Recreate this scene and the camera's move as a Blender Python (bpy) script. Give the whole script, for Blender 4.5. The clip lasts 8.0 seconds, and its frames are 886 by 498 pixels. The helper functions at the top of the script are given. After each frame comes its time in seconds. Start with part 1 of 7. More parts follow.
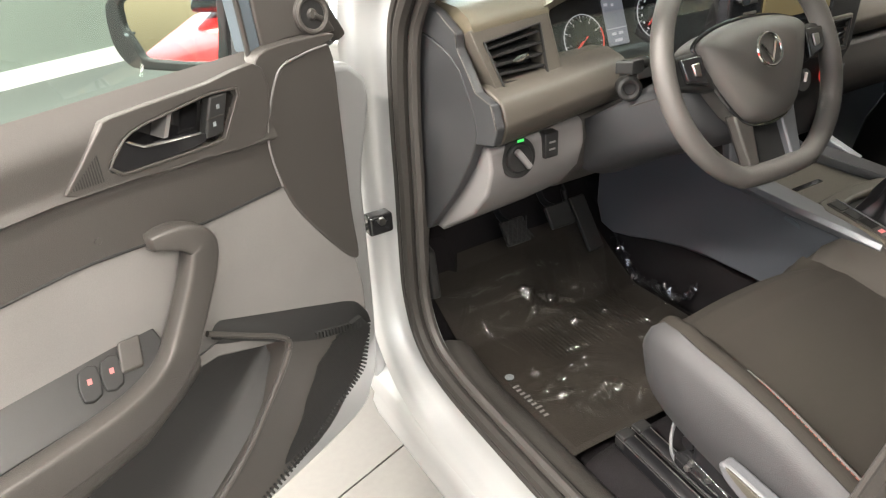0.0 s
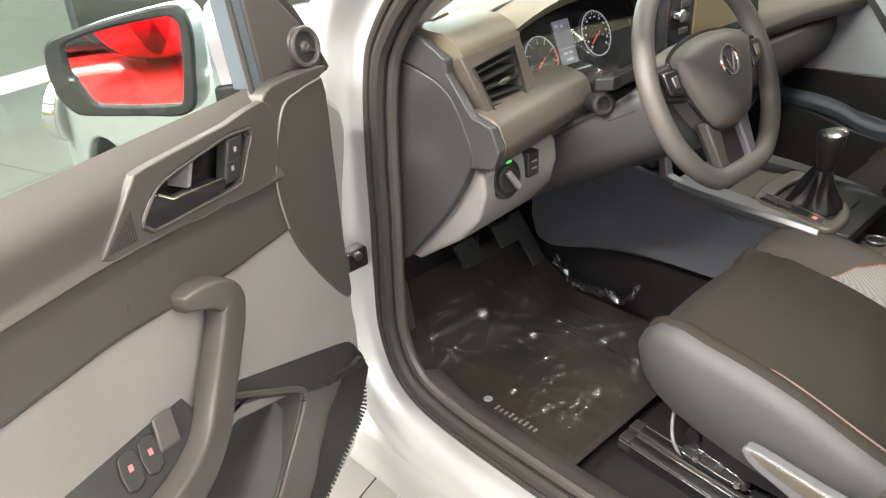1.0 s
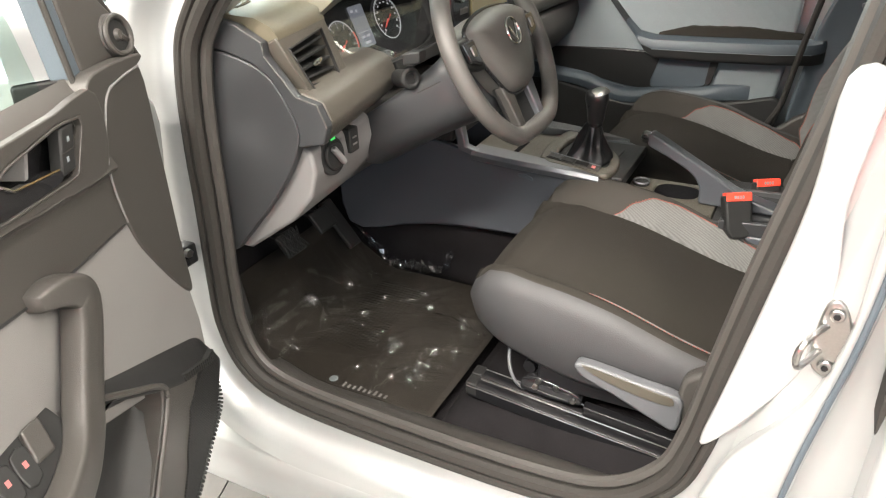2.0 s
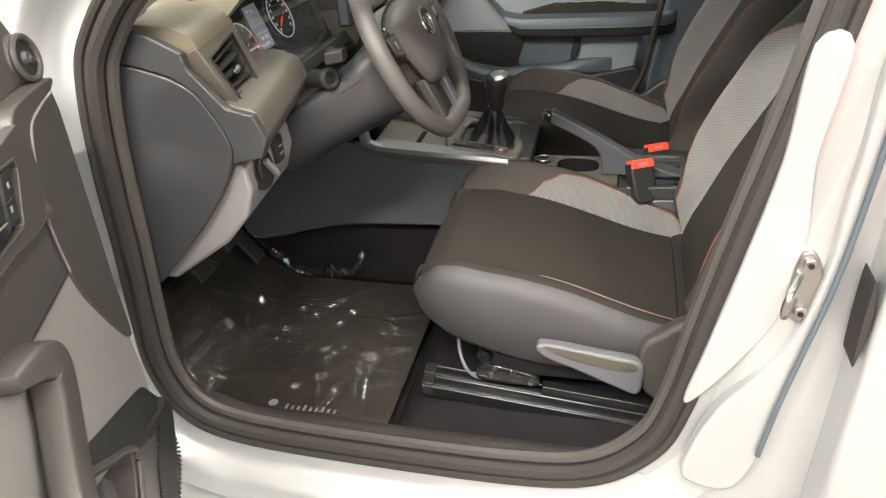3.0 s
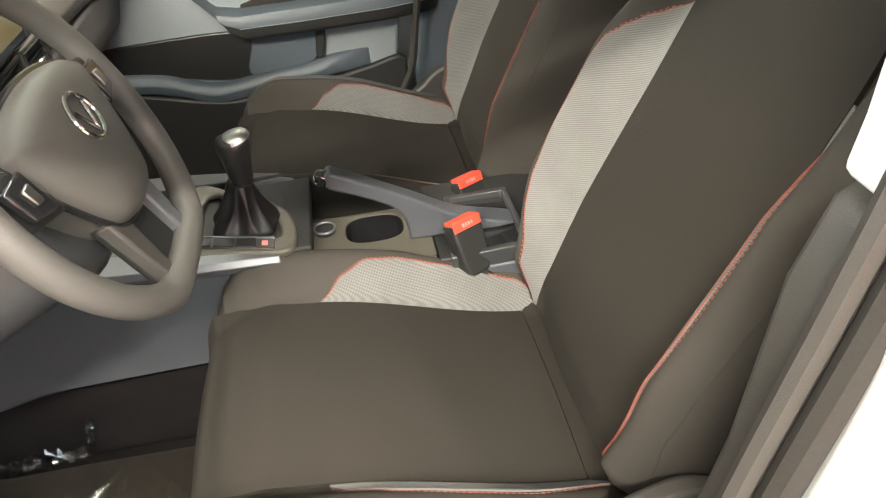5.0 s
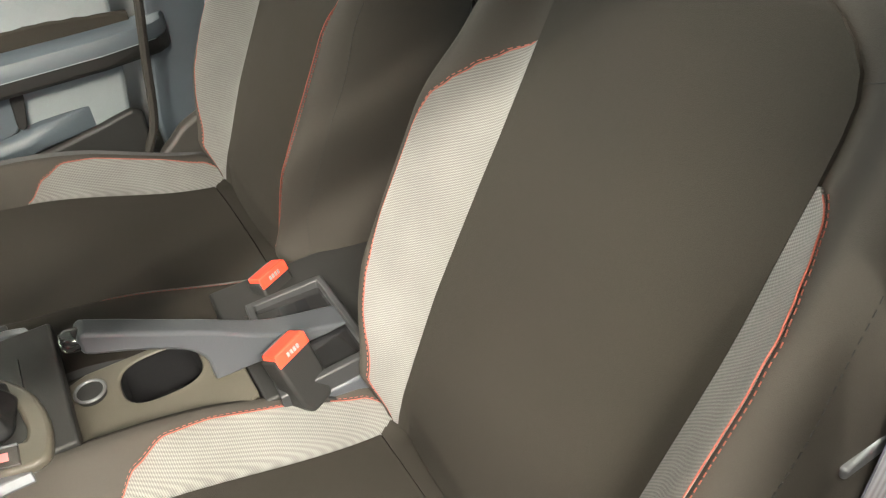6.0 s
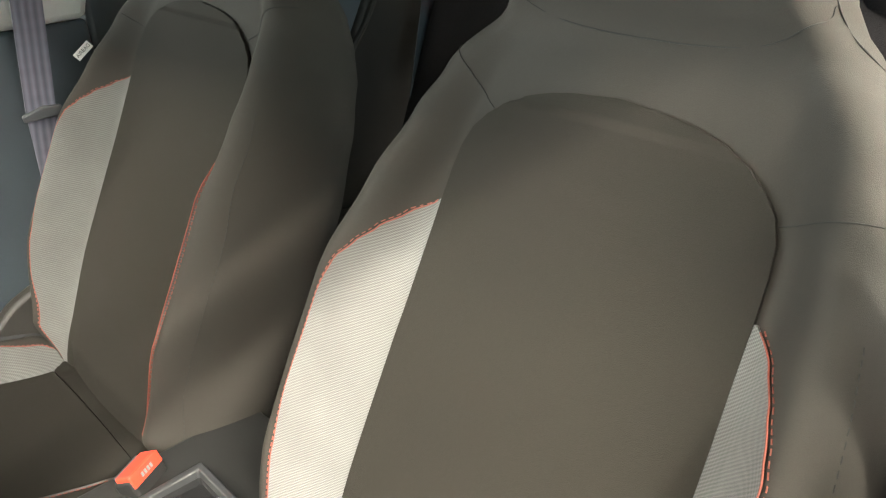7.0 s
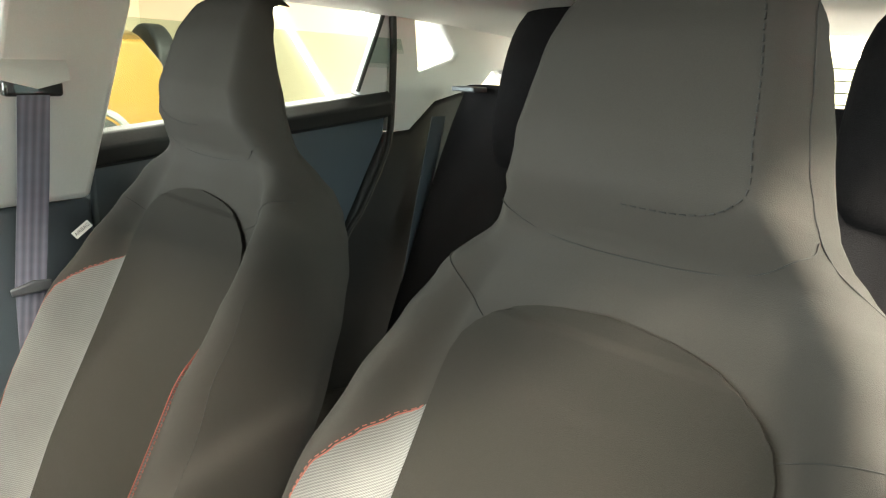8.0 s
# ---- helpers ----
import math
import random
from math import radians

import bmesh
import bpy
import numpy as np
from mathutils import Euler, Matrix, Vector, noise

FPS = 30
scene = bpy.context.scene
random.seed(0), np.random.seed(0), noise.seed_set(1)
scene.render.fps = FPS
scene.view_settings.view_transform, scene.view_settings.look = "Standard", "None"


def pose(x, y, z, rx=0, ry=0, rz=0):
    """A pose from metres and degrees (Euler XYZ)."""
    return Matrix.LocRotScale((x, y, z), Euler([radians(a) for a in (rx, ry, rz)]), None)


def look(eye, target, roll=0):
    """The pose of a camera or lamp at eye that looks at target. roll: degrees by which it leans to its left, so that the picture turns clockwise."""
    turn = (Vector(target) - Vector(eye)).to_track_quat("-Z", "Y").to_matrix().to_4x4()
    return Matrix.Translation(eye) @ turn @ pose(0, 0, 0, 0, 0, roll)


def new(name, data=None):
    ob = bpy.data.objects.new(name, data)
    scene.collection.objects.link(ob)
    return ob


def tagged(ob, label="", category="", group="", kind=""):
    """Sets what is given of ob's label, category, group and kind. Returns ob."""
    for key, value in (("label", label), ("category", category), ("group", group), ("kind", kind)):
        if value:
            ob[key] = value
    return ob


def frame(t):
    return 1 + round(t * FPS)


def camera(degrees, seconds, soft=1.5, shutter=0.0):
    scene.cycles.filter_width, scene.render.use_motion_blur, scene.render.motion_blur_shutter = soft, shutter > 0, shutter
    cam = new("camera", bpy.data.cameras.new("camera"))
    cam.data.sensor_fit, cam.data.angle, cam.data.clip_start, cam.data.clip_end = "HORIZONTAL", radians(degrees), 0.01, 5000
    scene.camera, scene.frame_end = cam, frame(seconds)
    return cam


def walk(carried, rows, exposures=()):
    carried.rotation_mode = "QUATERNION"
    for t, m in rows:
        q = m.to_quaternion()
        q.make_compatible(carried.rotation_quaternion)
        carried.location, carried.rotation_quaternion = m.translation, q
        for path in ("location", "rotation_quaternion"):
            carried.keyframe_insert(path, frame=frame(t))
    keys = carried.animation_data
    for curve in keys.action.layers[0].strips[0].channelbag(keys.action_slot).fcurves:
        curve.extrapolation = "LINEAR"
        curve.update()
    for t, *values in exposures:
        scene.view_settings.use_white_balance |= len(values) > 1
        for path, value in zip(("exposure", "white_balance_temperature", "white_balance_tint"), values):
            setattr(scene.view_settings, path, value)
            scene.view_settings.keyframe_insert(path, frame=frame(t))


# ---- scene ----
cam = camera(62.4, 8.0, soft=1.2)
PATH = [
    (0, (-1.329, -0.209, 1.321), (-0.498, 1.326, 0.345), -3.8),
    (0.5, (-1.399, -0.129, 1.326), (-0.396, 1.32, 0.381), -3.3),
    (1, (-1.51, -0.053, 1.329), (-0.326, 1.258, 0.392), -3.4),
    (1.5, (-1.556, -0.039, 1.332), (-0.179, 1.069, 0.396), -3.0),
    (2, (-1.63, -0.029, 1.305), (-0.083, 0.816, 0.361), -2.6),
    (2.2, (-1.673, -0.014, 1.297), (-0.083, 0.741, 0.346), -2.9),
    (3.3, (-1.638, 0.183, 1.32), (0.058, 0.558, 0.328), -3.3),
    (3.5, (-1.589, 0.182, 1.309), (0.112, 0.547, 0.324), -3.2),
    (4, (-1.427, 0.175, 1.314), (0.27, 0.482, 0.301), -3.8),
    (4.2, (-1.358, 0.167, 1.308), (0.337, 0.439, 0.282), -4.3),
    (5.5, (-0.916, 0.265, 1.301), (0.574, -0.239, 0.065), -5.1),
    (6, (-0.769, 0.216, 1.292), (0.605, -0.533, 0.046), -4.1),
    (6.5, (-0.689, 0.232, 1.286), (0.538, -0.802, 0.093), -0.7),
    (7, (-0.685, 0.262, 1.293), (0.564, -0.99, 0.357), -0.2),
    (7.5, (-0.673, 0.265, 1.304), (0.608, -1.125, 0.651), 1.5),
    (8, (-0.67, 0.243, 1.32), (0.684, -1.14, 0.816), 2.3),
]
walk(cam, [(t, look(eye, target, roll)) for t, eye, target, roll in PATH],
     exposures=[(0,0.94,6500,10),(2.0,0.90,6500,9),(3.5,0.62,6500,9),(4.2,0.82,6600,8),(5.5,1.50,6850,6),(6.5,1.80,6850,5),(7.0,1.90,6750,4),(8.0,2.05,6750,2)])
# ---------------------------------------------------------------- light
SHOW = Matrix.Rotation(radians(18), 4, "Z")      # the showroom stands 18 degrees askew to the car

world = bpy.data.worlds.new("world")
scene.world = world
world.use_nodes = True
wn = world.node_tree.nodes
sky = wn.new("ShaderNodeTexSky")
sky.sky_type, sky.sun_disc, sky.sun_elevation, sky.sun_rotation = "NISHITA", False, radians(42), radians(250)
wn["Background"].inputs[1].default_value = 0.12
world.node_tree.links.new(sky.outputs[0], wn["Background"].inputs[0])
scene.view_settings.exposure = 0.0


def area(name, m, sx, sy, power, colour):
    lamp = bpy.data.lights.new(name, "AREA")
    lamp.shape, lamp.size, lamp.size_y, lamp.energy, lamp.color = "RECTANGLE", sx, sy, power, colour
    ob = new(name, lamp)
    ob.matrix_world = m
    return ob


# added lamps for unseen, assumed glazed shop fronts, and the ceiling's light lines
area("added_light_west", SHOW @ look((-7.6, 0.5, 2.3), (0, 0.3, 0.8)), 11.0, 2.6, 120, (0.86, 0.95, 1.0))
area("added_light_north", SHOW @ look((5.1, 5.6, 1.9), (1.2, 0.0, 1.1)), 5.2, 3.0, 380, (0.88, 0.96, 1.0))
for yy, power in ((-5.6, 200), (-3.0, 720), (-0.2, 220), (3.6, 340)):
    area("ceiling_lamp", SHOW @ look((-1.2, yy, 3.64), (-1.2, yy + 0.001, 0)), 9.0, 0.14, power, (1.0, 0.93, 0.84))
area("ceiling_lamp", SHOW @ look((-3.1, 2.0, 3.62), (-3.1, 2.001, 0)), 0.14, 3.4, 540, (1.0, 0.93, 0.84))

# ---------------------------------------------------------------- materials


def mat(name, base, rough=0.5, metal=0.0, grain=0.0, grain_size=200.0, bump=0.0, stain=0.0, stain_size=4.0, coat=0.0, spec=0.5):
    m = bpy.data.materials.new(name)
    m.use_nodes = True
    nt = m.node_tree
    b = nt.nodes["Principled BSDF"]
    b.inputs["Roughness"].default_value = rough
    b.inputs["Metallic"].default_value = metal
    b.inputs["Coat Weight"].default_value = coat
    b.inputs["Specular IOR Level"].default_value = spec
    b.inputs["Base Color"].default_value = (*base, 1)
    tc = nt.nodes.new("ShaderNodeTexCoord")
    src = None
    if stain:
        n1 = nt.nodes.new("ShaderNodeTexNoise")
        n1.inputs["Scale"].default_value, n1.inputs["Detail"].default_value = stain_size, 6
        nt.links.new(tc.outputs["Object"], n1.inputs["Vector"])
        r = nt.nodes.new("ShaderNodeMapRange")
        r.inputs["From Min"].default_value, r.inputs["From Max"].default_value = 0.3, 0.7
        r.inputs["To Min"].default_value, r.inputs["To Max"].default_value = 1 - stain, 1 + stain
        nt.links.new(n1.outputs["Fac"], r.inputs["Value"])
        src = r.outputs["Result"]
        rr = nt.nodes.new("ShaderNodeMapRange")
        rr.inputs["From Min"].default_value, rr.inputs["From Max"].default_value = 0.3, 0.7
        rr.inputs["To Min"].default_value, rr.inputs["To Max"].default_value = rough * 0.9, min(1, rough * 1.12)
        nt.links.new(n1.outputs["Fac"], rr.inputs["Value"])
        nt.links.new(rr.outputs["Result"], b.inputs["Roughness"])
    if grain or bump:
        n2 = nt.nodes.new("ShaderNodeTexNoise")
        n2.inputs["Scale"].default_value, n2.inputs["Detail"].default_value = grain_size, 3
        nt.links.new(tc.outputs["Object"], n2.inputs["Vector"])
        if grain:
            r2 = nt.nodes.new("ShaderNodeMapRange")
            r2.inputs["From Min"].default_value, r2.inputs["From Max"].default_value = 0.3, 0.7
            r2.inputs["To Min"].default_value, r2.inputs["To Max"].default_value = 1 - grain, 1 + grain
            nt.links.new(n2.outputs["Fac"], r2.inputs["Value"])
            if src:
                mu = nt.nodes.new("ShaderNodeMath")
                mu.operation = "MULTIPLY"
                nt.links.new(src, mu.inputs[0])
                nt.links.new(r2.outputs["Result"], mu.inputs[1])
                src = mu.outputs[0]
            else:
                src = r2.outputs["Result"]
        if bump:
            bp = nt.nodes.new("ShaderNodeBump")
            bp.inputs["Strength"].default_value, bp.inputs["Distance"].default_value = bump, 0.002
            nt.links.new(n2.outputs["Fac"], bp.inputs["Height"])
            nt.links.new(bp.outputs["Normal"], b.inputs["Normal"])
    if src:
        mx = nt.nodes.new("ShaderNodeVectorMath")
        mx.operation = "SCALE"
        mx.inputs[0].default_value = base
        nt.links.new(src, mx.inputs["Scale"])
        nt.links.new(mx.outputs["Vector"], b.inputs["Base Color"])
    return m


def woven(name, base, light, pitch, along, bump=0.4, rough=0.95, sheen=0.15, cross=0.25):
    """Cloth with fine parallel ribs, counted along one direction, and a finer cross thread."""
    m = bpy.data.materials.new(name)
    m.use_nodes = True
    nt = m.node_tree
    b = nt.nodes["Principled BSDF"]
    b.inputs["Roughness"].default_value = rough
    b.inputs["Specular IOR Level"].default_value = 0.25
    b.inputs["Sheen Weight"].default_value = sheen
    tc = nt.nodes.new("ShaderNodeTexCoord")
    main = Vector(along).normalized() * (2 * math.pi / pitch)
    other = main.cross(Vector((0.3, 0.8, 0.5)).normalized()) * 1.7
    waves = []
    for vec in (main, other):
        dot = nt.nodes.new("ShaderNodeVectorMath")
        dot.operation = "DOT_PRODUCT"
        dot.inputs[1].default_value = vec
        nt.links.new(tc.outputs["Object"], dot.inputs[0])
        sn = nt.nodes.new("ShaderNodeMath")
        sn.operation = "SINE"
        nt.links.new(dot.outputs["Value"], sn.inputs[0])
        waves.append(sn)
    ad = nt.nodes.new("ShaderNodeMath")
    ad.operation = "MULTIPLY_ADD"
    ad.inputs[1].default_value = cross
    nt.links.new(waves[1].outputs[0], ad.inputs[0])
    nt.links.new(waves[0].outputs[0], ad.inputs[2])
    ns = nt.nodes.new("ShaderNodeTexNoise")
    ns.inputs["Scale"].default_value, ns.inputs["Detail"].default_value = 9, 8
    nt.links.new(tc.outputs["Object"], ns.inputs["Vector"])
    r = nt.nodes.new("ShaderNodeMapRange")
    r.inputs["From Min"].default_value, r.inputs["From Max"].default_value = -1.2, 1.2
    nt.links.new(ad.outputs[0], r.inputs["Value"])
    mx = nt.nodes.new("ShaderNodeMix")
    mx.data_type = "RGBA"
    mx.inputs["A"].default_value, mx.inputs["B"].default_value = (*base, 1), (*light, 1)
    nt.links.new(r.outputs["Result"], mx.inputs["Factor"])
    r2 = nt.nodes.new("ShaderNodeMapRange")
    r2.inputs["From Min"].default_value, r2.inputs["From Max"].default_value = 0.3, 0.7
    r2.inputs["To Min"].default_value, r2.inputs["To Max"].default_value = 0.86, 1.14
    nt.links.new(ns.outputs["Fac"], r2.inputs["Value"])
    sc = nt.nodes.new("ShaderNodeVectorMath")
    sc.operation = "SCALE"
    nt.links.new(mx.outputs["Result"], sc.inputs[0])
    nt.links.new(r2.outputs["Result"], sc.inputs["Scale"])
    nt.links.new(sc.outputs["Vector"], b.inputs["Base Color"])
    bp = nt.nodes.new("ShaderNodeBump")
    bp.inputs["Strength"].default_value, bp.inputs["Distance"].default_value = bump, 0.001
    nt.links.new(ad.outputs[0], bp.inputs["Height"])
    nt.links.new(bp.outputs["Normal"], b.inputs["Normal"])
    return m


def glass(name, tint=(1, 1, 1), rough=0.0, base=0.04):
    """A thin pane: mostly clear, with a mirror's gloss at grazing angles."""
    m = bpy.data.materials.new(name)
    m.use_nodes = True
    nt = m.node_tree
    nt.nodes.remove(nt.nodes["Principled BSDF"])
    tr, gl, lw, pw, ma, mx = (nt.nodes.new("ShaderNode" + k) for k in ("BsdfTransparent", "BsdfGlossy", "LayerWeight", "Math", "Math", "MixShader"))
    tr.inputs["Color"].default_value = (*tint, 1)
    gl.inputs["Roughness"].default_value = rough
    lw.inputs["Blend"].default_value = 0.5
    pw.operation, pw.inputs[1].default_value = "POWER", 5.0
    ma.operation, ma.inputs[1].default_value, ma.inputs[2].default_value = "MULTIPLY_ADD", 1.0 - base, base
    nt.links.new(lw.outputs["Facing"], pw.inputs[0])
    nt.links.new(pw.outputs[0], ma.inputs[0])
    nt.links.new(ma.outputs[0], mx.inputs[0])
    nt.links.new(tr.outputs[0], mx.inputs[1])
    nt.links.new(gl.outputs[0], mx.inputs[2])
    nt.links.new(mx.outputs[0], nt.nodes["Material Output"].inputs["Surface"])
    return m


def glow(name, colour, power):
    m = mat(name, tuple(0.12 * c for c in colour))
    b = m.node_tree.nodes["Principled BSDF"]
    b.inputs["Emission Color"].default_value = (*colour, 1)
    b.inputs["Emission Strength"].default_value = power
    return m


PAINT = mat("silver_white_paint", (0.410, 0.420, 0.425), 0.34, 0.55, coat=0.7, stain=0.02, stain_size=3, grain=0.03, grain_size=1500)
PAINT_IN = mat("silver_paint_inner", (0.400, 0.410, 0.412), 0.34, 0.55, coat=0.4, stain=0.04, stain_size=6)
RUBBER = mat("rubber_seal", (0.024, 0.022, 0.020), 0.62, grain=0.12, grain_size=300, bump=0.15, spec=0.25)
TRIM = mat("dark_grey_trim", (0.042, 0.039, 0.036), 0.44, grain=0.10, grain_size=900, bump=0.25, stain=0.06, stain_size=5, spec=0.38)
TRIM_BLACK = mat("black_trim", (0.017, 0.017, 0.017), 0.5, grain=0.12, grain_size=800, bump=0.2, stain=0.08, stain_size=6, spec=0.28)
DASH_TOP = mat("dash_skin", (0.094, 0.082, 0.057), 0.40, grain=0.12, grain_size=700, bump=0.35, stain=0.05)
GREY = mat("mid_grey_trim", (0.140, 0.135, 0.135), 0.6, grain=0.06, grain_size=700, bump=0.2, stain=0.05, stain_size=5)
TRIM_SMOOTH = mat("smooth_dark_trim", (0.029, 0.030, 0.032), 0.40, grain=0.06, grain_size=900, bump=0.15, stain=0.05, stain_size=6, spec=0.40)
LEVER_GREY = mat("lever_grey", (0.085, 0.088, 0.095), 0.5, grain=0.05, grain_size=900, bump=0.1, stain=0.04)
# Darker copy of the dash skin: the face's shade is in the colour.
DASH_SHADED = mat("shaded_dash_skin", (0.056, 0.050, 0.042), 0.42, grain=0.10, grain_size=900, bump=0.25, stain=0.06, stain_size=5, spec=0.40)
SEAT_SIDE = mat("seat_skirt_grey", (0.034, 0.034, 0.036), 0.62, grain=0.08, grain_size=600, bump=0.25, stain=0.06)
CARPET = mat("black_carpet", (0.012, 0.011, 0.012), 1.0, grain=0.5, grain_size=900, bump=0.9, stain=0.25, stain_size=12, spec=0.1)
MAT_RUBBER = mat("floor_mat_carpet", (0.020, 0.017, 0.014), 0.55, grain=0.35, grain_size=500, bump=0.6, stain=0.3, stain_size=9, spec=0.30)
CLOTH = mat("black_seat_cloth", (0.024, 0.0212, 0.018), 0.95, grain=0.16, grain_size=1600, bump=0.35, stain=0.10, stain_size=9, spec=0.2)
CLOTH_SIDE = mat("charcoal_bolster_cloth", (0.036, 0.032, 0.028), 0.85, grain=0.10, grain_size=1400, bump=0.25, stain=0.08, stain_size=8, spec=0.3)
PATCH = woven("light_grey_ribbed_cloth", (0.092, 0.091, 0.089), (0.165, 0.163, 0.160), 0.0024, (0.75, -0.30, 0.62), 0.35, cross=0.7)
CUSHION_PATCH = woven("light_grey_ribbed_seat_cloth", (0.092, 0.091, 0.089), (0.165, 0.163, 0.160), 0.0024, (-0.35, 1.0, 0.26), 0.35, cross=0.7)
DOOR_CLOTH = mat("grey_door_cloth", (0.135, 0.130, 0.126), 0.9, grain=0.10, grain_size=1300, bump=0.3, stain=0.09, stain_size=10)
RED_THREAD = mat("red_thread", (0.220, 0.055, 0.038), 0.7, grain=0.2, grain_size=900)
DARK_THREAD = mat("dark_thread", (0.018, 0.017, 0.016), 0.8)
STEEL = mat("bright_steel", (0.420, 0.410, 0.400), 0.28, 1.0, grain=0.05, grain_size=300)
CHROME = mat("chrome", (0.75, 0.74, 0.72), 0.12, 1.0)
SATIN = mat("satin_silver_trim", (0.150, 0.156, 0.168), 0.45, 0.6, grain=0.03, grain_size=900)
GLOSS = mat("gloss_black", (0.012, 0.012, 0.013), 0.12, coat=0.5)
GLOSS_SOFT = mat("satin_black", (0.013, 0.013, 0.013), 0.38, grain=0.1, grain_size=900, spec=0.4)
LEATHER = mat("black_leather", (0.014, 0.014, 0.015), 0.30, grain=0.12, grain_size=900, bump=0.15, stain=0.1, stain_size=20)
WHEEL_PU = mat("steering_wheel_foam", (0.070, 0.066, 0.062), 0.42, grain=0.10, grain_size=1100, bump=0.3, stain=0.06, stain_size=12)
RAIL = mat("black_rail_metal", (0.007, 0.007, 0.008), 0.42, grain=0.15, grain_size=200, spec=0.35)
RED = mat("red_button", (0.72, 0.055, 0.03), 0.42, grain=0.04, grain_size=300)
PINK_LAMP = glow("pale_red_lamp", (1.0, 0.30, 0.28), 0.45)
RED_LAMP = glow("red_lamp", (1.0, 0.08, 0.06), 0.35)
GREEN_LAMP = glow("green_lamp", (0.1, 1.0, 0.2), 0.45)
WHITE_MARK = mat("white_marking", (0.600, 0.590, 0.575), 0.5)
DIAL_LIGHT = glow("lit_dial_marks", (0.95, 0.95, 1.0), 0.28)
DISPLAY = glow("lit_display", (0.55, 0.58, 0.66), 0.16)
MIRROR = mat("mirror_glass", (0.86, 0.88, 0.88), 0.01, 1.0)
PANE = glass("window_pane", (0.80, 0.875, 0.845))
LENS = glass("instrument_lens", base=0.14)
FILM = glass("clear_plastic_film", (0.95, 0.95, 0.96), 0.10, 0.16)
THIN_FILM = glass("thin_plastic_wrap", (0.93, 0.92, 0.90), 0.20, 0.075)
PALE = mat("pale_pillar_trim", (0.62, 0.63, 0.62), 0.7, grain=0.04, grain_size=600, bump=0.15, stain=0.03)
BELT = woven("grey_belt_webbing", (0.13, 0.13, 0.17), (0.21, 0.21, 0.27), 0.012, (0.0, 1.0, 0.1), 0.3, cross=0.1)
P_DOOR = mat("blue_grey_door_trim", (0.056, 0.070, 0.084), 0.5, grain=0.07, grain_size=700, bump=0.2, stain=0.06)
P_LIGHT = mat("light_grey_door_trim", (0.170, 0.192, 0.205), 0.55, grain=0.06, grain_size=700, bump=0.2, stain=0.05)
CONSOLE = mat("console_side_trim", (0.050, 0.055, 0.065), 0.36, grain=0.08, grain_size=700, bump=0.2, stain=0.06)
DECK = mat("console_deck_trim", (0.066, 0.060, 0.048), 0.42, grain=0.10, grain_size=900, bump=0.25, stain=0.08, stain_size=9, spec=0.4)
BRAKE = mat("hand_brake_grip", (0.052, 0.056, 0.064), 0.30, grain=0.08, grain_size=700, bump=0.2, stain=0.06)
# The tan of a reflection is put into the screen's base colour.
SCREEN_REFLECTION = mat("screen_reflection_tan", (0.150, 0.122, 0.062), 0.15, coat=0.6)
TILE = mat("pale_floor_tile", (0.140, 0.137, 0.130), 0.42, stain=0.05, stain_size=1.2, grain=0.03, grain_size=60, spec=0.15)
GROUT = mat("tile_grout", (0.125, 0.128, 0.122), 0.9, grain=0.1, grain_size=100)
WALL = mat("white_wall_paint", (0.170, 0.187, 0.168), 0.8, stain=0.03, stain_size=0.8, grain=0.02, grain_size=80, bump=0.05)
WALL_WARM = mat("cream_wall_paint", (0.560, 0.475, 0.330), 0.45, stain=0.03, stain_size=0.7)
CEIL = mat("ceiling_paint", (0.360, 0.355, 0.345), 0.85, stain=0.03, stain_size=0.6)
LED = glow("light_line", (1.0, 0.95, 0.86), 9.0)
TYRE = mat("tyre_rubber", (0.025, 0.024, 0.023), 0.75, grain=0.2, grain_size=80, bump=0.3)
ORANGE = mat("golden_orange_paint", (0.300, 0.155, 0.030), 0.22, 0.2, coat=0.7, stain=0.02)
RED_PAINT = mat("red_paint", (0.66, 0.02, 0.02), 0.18, coat=0.8, stain=0.02)
RED_SATIN = mat("red_satin", (0.60, 0.015, 0.03), 0.35, stain=0.1)
CLADDING = mat("grey_cladding", (0.28, 0.27, 0.25), 0.6, grain=0.1, grain_size=200)

# ---------------------------------------------------------------- mesh helpers


def part(name, bm, material, parent=None, label="", smooth=True, bevel=0.0, sub=0, angle=40):
    me = bpy.data.meshes.new(name)
    bmesh.ops.recalc_face_normals(bm, faces=bm.faces)
    bm.to_mesh(me)
    bm.free()
    me.materials.append(material)
    if smooth:
        for p in me.polygons:
            p.use_smooth = True
        me.set_sharp_from_angle(angle=radians(angle))
    ob = new(name, me)
    ob.parent = parent
    if label:
        ob["label"] = label
    if bevel:
        mod = ob.modifiers.new("edge", "BEVEL")
        mod.width, mod.segments, mod.limit_method, mod.angle_limit, mod.harden_normals = bevel, 3, "ANGLE", radians(35), False
    if sub:
        mod = ob.modifiers.new("round", "SUBSURF")
        mod.levels = mod.render_levels = sub
    return ob


def thing(name, label, category, group="", kind="", at=None):
    e = new(name)
    e.empty_display_size = 0.1
    if at is not None:
        e.matrix_world = at
    return tagged(e, label, category, group, kind)


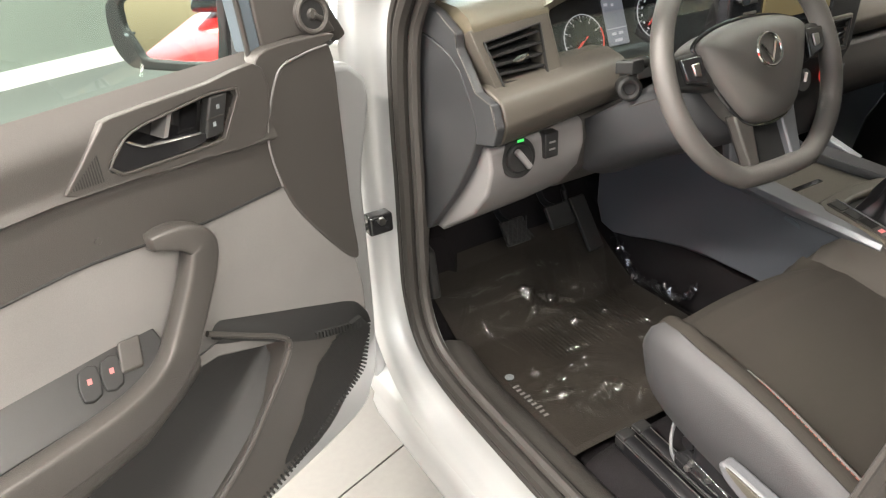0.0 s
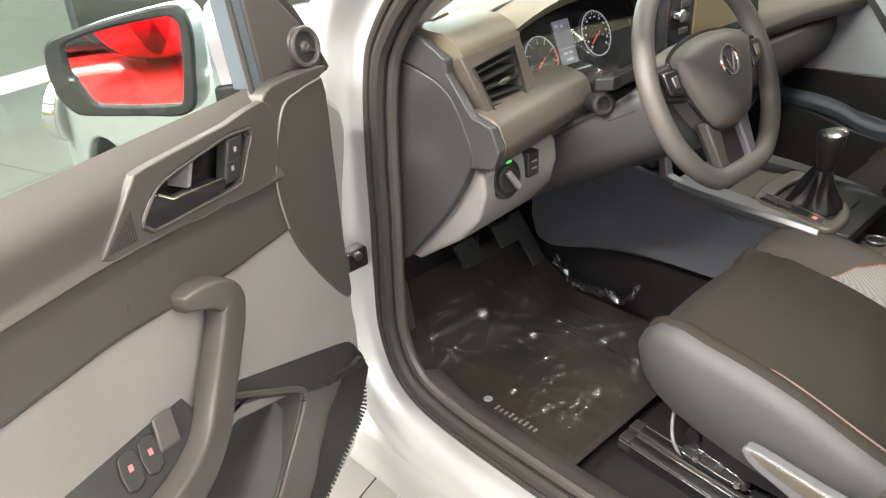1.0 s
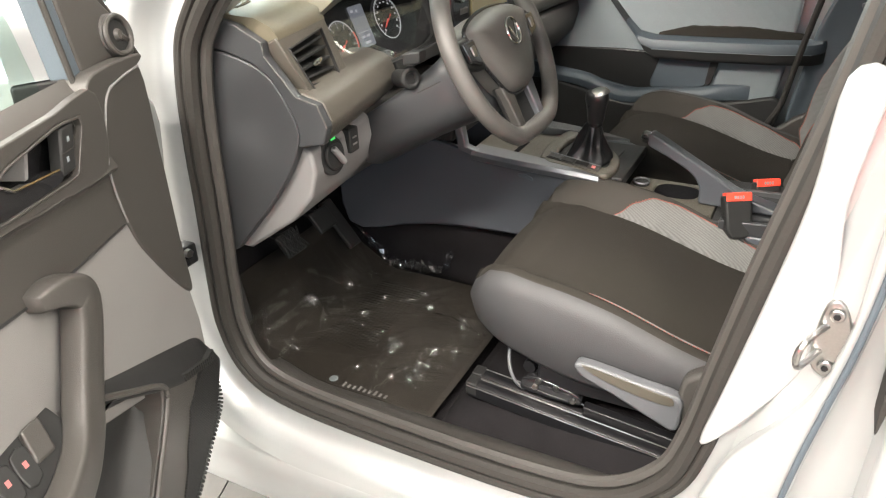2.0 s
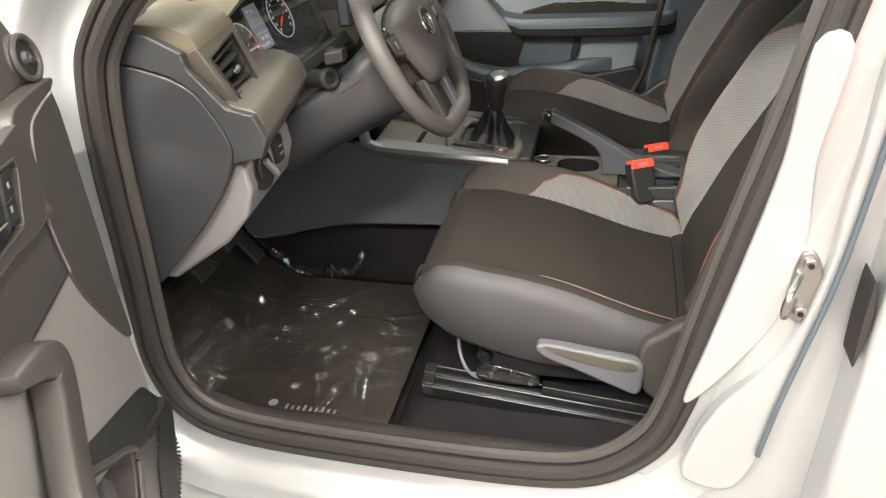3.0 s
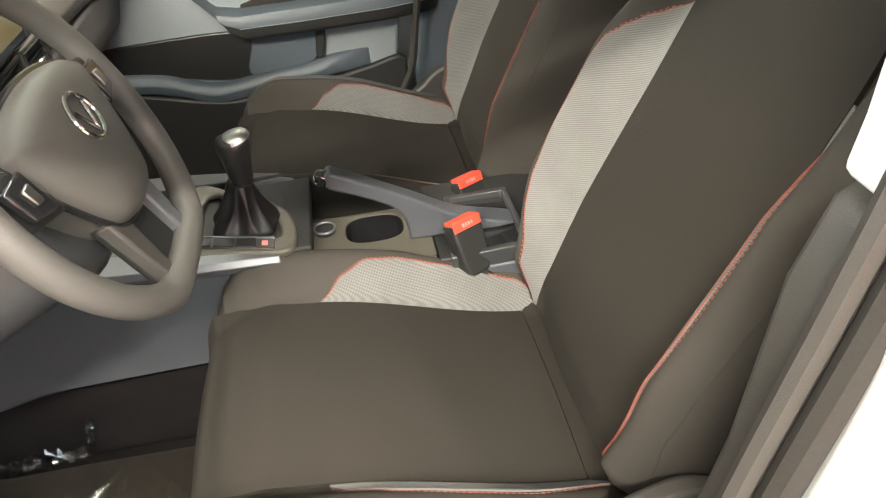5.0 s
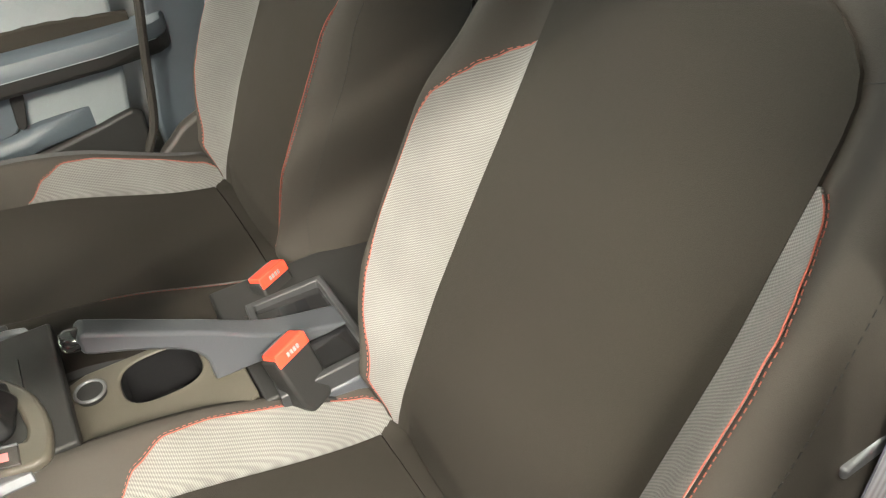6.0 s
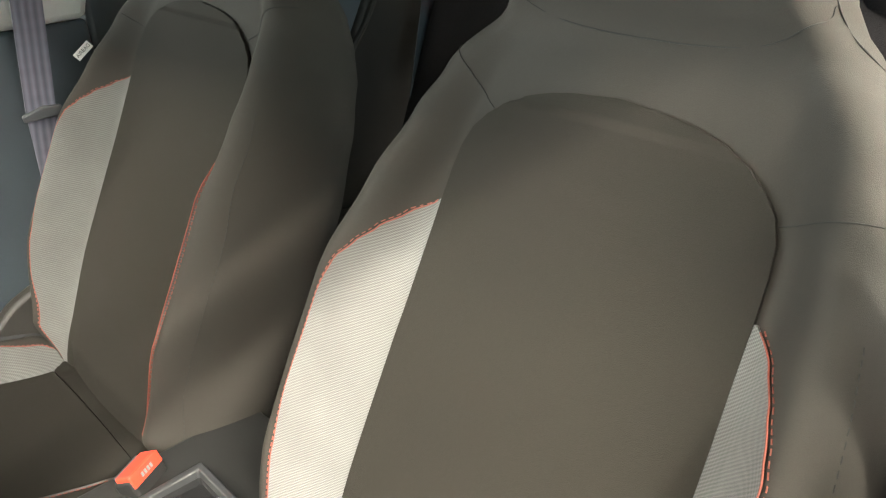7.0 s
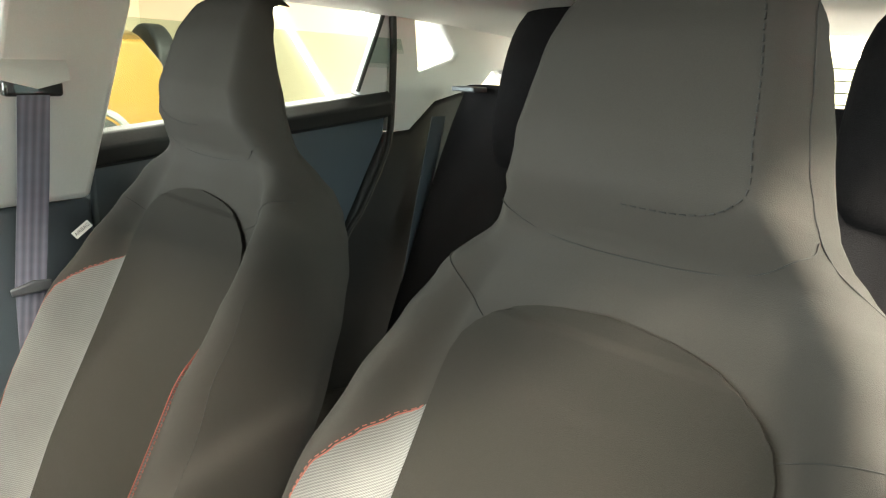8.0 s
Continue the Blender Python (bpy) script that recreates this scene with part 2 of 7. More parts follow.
def add_box(bm, x0, x1, y0, y1, z0, z1, m=None):
    vs = [bm.verts.new(Vector(c) if m is None else m @ Vector(c)) for c in
          ((x0, y0, z0), (x1, y0, z0), (x1, y1, z0), (x0, y1, z0), (x0, y0, z1), (x1, y0, z1), (x1, y1, z1), (x0, y1, z1))]
    for f in ((0, 3, 2, 1), (4, 5, 6, 7), (0, 1, 5, 4), (1, 2, 6, 5), (2, 3, 7, 6), (3, 0, 4, 7)):
        bm.faces.new([vs[i] for i in f])
    return bm


def box(x0, x1, y0, y1, z0, z1, m=None):
    return add_box(bmesh.new(), x0, x1, y0, y1, z0, z1, m)


def add_loft(bm, rings, closed=True, caps=True):
    rows = [[bm.verts.new(p) for p in ring] for ring in rings]
    n = len(rows[0])
    for a, b in zip(rows, rows[1:]):
        for i in range(n if closed else n - 1):
            j = (i + 1) % n
            bm.faces.new((a[i], a[j], b[j], b[i]))
    if caps and closed:
        bm.faces.new(rows[0][::-1])
        bm.faces.new(rows[-1])
    return bm


def loft(rings, closed=True, caps=True):
    return add_loft(bmesh.new(), rings, closed, caps)


def add_tube(bm, pts, r, n=10, flat=1.0, loop=False, up=(0, 0, 1)):
    """A tube along points; r a number or one for each point."""
    pts = [Vector(p) for p in pts]
    rings = []
    for i, p in enumerate(pts):
        if loop:
            d = pts[(i + 1) % len(pts)] - pts[i - 1]
        else:
            d = pts[min(i + 1, len(pts) - 1)] - pts[max(i - 1, 0)]
        d.normalize()
        u = Vector(up)
        if abs(d.dot(u)) > 0.95:
            u = Vector((0, 1, 0))
        s = d.cross(u).normalized()
        v = s.cross(d)
        rr = r[i] if isinstance(r, (list, tuple)) else r
        rings.append([p + s * (rr * math.cos(2 * math.pi * k / n)) + v * (rr * flat * math.sin(2 * math.pi * k / n)) for k in range(n)])
    if loop:
        rings.append(rings[0])
        add_loft(bm, rings, True, False)
        bmesh.ops.remove_doubles(bm, verts=bm.verts, dist=1e-6)
        return bm
    return add_loft(bm, rings)


def tube(pts, r, n=10, flat=1.0, loop=False, up=(0, 0, 1)):
    return add_tube(bmesh.new(), pts, r, n, flat, loop, up)


def curve(pts, n=8, loop=False):
    """A smooth line through points."""
    P = [Vector(p) for p in pts]
    out = []
    m = len(P)
    for i in range(m if loop else m - 1):
        a, b, c, d = (P[(i + k) % m] if loop else P[min(max(i + k, 0), m - 1)] for k in (-1, 0, 1, 2))
        for k in range(n):
            t = k / n
            out.append(0.5 * ((2 * b) + (c - a) * t + (2 * a - 5 * b + 4 * c - d) * t * t + (3 * b - a - 3 * c + d) * t ** 3))
    if not loop:
        out.append(P[-1])
    return out


def prism(outline, place, d0, d1, bm=None):
    """A plate: an outline in (u, v), given depth from d0 to d1; place(u, v, w) puts it in the world."""
    bm = bm or bmesh.new()
    a = [bm.verts.new(place(u, v, d0)) for u, v in outline]
    b = [bm.verts.new(place(u, v, d1)) for u, v in outline]
    n = len(outline)
    bm.faces.new(a[::-1])
    bm.faces.new(b)
    for i in range(n):
        j = (i + 1) % n
        bm.faces.new((a[i], a[j], b[j], b[i]))
    return bm


def ring_plate(outer, inner, place, d0, d1):
    """A frame between two outlines with the same number of points."""
    bm = bmesh.new()
    rows = [[bm.verts.new(place(u, v, d)) for u, v in o] for o, d in ((outer, d0), (outer, d1), (inner, d1), (inner, d0))]
    n = len(outer)
    for a, b in ((0, 1), (1, 2), (2, 3), (3, 0)):
        for i in range(n):
            j = (i + 1) % n
            bm.faces.new((rows[a][i], rows[a][j], rows[b][j], rows[b][i]))
    return bm


def smooth2(pts, n=6, loop=True):
    return [(p.x, p.y) for p in curve([(u, v, 0) for u, v in pts], n, loop)]


def curve2(pts):
    """Points along a chain of straight pieces."""
    out = []
    for (a, b), (c, d) in zip(pts, pts[1:]):
        out += [(a + (c - a) * k, b + (d - b) * k) for k in (0, 0.33, 0.67)]
    return out + [pts[-1]]


def knots(t, table):
    """A smooth value between (t, value) pairs."""
    if t <= table[0][0]:
        return table[0][1]
    for (a, va), (b, vb) in zip(table, table[1:]):
        if t <= b:
            k = (t - a) / (b - a)
            k = k * k * (3 - 2 * k) * 0.5 + k * 0.5
            return va + (vb - va) * k
    return table[-1][1]


def grid(f, us, vs, thick=0.0):
    """A sheet of f(u, v); with thickness it is closed below."""
    bm = bmesh.new()
    rows = [[bm.verts.new(f(u, v)) for u in us] for v in vs]
    for a, b in zip(rows, rows[1:]):
        for i in range(len(us) - 1):
            bm.faces.new((a[i], a[i + 1], b[i + 1], b[i]))
    if thick:
        bmesh.ops.recalc_face_normals(bm, faces=bm.faces)
        bmesh.ops.solidify(bm, geom=bm.faces[:], thickness=thick)
    return bm


def span(a, b, n):
    return [a + (b - a) * i / (n - 1) for i in range(n)]


def disc(c, nrm, r, depth, n=24, r2=None):
    q = Vector(nrm).to_track_quat("Z", "Y").to_matrix()
    c = Vector(c)
    r2 = r if r2 is None else r2
    return loft([[c + q @ Vector((rr * math.cos(2 * math.pi * k / n), rr * math.sin(2 * math.pi * k / n), h)) for k in range(n)] for rr, h in ((r, 0), (r2, depth))])


def wx(x):
    """Places an outline given in (y, z) on planes of constant x."""
    return lambda u, v, w: Vector((x + w, u, v))

# ---------------------------------------------------------------- showroom
def room_box(name, x0, x1, y0, y1, z0, z1, material, label, category):
    ob = part(name, box(x0, x1, y0, y1, z0, z1), material, smooth=False)
    ob.matrix_world = SHOW
    return tagged(ob, label, category, kind="structure")


floor = room_box("floor", -8.2, 9.0, -8.0, 6.0, -0.20, -0.006, GROUT, "pale beige tiled showroom floor", "floor")
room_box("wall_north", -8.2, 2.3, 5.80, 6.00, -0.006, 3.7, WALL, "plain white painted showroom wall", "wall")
room_box("wall_east", 8.8, 9.0, -8.0, 5.80, -0.006, 3.7, WALL_WARM, "plain cream painted showroom wall", "wall")
room_box("wall_south", -8.2, 8.8, -8.0, -7.8, -0.006, 3.7, WALL_WARM, "cream painted showroom wall with slanting light lines", "wall")
room_box("ceiling", -8.2, 9.0, -8.0, 6.0, 3.7, 3.85, CEIL, "white showroom ceiling", "ceiling")
# Unseen glazed opening in the north wall, added where the north lamp stands.
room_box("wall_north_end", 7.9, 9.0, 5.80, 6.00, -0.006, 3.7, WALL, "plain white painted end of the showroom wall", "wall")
room_box("wall_north_head", 2.3, 7.9, 5.80, 6.00, 3.45, 3.7, WALL, "plain white strip above the added, unseen shop window", "wall")
for xx in (2.3, 4.1, 5.9, 7.8):
    room_box("window_post", xx, xx + 0.1, 5.85, 5.95, -0.006, 3.45, SATIN, "slim metal post of an added, unseen shop front", "window post")
room_box("baseboard", -8.0, 2.3, 5.775, 5.80, -0.006, 0.11, WHITE_MARK, "white baseboard along the showroom wall", "baseboard")
# Unseen west shop front, added to go with the west lamp.
for k, (a, b) in enumerate(((-7.8, -7.6), (-4.0, -3.9), (-0.3, -0.2), (3.4, 3.5), (5.6, 5.8))):
    room_box("window_post", -8.05, -7.95, a, b, -0.006, 3.7, SATIN, "slim metal post of an added, unseen shop front", "window post")
# light lines set slanting on the cream wall and on the ceiling
for k, (xa, za, xb, zb) in enumerate(((4.75, 0.05, 6.95, 2.85), (3.75, 0.40, 5.60, 2.95), (-1.6, 0.5, 0.2, 2.8))):
    ln = part("light_line", tube([(xa, -7.785, za), (xb, -7.785, zb)], 0.020, 8), LED)
    ln.matrix_world = SHOW
    tagged(ln, "slim slanting white light line on the cream wall", "light line", "light lines", "structure")
for xa, xb, ya, yb in ((-5.7, 3.3, -5.66, -5.54), (-5.7, 3.3, -3.06, -2.94), (-5.7, 3.3, -0.26, -0.14), (-5.7, 3.3, 3.54, 3.66), (-3.16, -3.04, 0.3, 3.5)):
    ln = part("ceiling_light_line", box(xa, xb, ya, yb, 3.66 if xb - xa > 1 else 3.65, 3.70), LED)
    ln.matrix_world = SHOW
    tagged(ln, "long straight white light line on the showroom ceiling", "ceiling light", "ceiling lights")

# ---------------------------------------------------------------- the car's shell
XA = -0.805                                   # plane of the driver's door opening
# the opening's outline in (y, z), from the windscreen pillar round the sill to the middle pillar
OPEN = [(0.10, 1.43), (0.45, 1.355), (0.72, 1.20), (0.825, 1.10), (0.856, 1.02), (0.870, 0.90), (0.876, 0.78), (0.886, 0.64), (0.886, 0.54),
        (0.850, 0.455), (0.760, 0.415), (0.55, 0.402), (0.28, 0.402), (0.150, 0.425), (0.070, 0.495), (0.038, 0.58), (0.012, 0.72),
        (-0.015, 0.86), (-0.045, 1.00), (-0.070, 1.13), (-0.095, 1.30), (-0.07, 1.41)]
opening = smooth2(OPEN, 6)


def grown(outline, d):
    """The outline moved outwards by d."""
    n = len(outline)
    out = []
    cx, cy = 0.42, 0.85
    for i in range(n):
        (ax, ay), (bx, by) = outline[i - 1], outline[(i + 1) % n]
        tx, ty = bx - ax, by - ay
        l = math.hypot(tx, ty) or 1
        nx, ny = ty / l, -tx / l
        if nx * (outline[i][0] - cx) + ny * (outline[i][1] - cy) < 0:
            nx, ny = -nx, -ny
        out.append((outline[i][0] + nx * d, outline[i][1] + ny * d))
    return out


car = thing("car_body", "silver-white hatchback body shell with the driver's door open", "car", kind="structure")


def shell_ring(steps, material, name, label=""):
    """A band round the door opening: steps of (outwards, x)."""
    def flat(u, v):
        return max(0.0, min(1.0, (0.16 - u) / 0.08)) * max(0.0, min(1.0, (v - 0.42) / 0.06))
    rings = [[Vector((x + (max(x, -0.826) - x) * flat(*o), *p)) for o, p in zip(opening, grown(opening, d))] for d, x in steps]
    bm = bmesh.new()
    rows = [[bm.verts.new(p) for p in r] for r in rings]
    n = len(rows[0])
    for a, b in zip(rows, rows[1:]):
        for i in range(n):
            j = (i + 1) % n
            bm.faces.new((a[i], a[j], b[j], b[i]))
    return part(name, bm, material, car, label, angle=60)


# painted flange, step and outer skin edge of the opening
shell_ring([(0.006, -0.770), (0.010, XA), (0.030, XA - 0.004), (0.052, XA - 0.010), (0.062, XA - 0.026), (0.070, -0.850), (0.082, -0.862), (0.110, -0.868)],
           PAINT_IN, "door_frame", "painted metal frame of the door opening")
# rubber seal: a lip, a hollow and a round bulb on the flange
seal = bmesh.new()
for d, x, r in ((-0.004, XA - 0.006, 0.013), (0.014, XA - 0.012, 0.0075)):
    add_tube(seal, [(x, u, v) for u, v in grown(opening, d)], r, 8, 1.0, True, (1, 0, 0))
part("door_seal", seal, RUBBER, car, "black rubber door seal")
seal = bmesh.new()
add_tube(seal, [(XA + 0.014, u, v) for u, v in grown(opening, -0.016)], 0.011, 8, 1.0, True, (1, 0, 0))
part("seal_lip", seal, TRIM, car, "grey inner lip of the door seal")

# outer side: rocker, fender, pillars
rock = [(-0.868, 0.300), (-0.874, 0.262), (-0.866, 0.235), (-0.872, 0.215), (-0.862, 0.170), (-0.80, 0.150), (-0.72, 0.16), (-0.70, 0.30), (-0.80, 0.36)]
part("rocker", loft([[Vector((x, y, z)) for x, z in rock] for y in span(-1.6, 1.02, 12)]), PAINT, car, "silver-white rocker panel with a long crease", bevel=0.004)
# front fender with wheel arch, seen beyond the open door
arch = [(2.02 + 0.36 * math.cos(a), 0.33 + 0.36 * math.sin(a)) for a in span(math.pi, 0, 17)]
fend = [(0.985, 0.30)] + [(1.30, 0.24)] + arch + [(2.50, 0.25), (2.62, 0.42), (2.60, 0.66), (2.35, 0.80), (1.9, 0.90), (1.4, 0.97), (0.985, 1.02)]


def side_bulge(u, v, w):
    return Vector((-0.872 + w + 0.05 * max(0, u - 1.9) ** 2 * 2 + 0.10 * max(0, v - 0.75) ** 2 * 4, u, v))


part("fender", prism(fend, side_bulge, 0, 0.03), PAINT, car, "silver-white front fender with wheel arch", bevel=0.008)
bon = [[Vector((x, y, 1.02 - 0.18 * max(0, (y - 1.25) / 1.35) ** 1.6 - 0.10 * (abs(x) / 0.85) ** 3 * (0.4 + 0.6 * max(0, (y - 1.2) / 1.4)))) for x in span(-0.84, 0.84, 17)] for y in span(1.22, 2.55, 12)]
bm = loft(bon, False, False)
bmesh.ops.solidify(bm, geom=bm.faces[:], thickness=0.03)
part("bonnet", bm, PAINT, car, "silver-white bonnet")
part("front_bumper", box(-0.80, 0.80, 2.52, 2.64, 0.22, 0.66), PAINT, car, "silver-white front bumper", bevel=0.05)
wheel_arch = part("front_tyre", disc((-0.87, 2.02, 0.31), (1, 0, 0), 0.30, 0.19, 40), TYRE, car, "black front tyre", bevel=0.03)
part("rim", disc((-0.876, 2.02, 0.31), (1, 0, 0), 0.20, 0.02, 32), SATIN, wheel_arch, "silver wheel rim", bevel=0.006)
part("head_lamp", disc((-0.80, 2.47, 0.68), (-0.6, 0.8, 0.2), 0.11, 0.05, 24), CHROME, car, "clear head lamp", bevel=0.01)
# middle pillar, outer face, rear door edge
pil = [(-0.085, 1.34), (-0.060, 1.10), (-0.035, 0.95), (-0.008, 0.80), (0.020, 0.66), (0.050, 0.54), (0.10, 0.44), (0.02, 0.34), (-0.16, 0.34), (-0.175, 0.60), (-0.185, 0.90), (-0.20, 1.34)]
part("middle_pillar", prism([(u - 0.012, v) for u, v in pil], wx(-0.812), 0, 0.05), PAINT_IN, car, "painted middle pillar", bevel=0.008)
reard = [(-0.150, 0.30), (-0.158, 0.70), (-0.165, 1.02), (-1.15, 1.10), (-1.20, 0.62), (-0.95, 0.36), (-0.90, 0.28)]
part("rear_door", prism(reard, wx(-0.880), 0, 0.075), PAINT, car, "closed silver-white rear door", bevel=0.008)
part("rear_door_seal", prism(smooth2([(-0.1475, 0.735), (-0.1475, 0.83), (-0.151, 0.84), (-0.157, 0.79), (-0.151, 0.725)], 3), wx(-0.872), 0, 0.045), RUBBER, car, "black seal piece on the rear door edge", bevel=0.004)
part("rear_quarter", prism([(-1.16, 1.10), (-1.22, 0.62), (-0.97, 0.36), (-1.0, 0.25), (-1.55, 0.30), (-1.62, 0.9), (-1.5, 1.12)], wx(-0.875), 0, 0.08), PAINT, car, bevel=0.01)
# roof, windscreen pillars and glass
roofz = lambda x, y: 1.50 - 0.035 * (x / 0.62) ** 2 - 0.035 * ((y + 0.45) / 0.85) ** 2
part("roof", grid(lambda x, y: Vector((x, y, roofz(x, y))), span(-0.70, 0.70, 15), span(-1.60, 0.42, 15), -0.02), PAINT, car, "silver-white roof")
part("headliner", grid(lambda x, y: Vector((x, y, roofz(x, y) - 0.035)), span(-0.685, 0.685, 9), span(-1.58, 0.40, 9), -0.008), PALE, car, "pale grey roof lining")
for sx in (-1, 1):
    part("windscreen_pillar", tube(curve([(sx * 0.78, 1.06, 0.98), (sx * 0.75, 0.80, 1.155), (sx * 0.70, 0.45, 1.36), (sx * 0.68, 0.15, 1.445), (sx * 0.70, -0.5, 1.46), (sx * 0.71, -1.1, 1.44), (sx * 0.74, -1.50, 1.25)], 6), 0.035, 10), PAINT_IN, car, "painted roof pillar")
ws = grid(lambda x, k: Vector((x * (1 - 0.16 * k), 1.22 - 0.80 * k - 0.10 * (x / 0.78) ** 2 * (1 - k), 0.985 + 0.425 * k)), span(-0.76, 0.76, 9), span(0, 1, 7), 0.005)
pane = part("windscreen", ws, PANE, car, "clear windscreen")
pane.visible_shadow = False
for sx in (-1, 1):
    g = prism([(-1.12, 1.12), (-0.20, 1.06), (-0.22, 1.37), (-0.95, 1.36)], lambda u, v, w: Vector((sx * (0.79 - 0.42 * (v - 1.06)) + w, u, v)), 0, 0.004)
    pane = part("side_pane", g, PANE, car, "clear rear side window")
    pane.visible_shadow = False
gl = part("rear_pane", grid(lambda x, k: Vector((x, -1.62 + 0.30 * k, 1.02 + 0.33 * k)), span(-0.56, 0.56, 5), span(0, 1, 4), 0.005), PANE, car, "rear window with fine heater lines")
gl.visible_shadow = False
hb = bmesh.new()
for k in span(0.08, 0.94, 13):
    add_tube(hb, [(-0.52, -1.612 + 0.30 * k, 1.02 + 0.33 * k), (0.52, -1.612 + 0.30 * k, 1.02 + 0.33 * k)], 0.0011, 4)
part("heater_line", hb, RUBBER, car)
part("tailgate", box(-0.64, 0.64, -1.70, -1.62, 0.35, 1.02), PAINT, car, "silver-white tailgate", bevel=0.02)

# cabin floor, tunnel, bulkhead
part("cabin_floor", grid(lambda x, y: Vector((x, y, 0.305 + (0.0 if y < 0.92 else 0.85 * (y - 0.92)) + 0.012 * math.exp(-((abs(x) - 0.62) / 0.05) ** 2))), span(-0.76, 0.76, 31), span(-1.45, 1.22, 40)), CARPET, car, "black carpeted cabin floor")
for x0, x1 in ((-0.715, -0.165), (0.115, 0.70)):
    ridge = []
    for y, h in ((-0.30, 1.0), (0.40, 1.0), (0.47, 0.96), (0.50, 0.70), (0.53, 0.05)):
        ridge.append([Vector((x, y, 0.304 + (zt - 0.304) * h)) for x, zt in ((x0, 0.318), (x0 + 0.020, 0.362), (x0 + 0.050, 0.388), (x0 + 0.09, 0.394), (x1 - 0.05, 0.394), (x1, 0.33))] + [Vector((x1, y, 0.302)), Vector((x0, y, 0.302))])
    part("seat_ridge", loft(ridge), CARPET, car, "black carpeted ridge under the seat rails", angle=60)
part("bulkhead", box(-0.78, 0.78, 1.20, 1.25, 0.3, 1.0), CARPET, car, "black bulkhead lining")
# sill trims
silt = [(-0.800, 0.392), (-0.785, 0.404), (-0.752, 0.400), (-0.722, 0.386), (-0.700, 0.360), (-0.690, 0.318), (-0.78, 0.31)]
part("sill_trim", loft([[Vector((x, y, z + (0.03 * max(0, (y - 0.72) / 0.14) ** 2))) for x, z in silt] for y in span(0.10, 0.86, 20)]), TRIM, car, "dark grey plastic sill trim", bevel=0.003)
sc = bmesh.new()
for k in range(8):
    x = -0.776 + 0.0048 * k
    add_box(sc, x, x + 0.0025, 0.23, 0.70, 0.4028 - 0.0022 * k, 0.4052 - 0.0024 * k)
part("scuff_rib", sc, TRIM_BLACK, car, "ribbed scuff strip")
# lower trims at the front and middle pillars
kick = smooth2([(0.80, 0.37), (0.865, 0.42), (0.895, 0.52), (0.885, 0.64), (0.875, 0.72), (0.98, 0.72), (1.10, 0.60), (1.06, 0.34), (0.90, 0.31)], 3)
part("kick_panel", prism(kick, wx(-0.795), 0, 0.03), TRIM, car, "dark grey kick panel", bevel=0.006)
part("bonnet_release", prism([(0.88, 0.52), (0.895, 0.62), (0.935, 0.63), (0.93, 0.50)], wx(-0.768), 0, 0.02), TRIM_BLACK, car, "black release lever", bevel=0.006)
bpl = smooth2([(0.14, 0.36), (0.085, 0.46), (0.045, 0.57), (0.02, 0.70), (-0.01, 0.84), (-0.045, 1.055), (-0.18, 1.055), (-0.19, 0.84), (-0.18, 0.60), (-0.14, 0.33)], 3)
part("pillar_foot_trim", prism(bpl, wx(-0.790), 0, 0.05), TRIM, car, "dark grey lower pillar trim", bevel=0.008)
part("pillar_trim", prism([(-0.050, 1.062), (-0.06, 1.10), (-0.10, 1.36), (-0.24, 1.36), (-0.20, 1.10), (-0.19, 1.062)], lambda u, v, w: Vector((-0.79 + w + 0.12 * max(0, v - 1.0), u, v)), 0, 0.05), PALE, car, "pale grey upper pillar trim", bevel=0.01)

field = smooth2([(-0.040, 1.10), (-0.030, 0.97), (-0.008, 0.84), (0.020, 0.70), (0.040, 0.60), (0.012, 0.622), (-0.030, 0.690), (-0.058, 0.745), (-0.064, 0.79), (-0.074, 0.87), (-0.066, 0.97), (-0.078, 1.10)], 4)
part("pressed_field", prism([(u - 0.007, v) for u, v in field], wx(-0.8268), 0, 0.0085), PAINT, car, "raised pressed field of the pillar", bevel=0.004)

flange = smooth2([(-0.118, 1.10), (-0.112, 0.98), (-0.109, 0.926), (-0.106, 0.832), (-0.088, 0.742), (-0.069, 0.697), (-0.037, 0.647), (-0.010, 0.605), (0.012, 0.545), (0.022, 0.470), (-0.05, 0.46), (-0.082, 0.56), (-0.092, 0.63), (-0.107, 0.722), (-0.121, 0.805), (-0.132, 0.908), (-0.142, 1.10)], 4)
part("outer_flange", prism(flange, wx(-0.842), 0, 0.022), PAINT, car, "raised outer flange of the pillar", bevel=0.006)
# Blue-grey strip paints the shade of the gap before the rear door.
part("gap_shade", tube(curve([(-0.848, -0.072, 0.535), (-0.848, -0.084, 0.63), (-0.848, -0.099, 0.722), (-0.848, -0.113, 0.805), (-0.848, -0.124, 0.908), (-0.848, -0.136, 1.10)], 6), 0.004, 8), P_DOOR, car, "painted shade strip for the gap before the rear door")

# striker on the middle pillar
striker = thing("door_striker", "bright metal door striker on the painted pillar", "striker")
part("plate", prism(smooth2([(-0.100, 0.757), (-0.078, 0.760), (-0.070, 0.785), (-0.076, 0.848), (-0.094, 0.852), (-0.108, 0.81)], 4), wx(-0.833), 0, 0.008), STEEL, striker, bevel=0.002)
part("loop", tube(curve([(-0.828, -0.082, 0.822), (-0.876, -0.062, 0.824), (-0.884, -0.056, 0.808), (-0.876, -0.060, 0.790), (-0.828, -0.080, 0.788)], 5), 0.0040, 8), STEEL, striker)
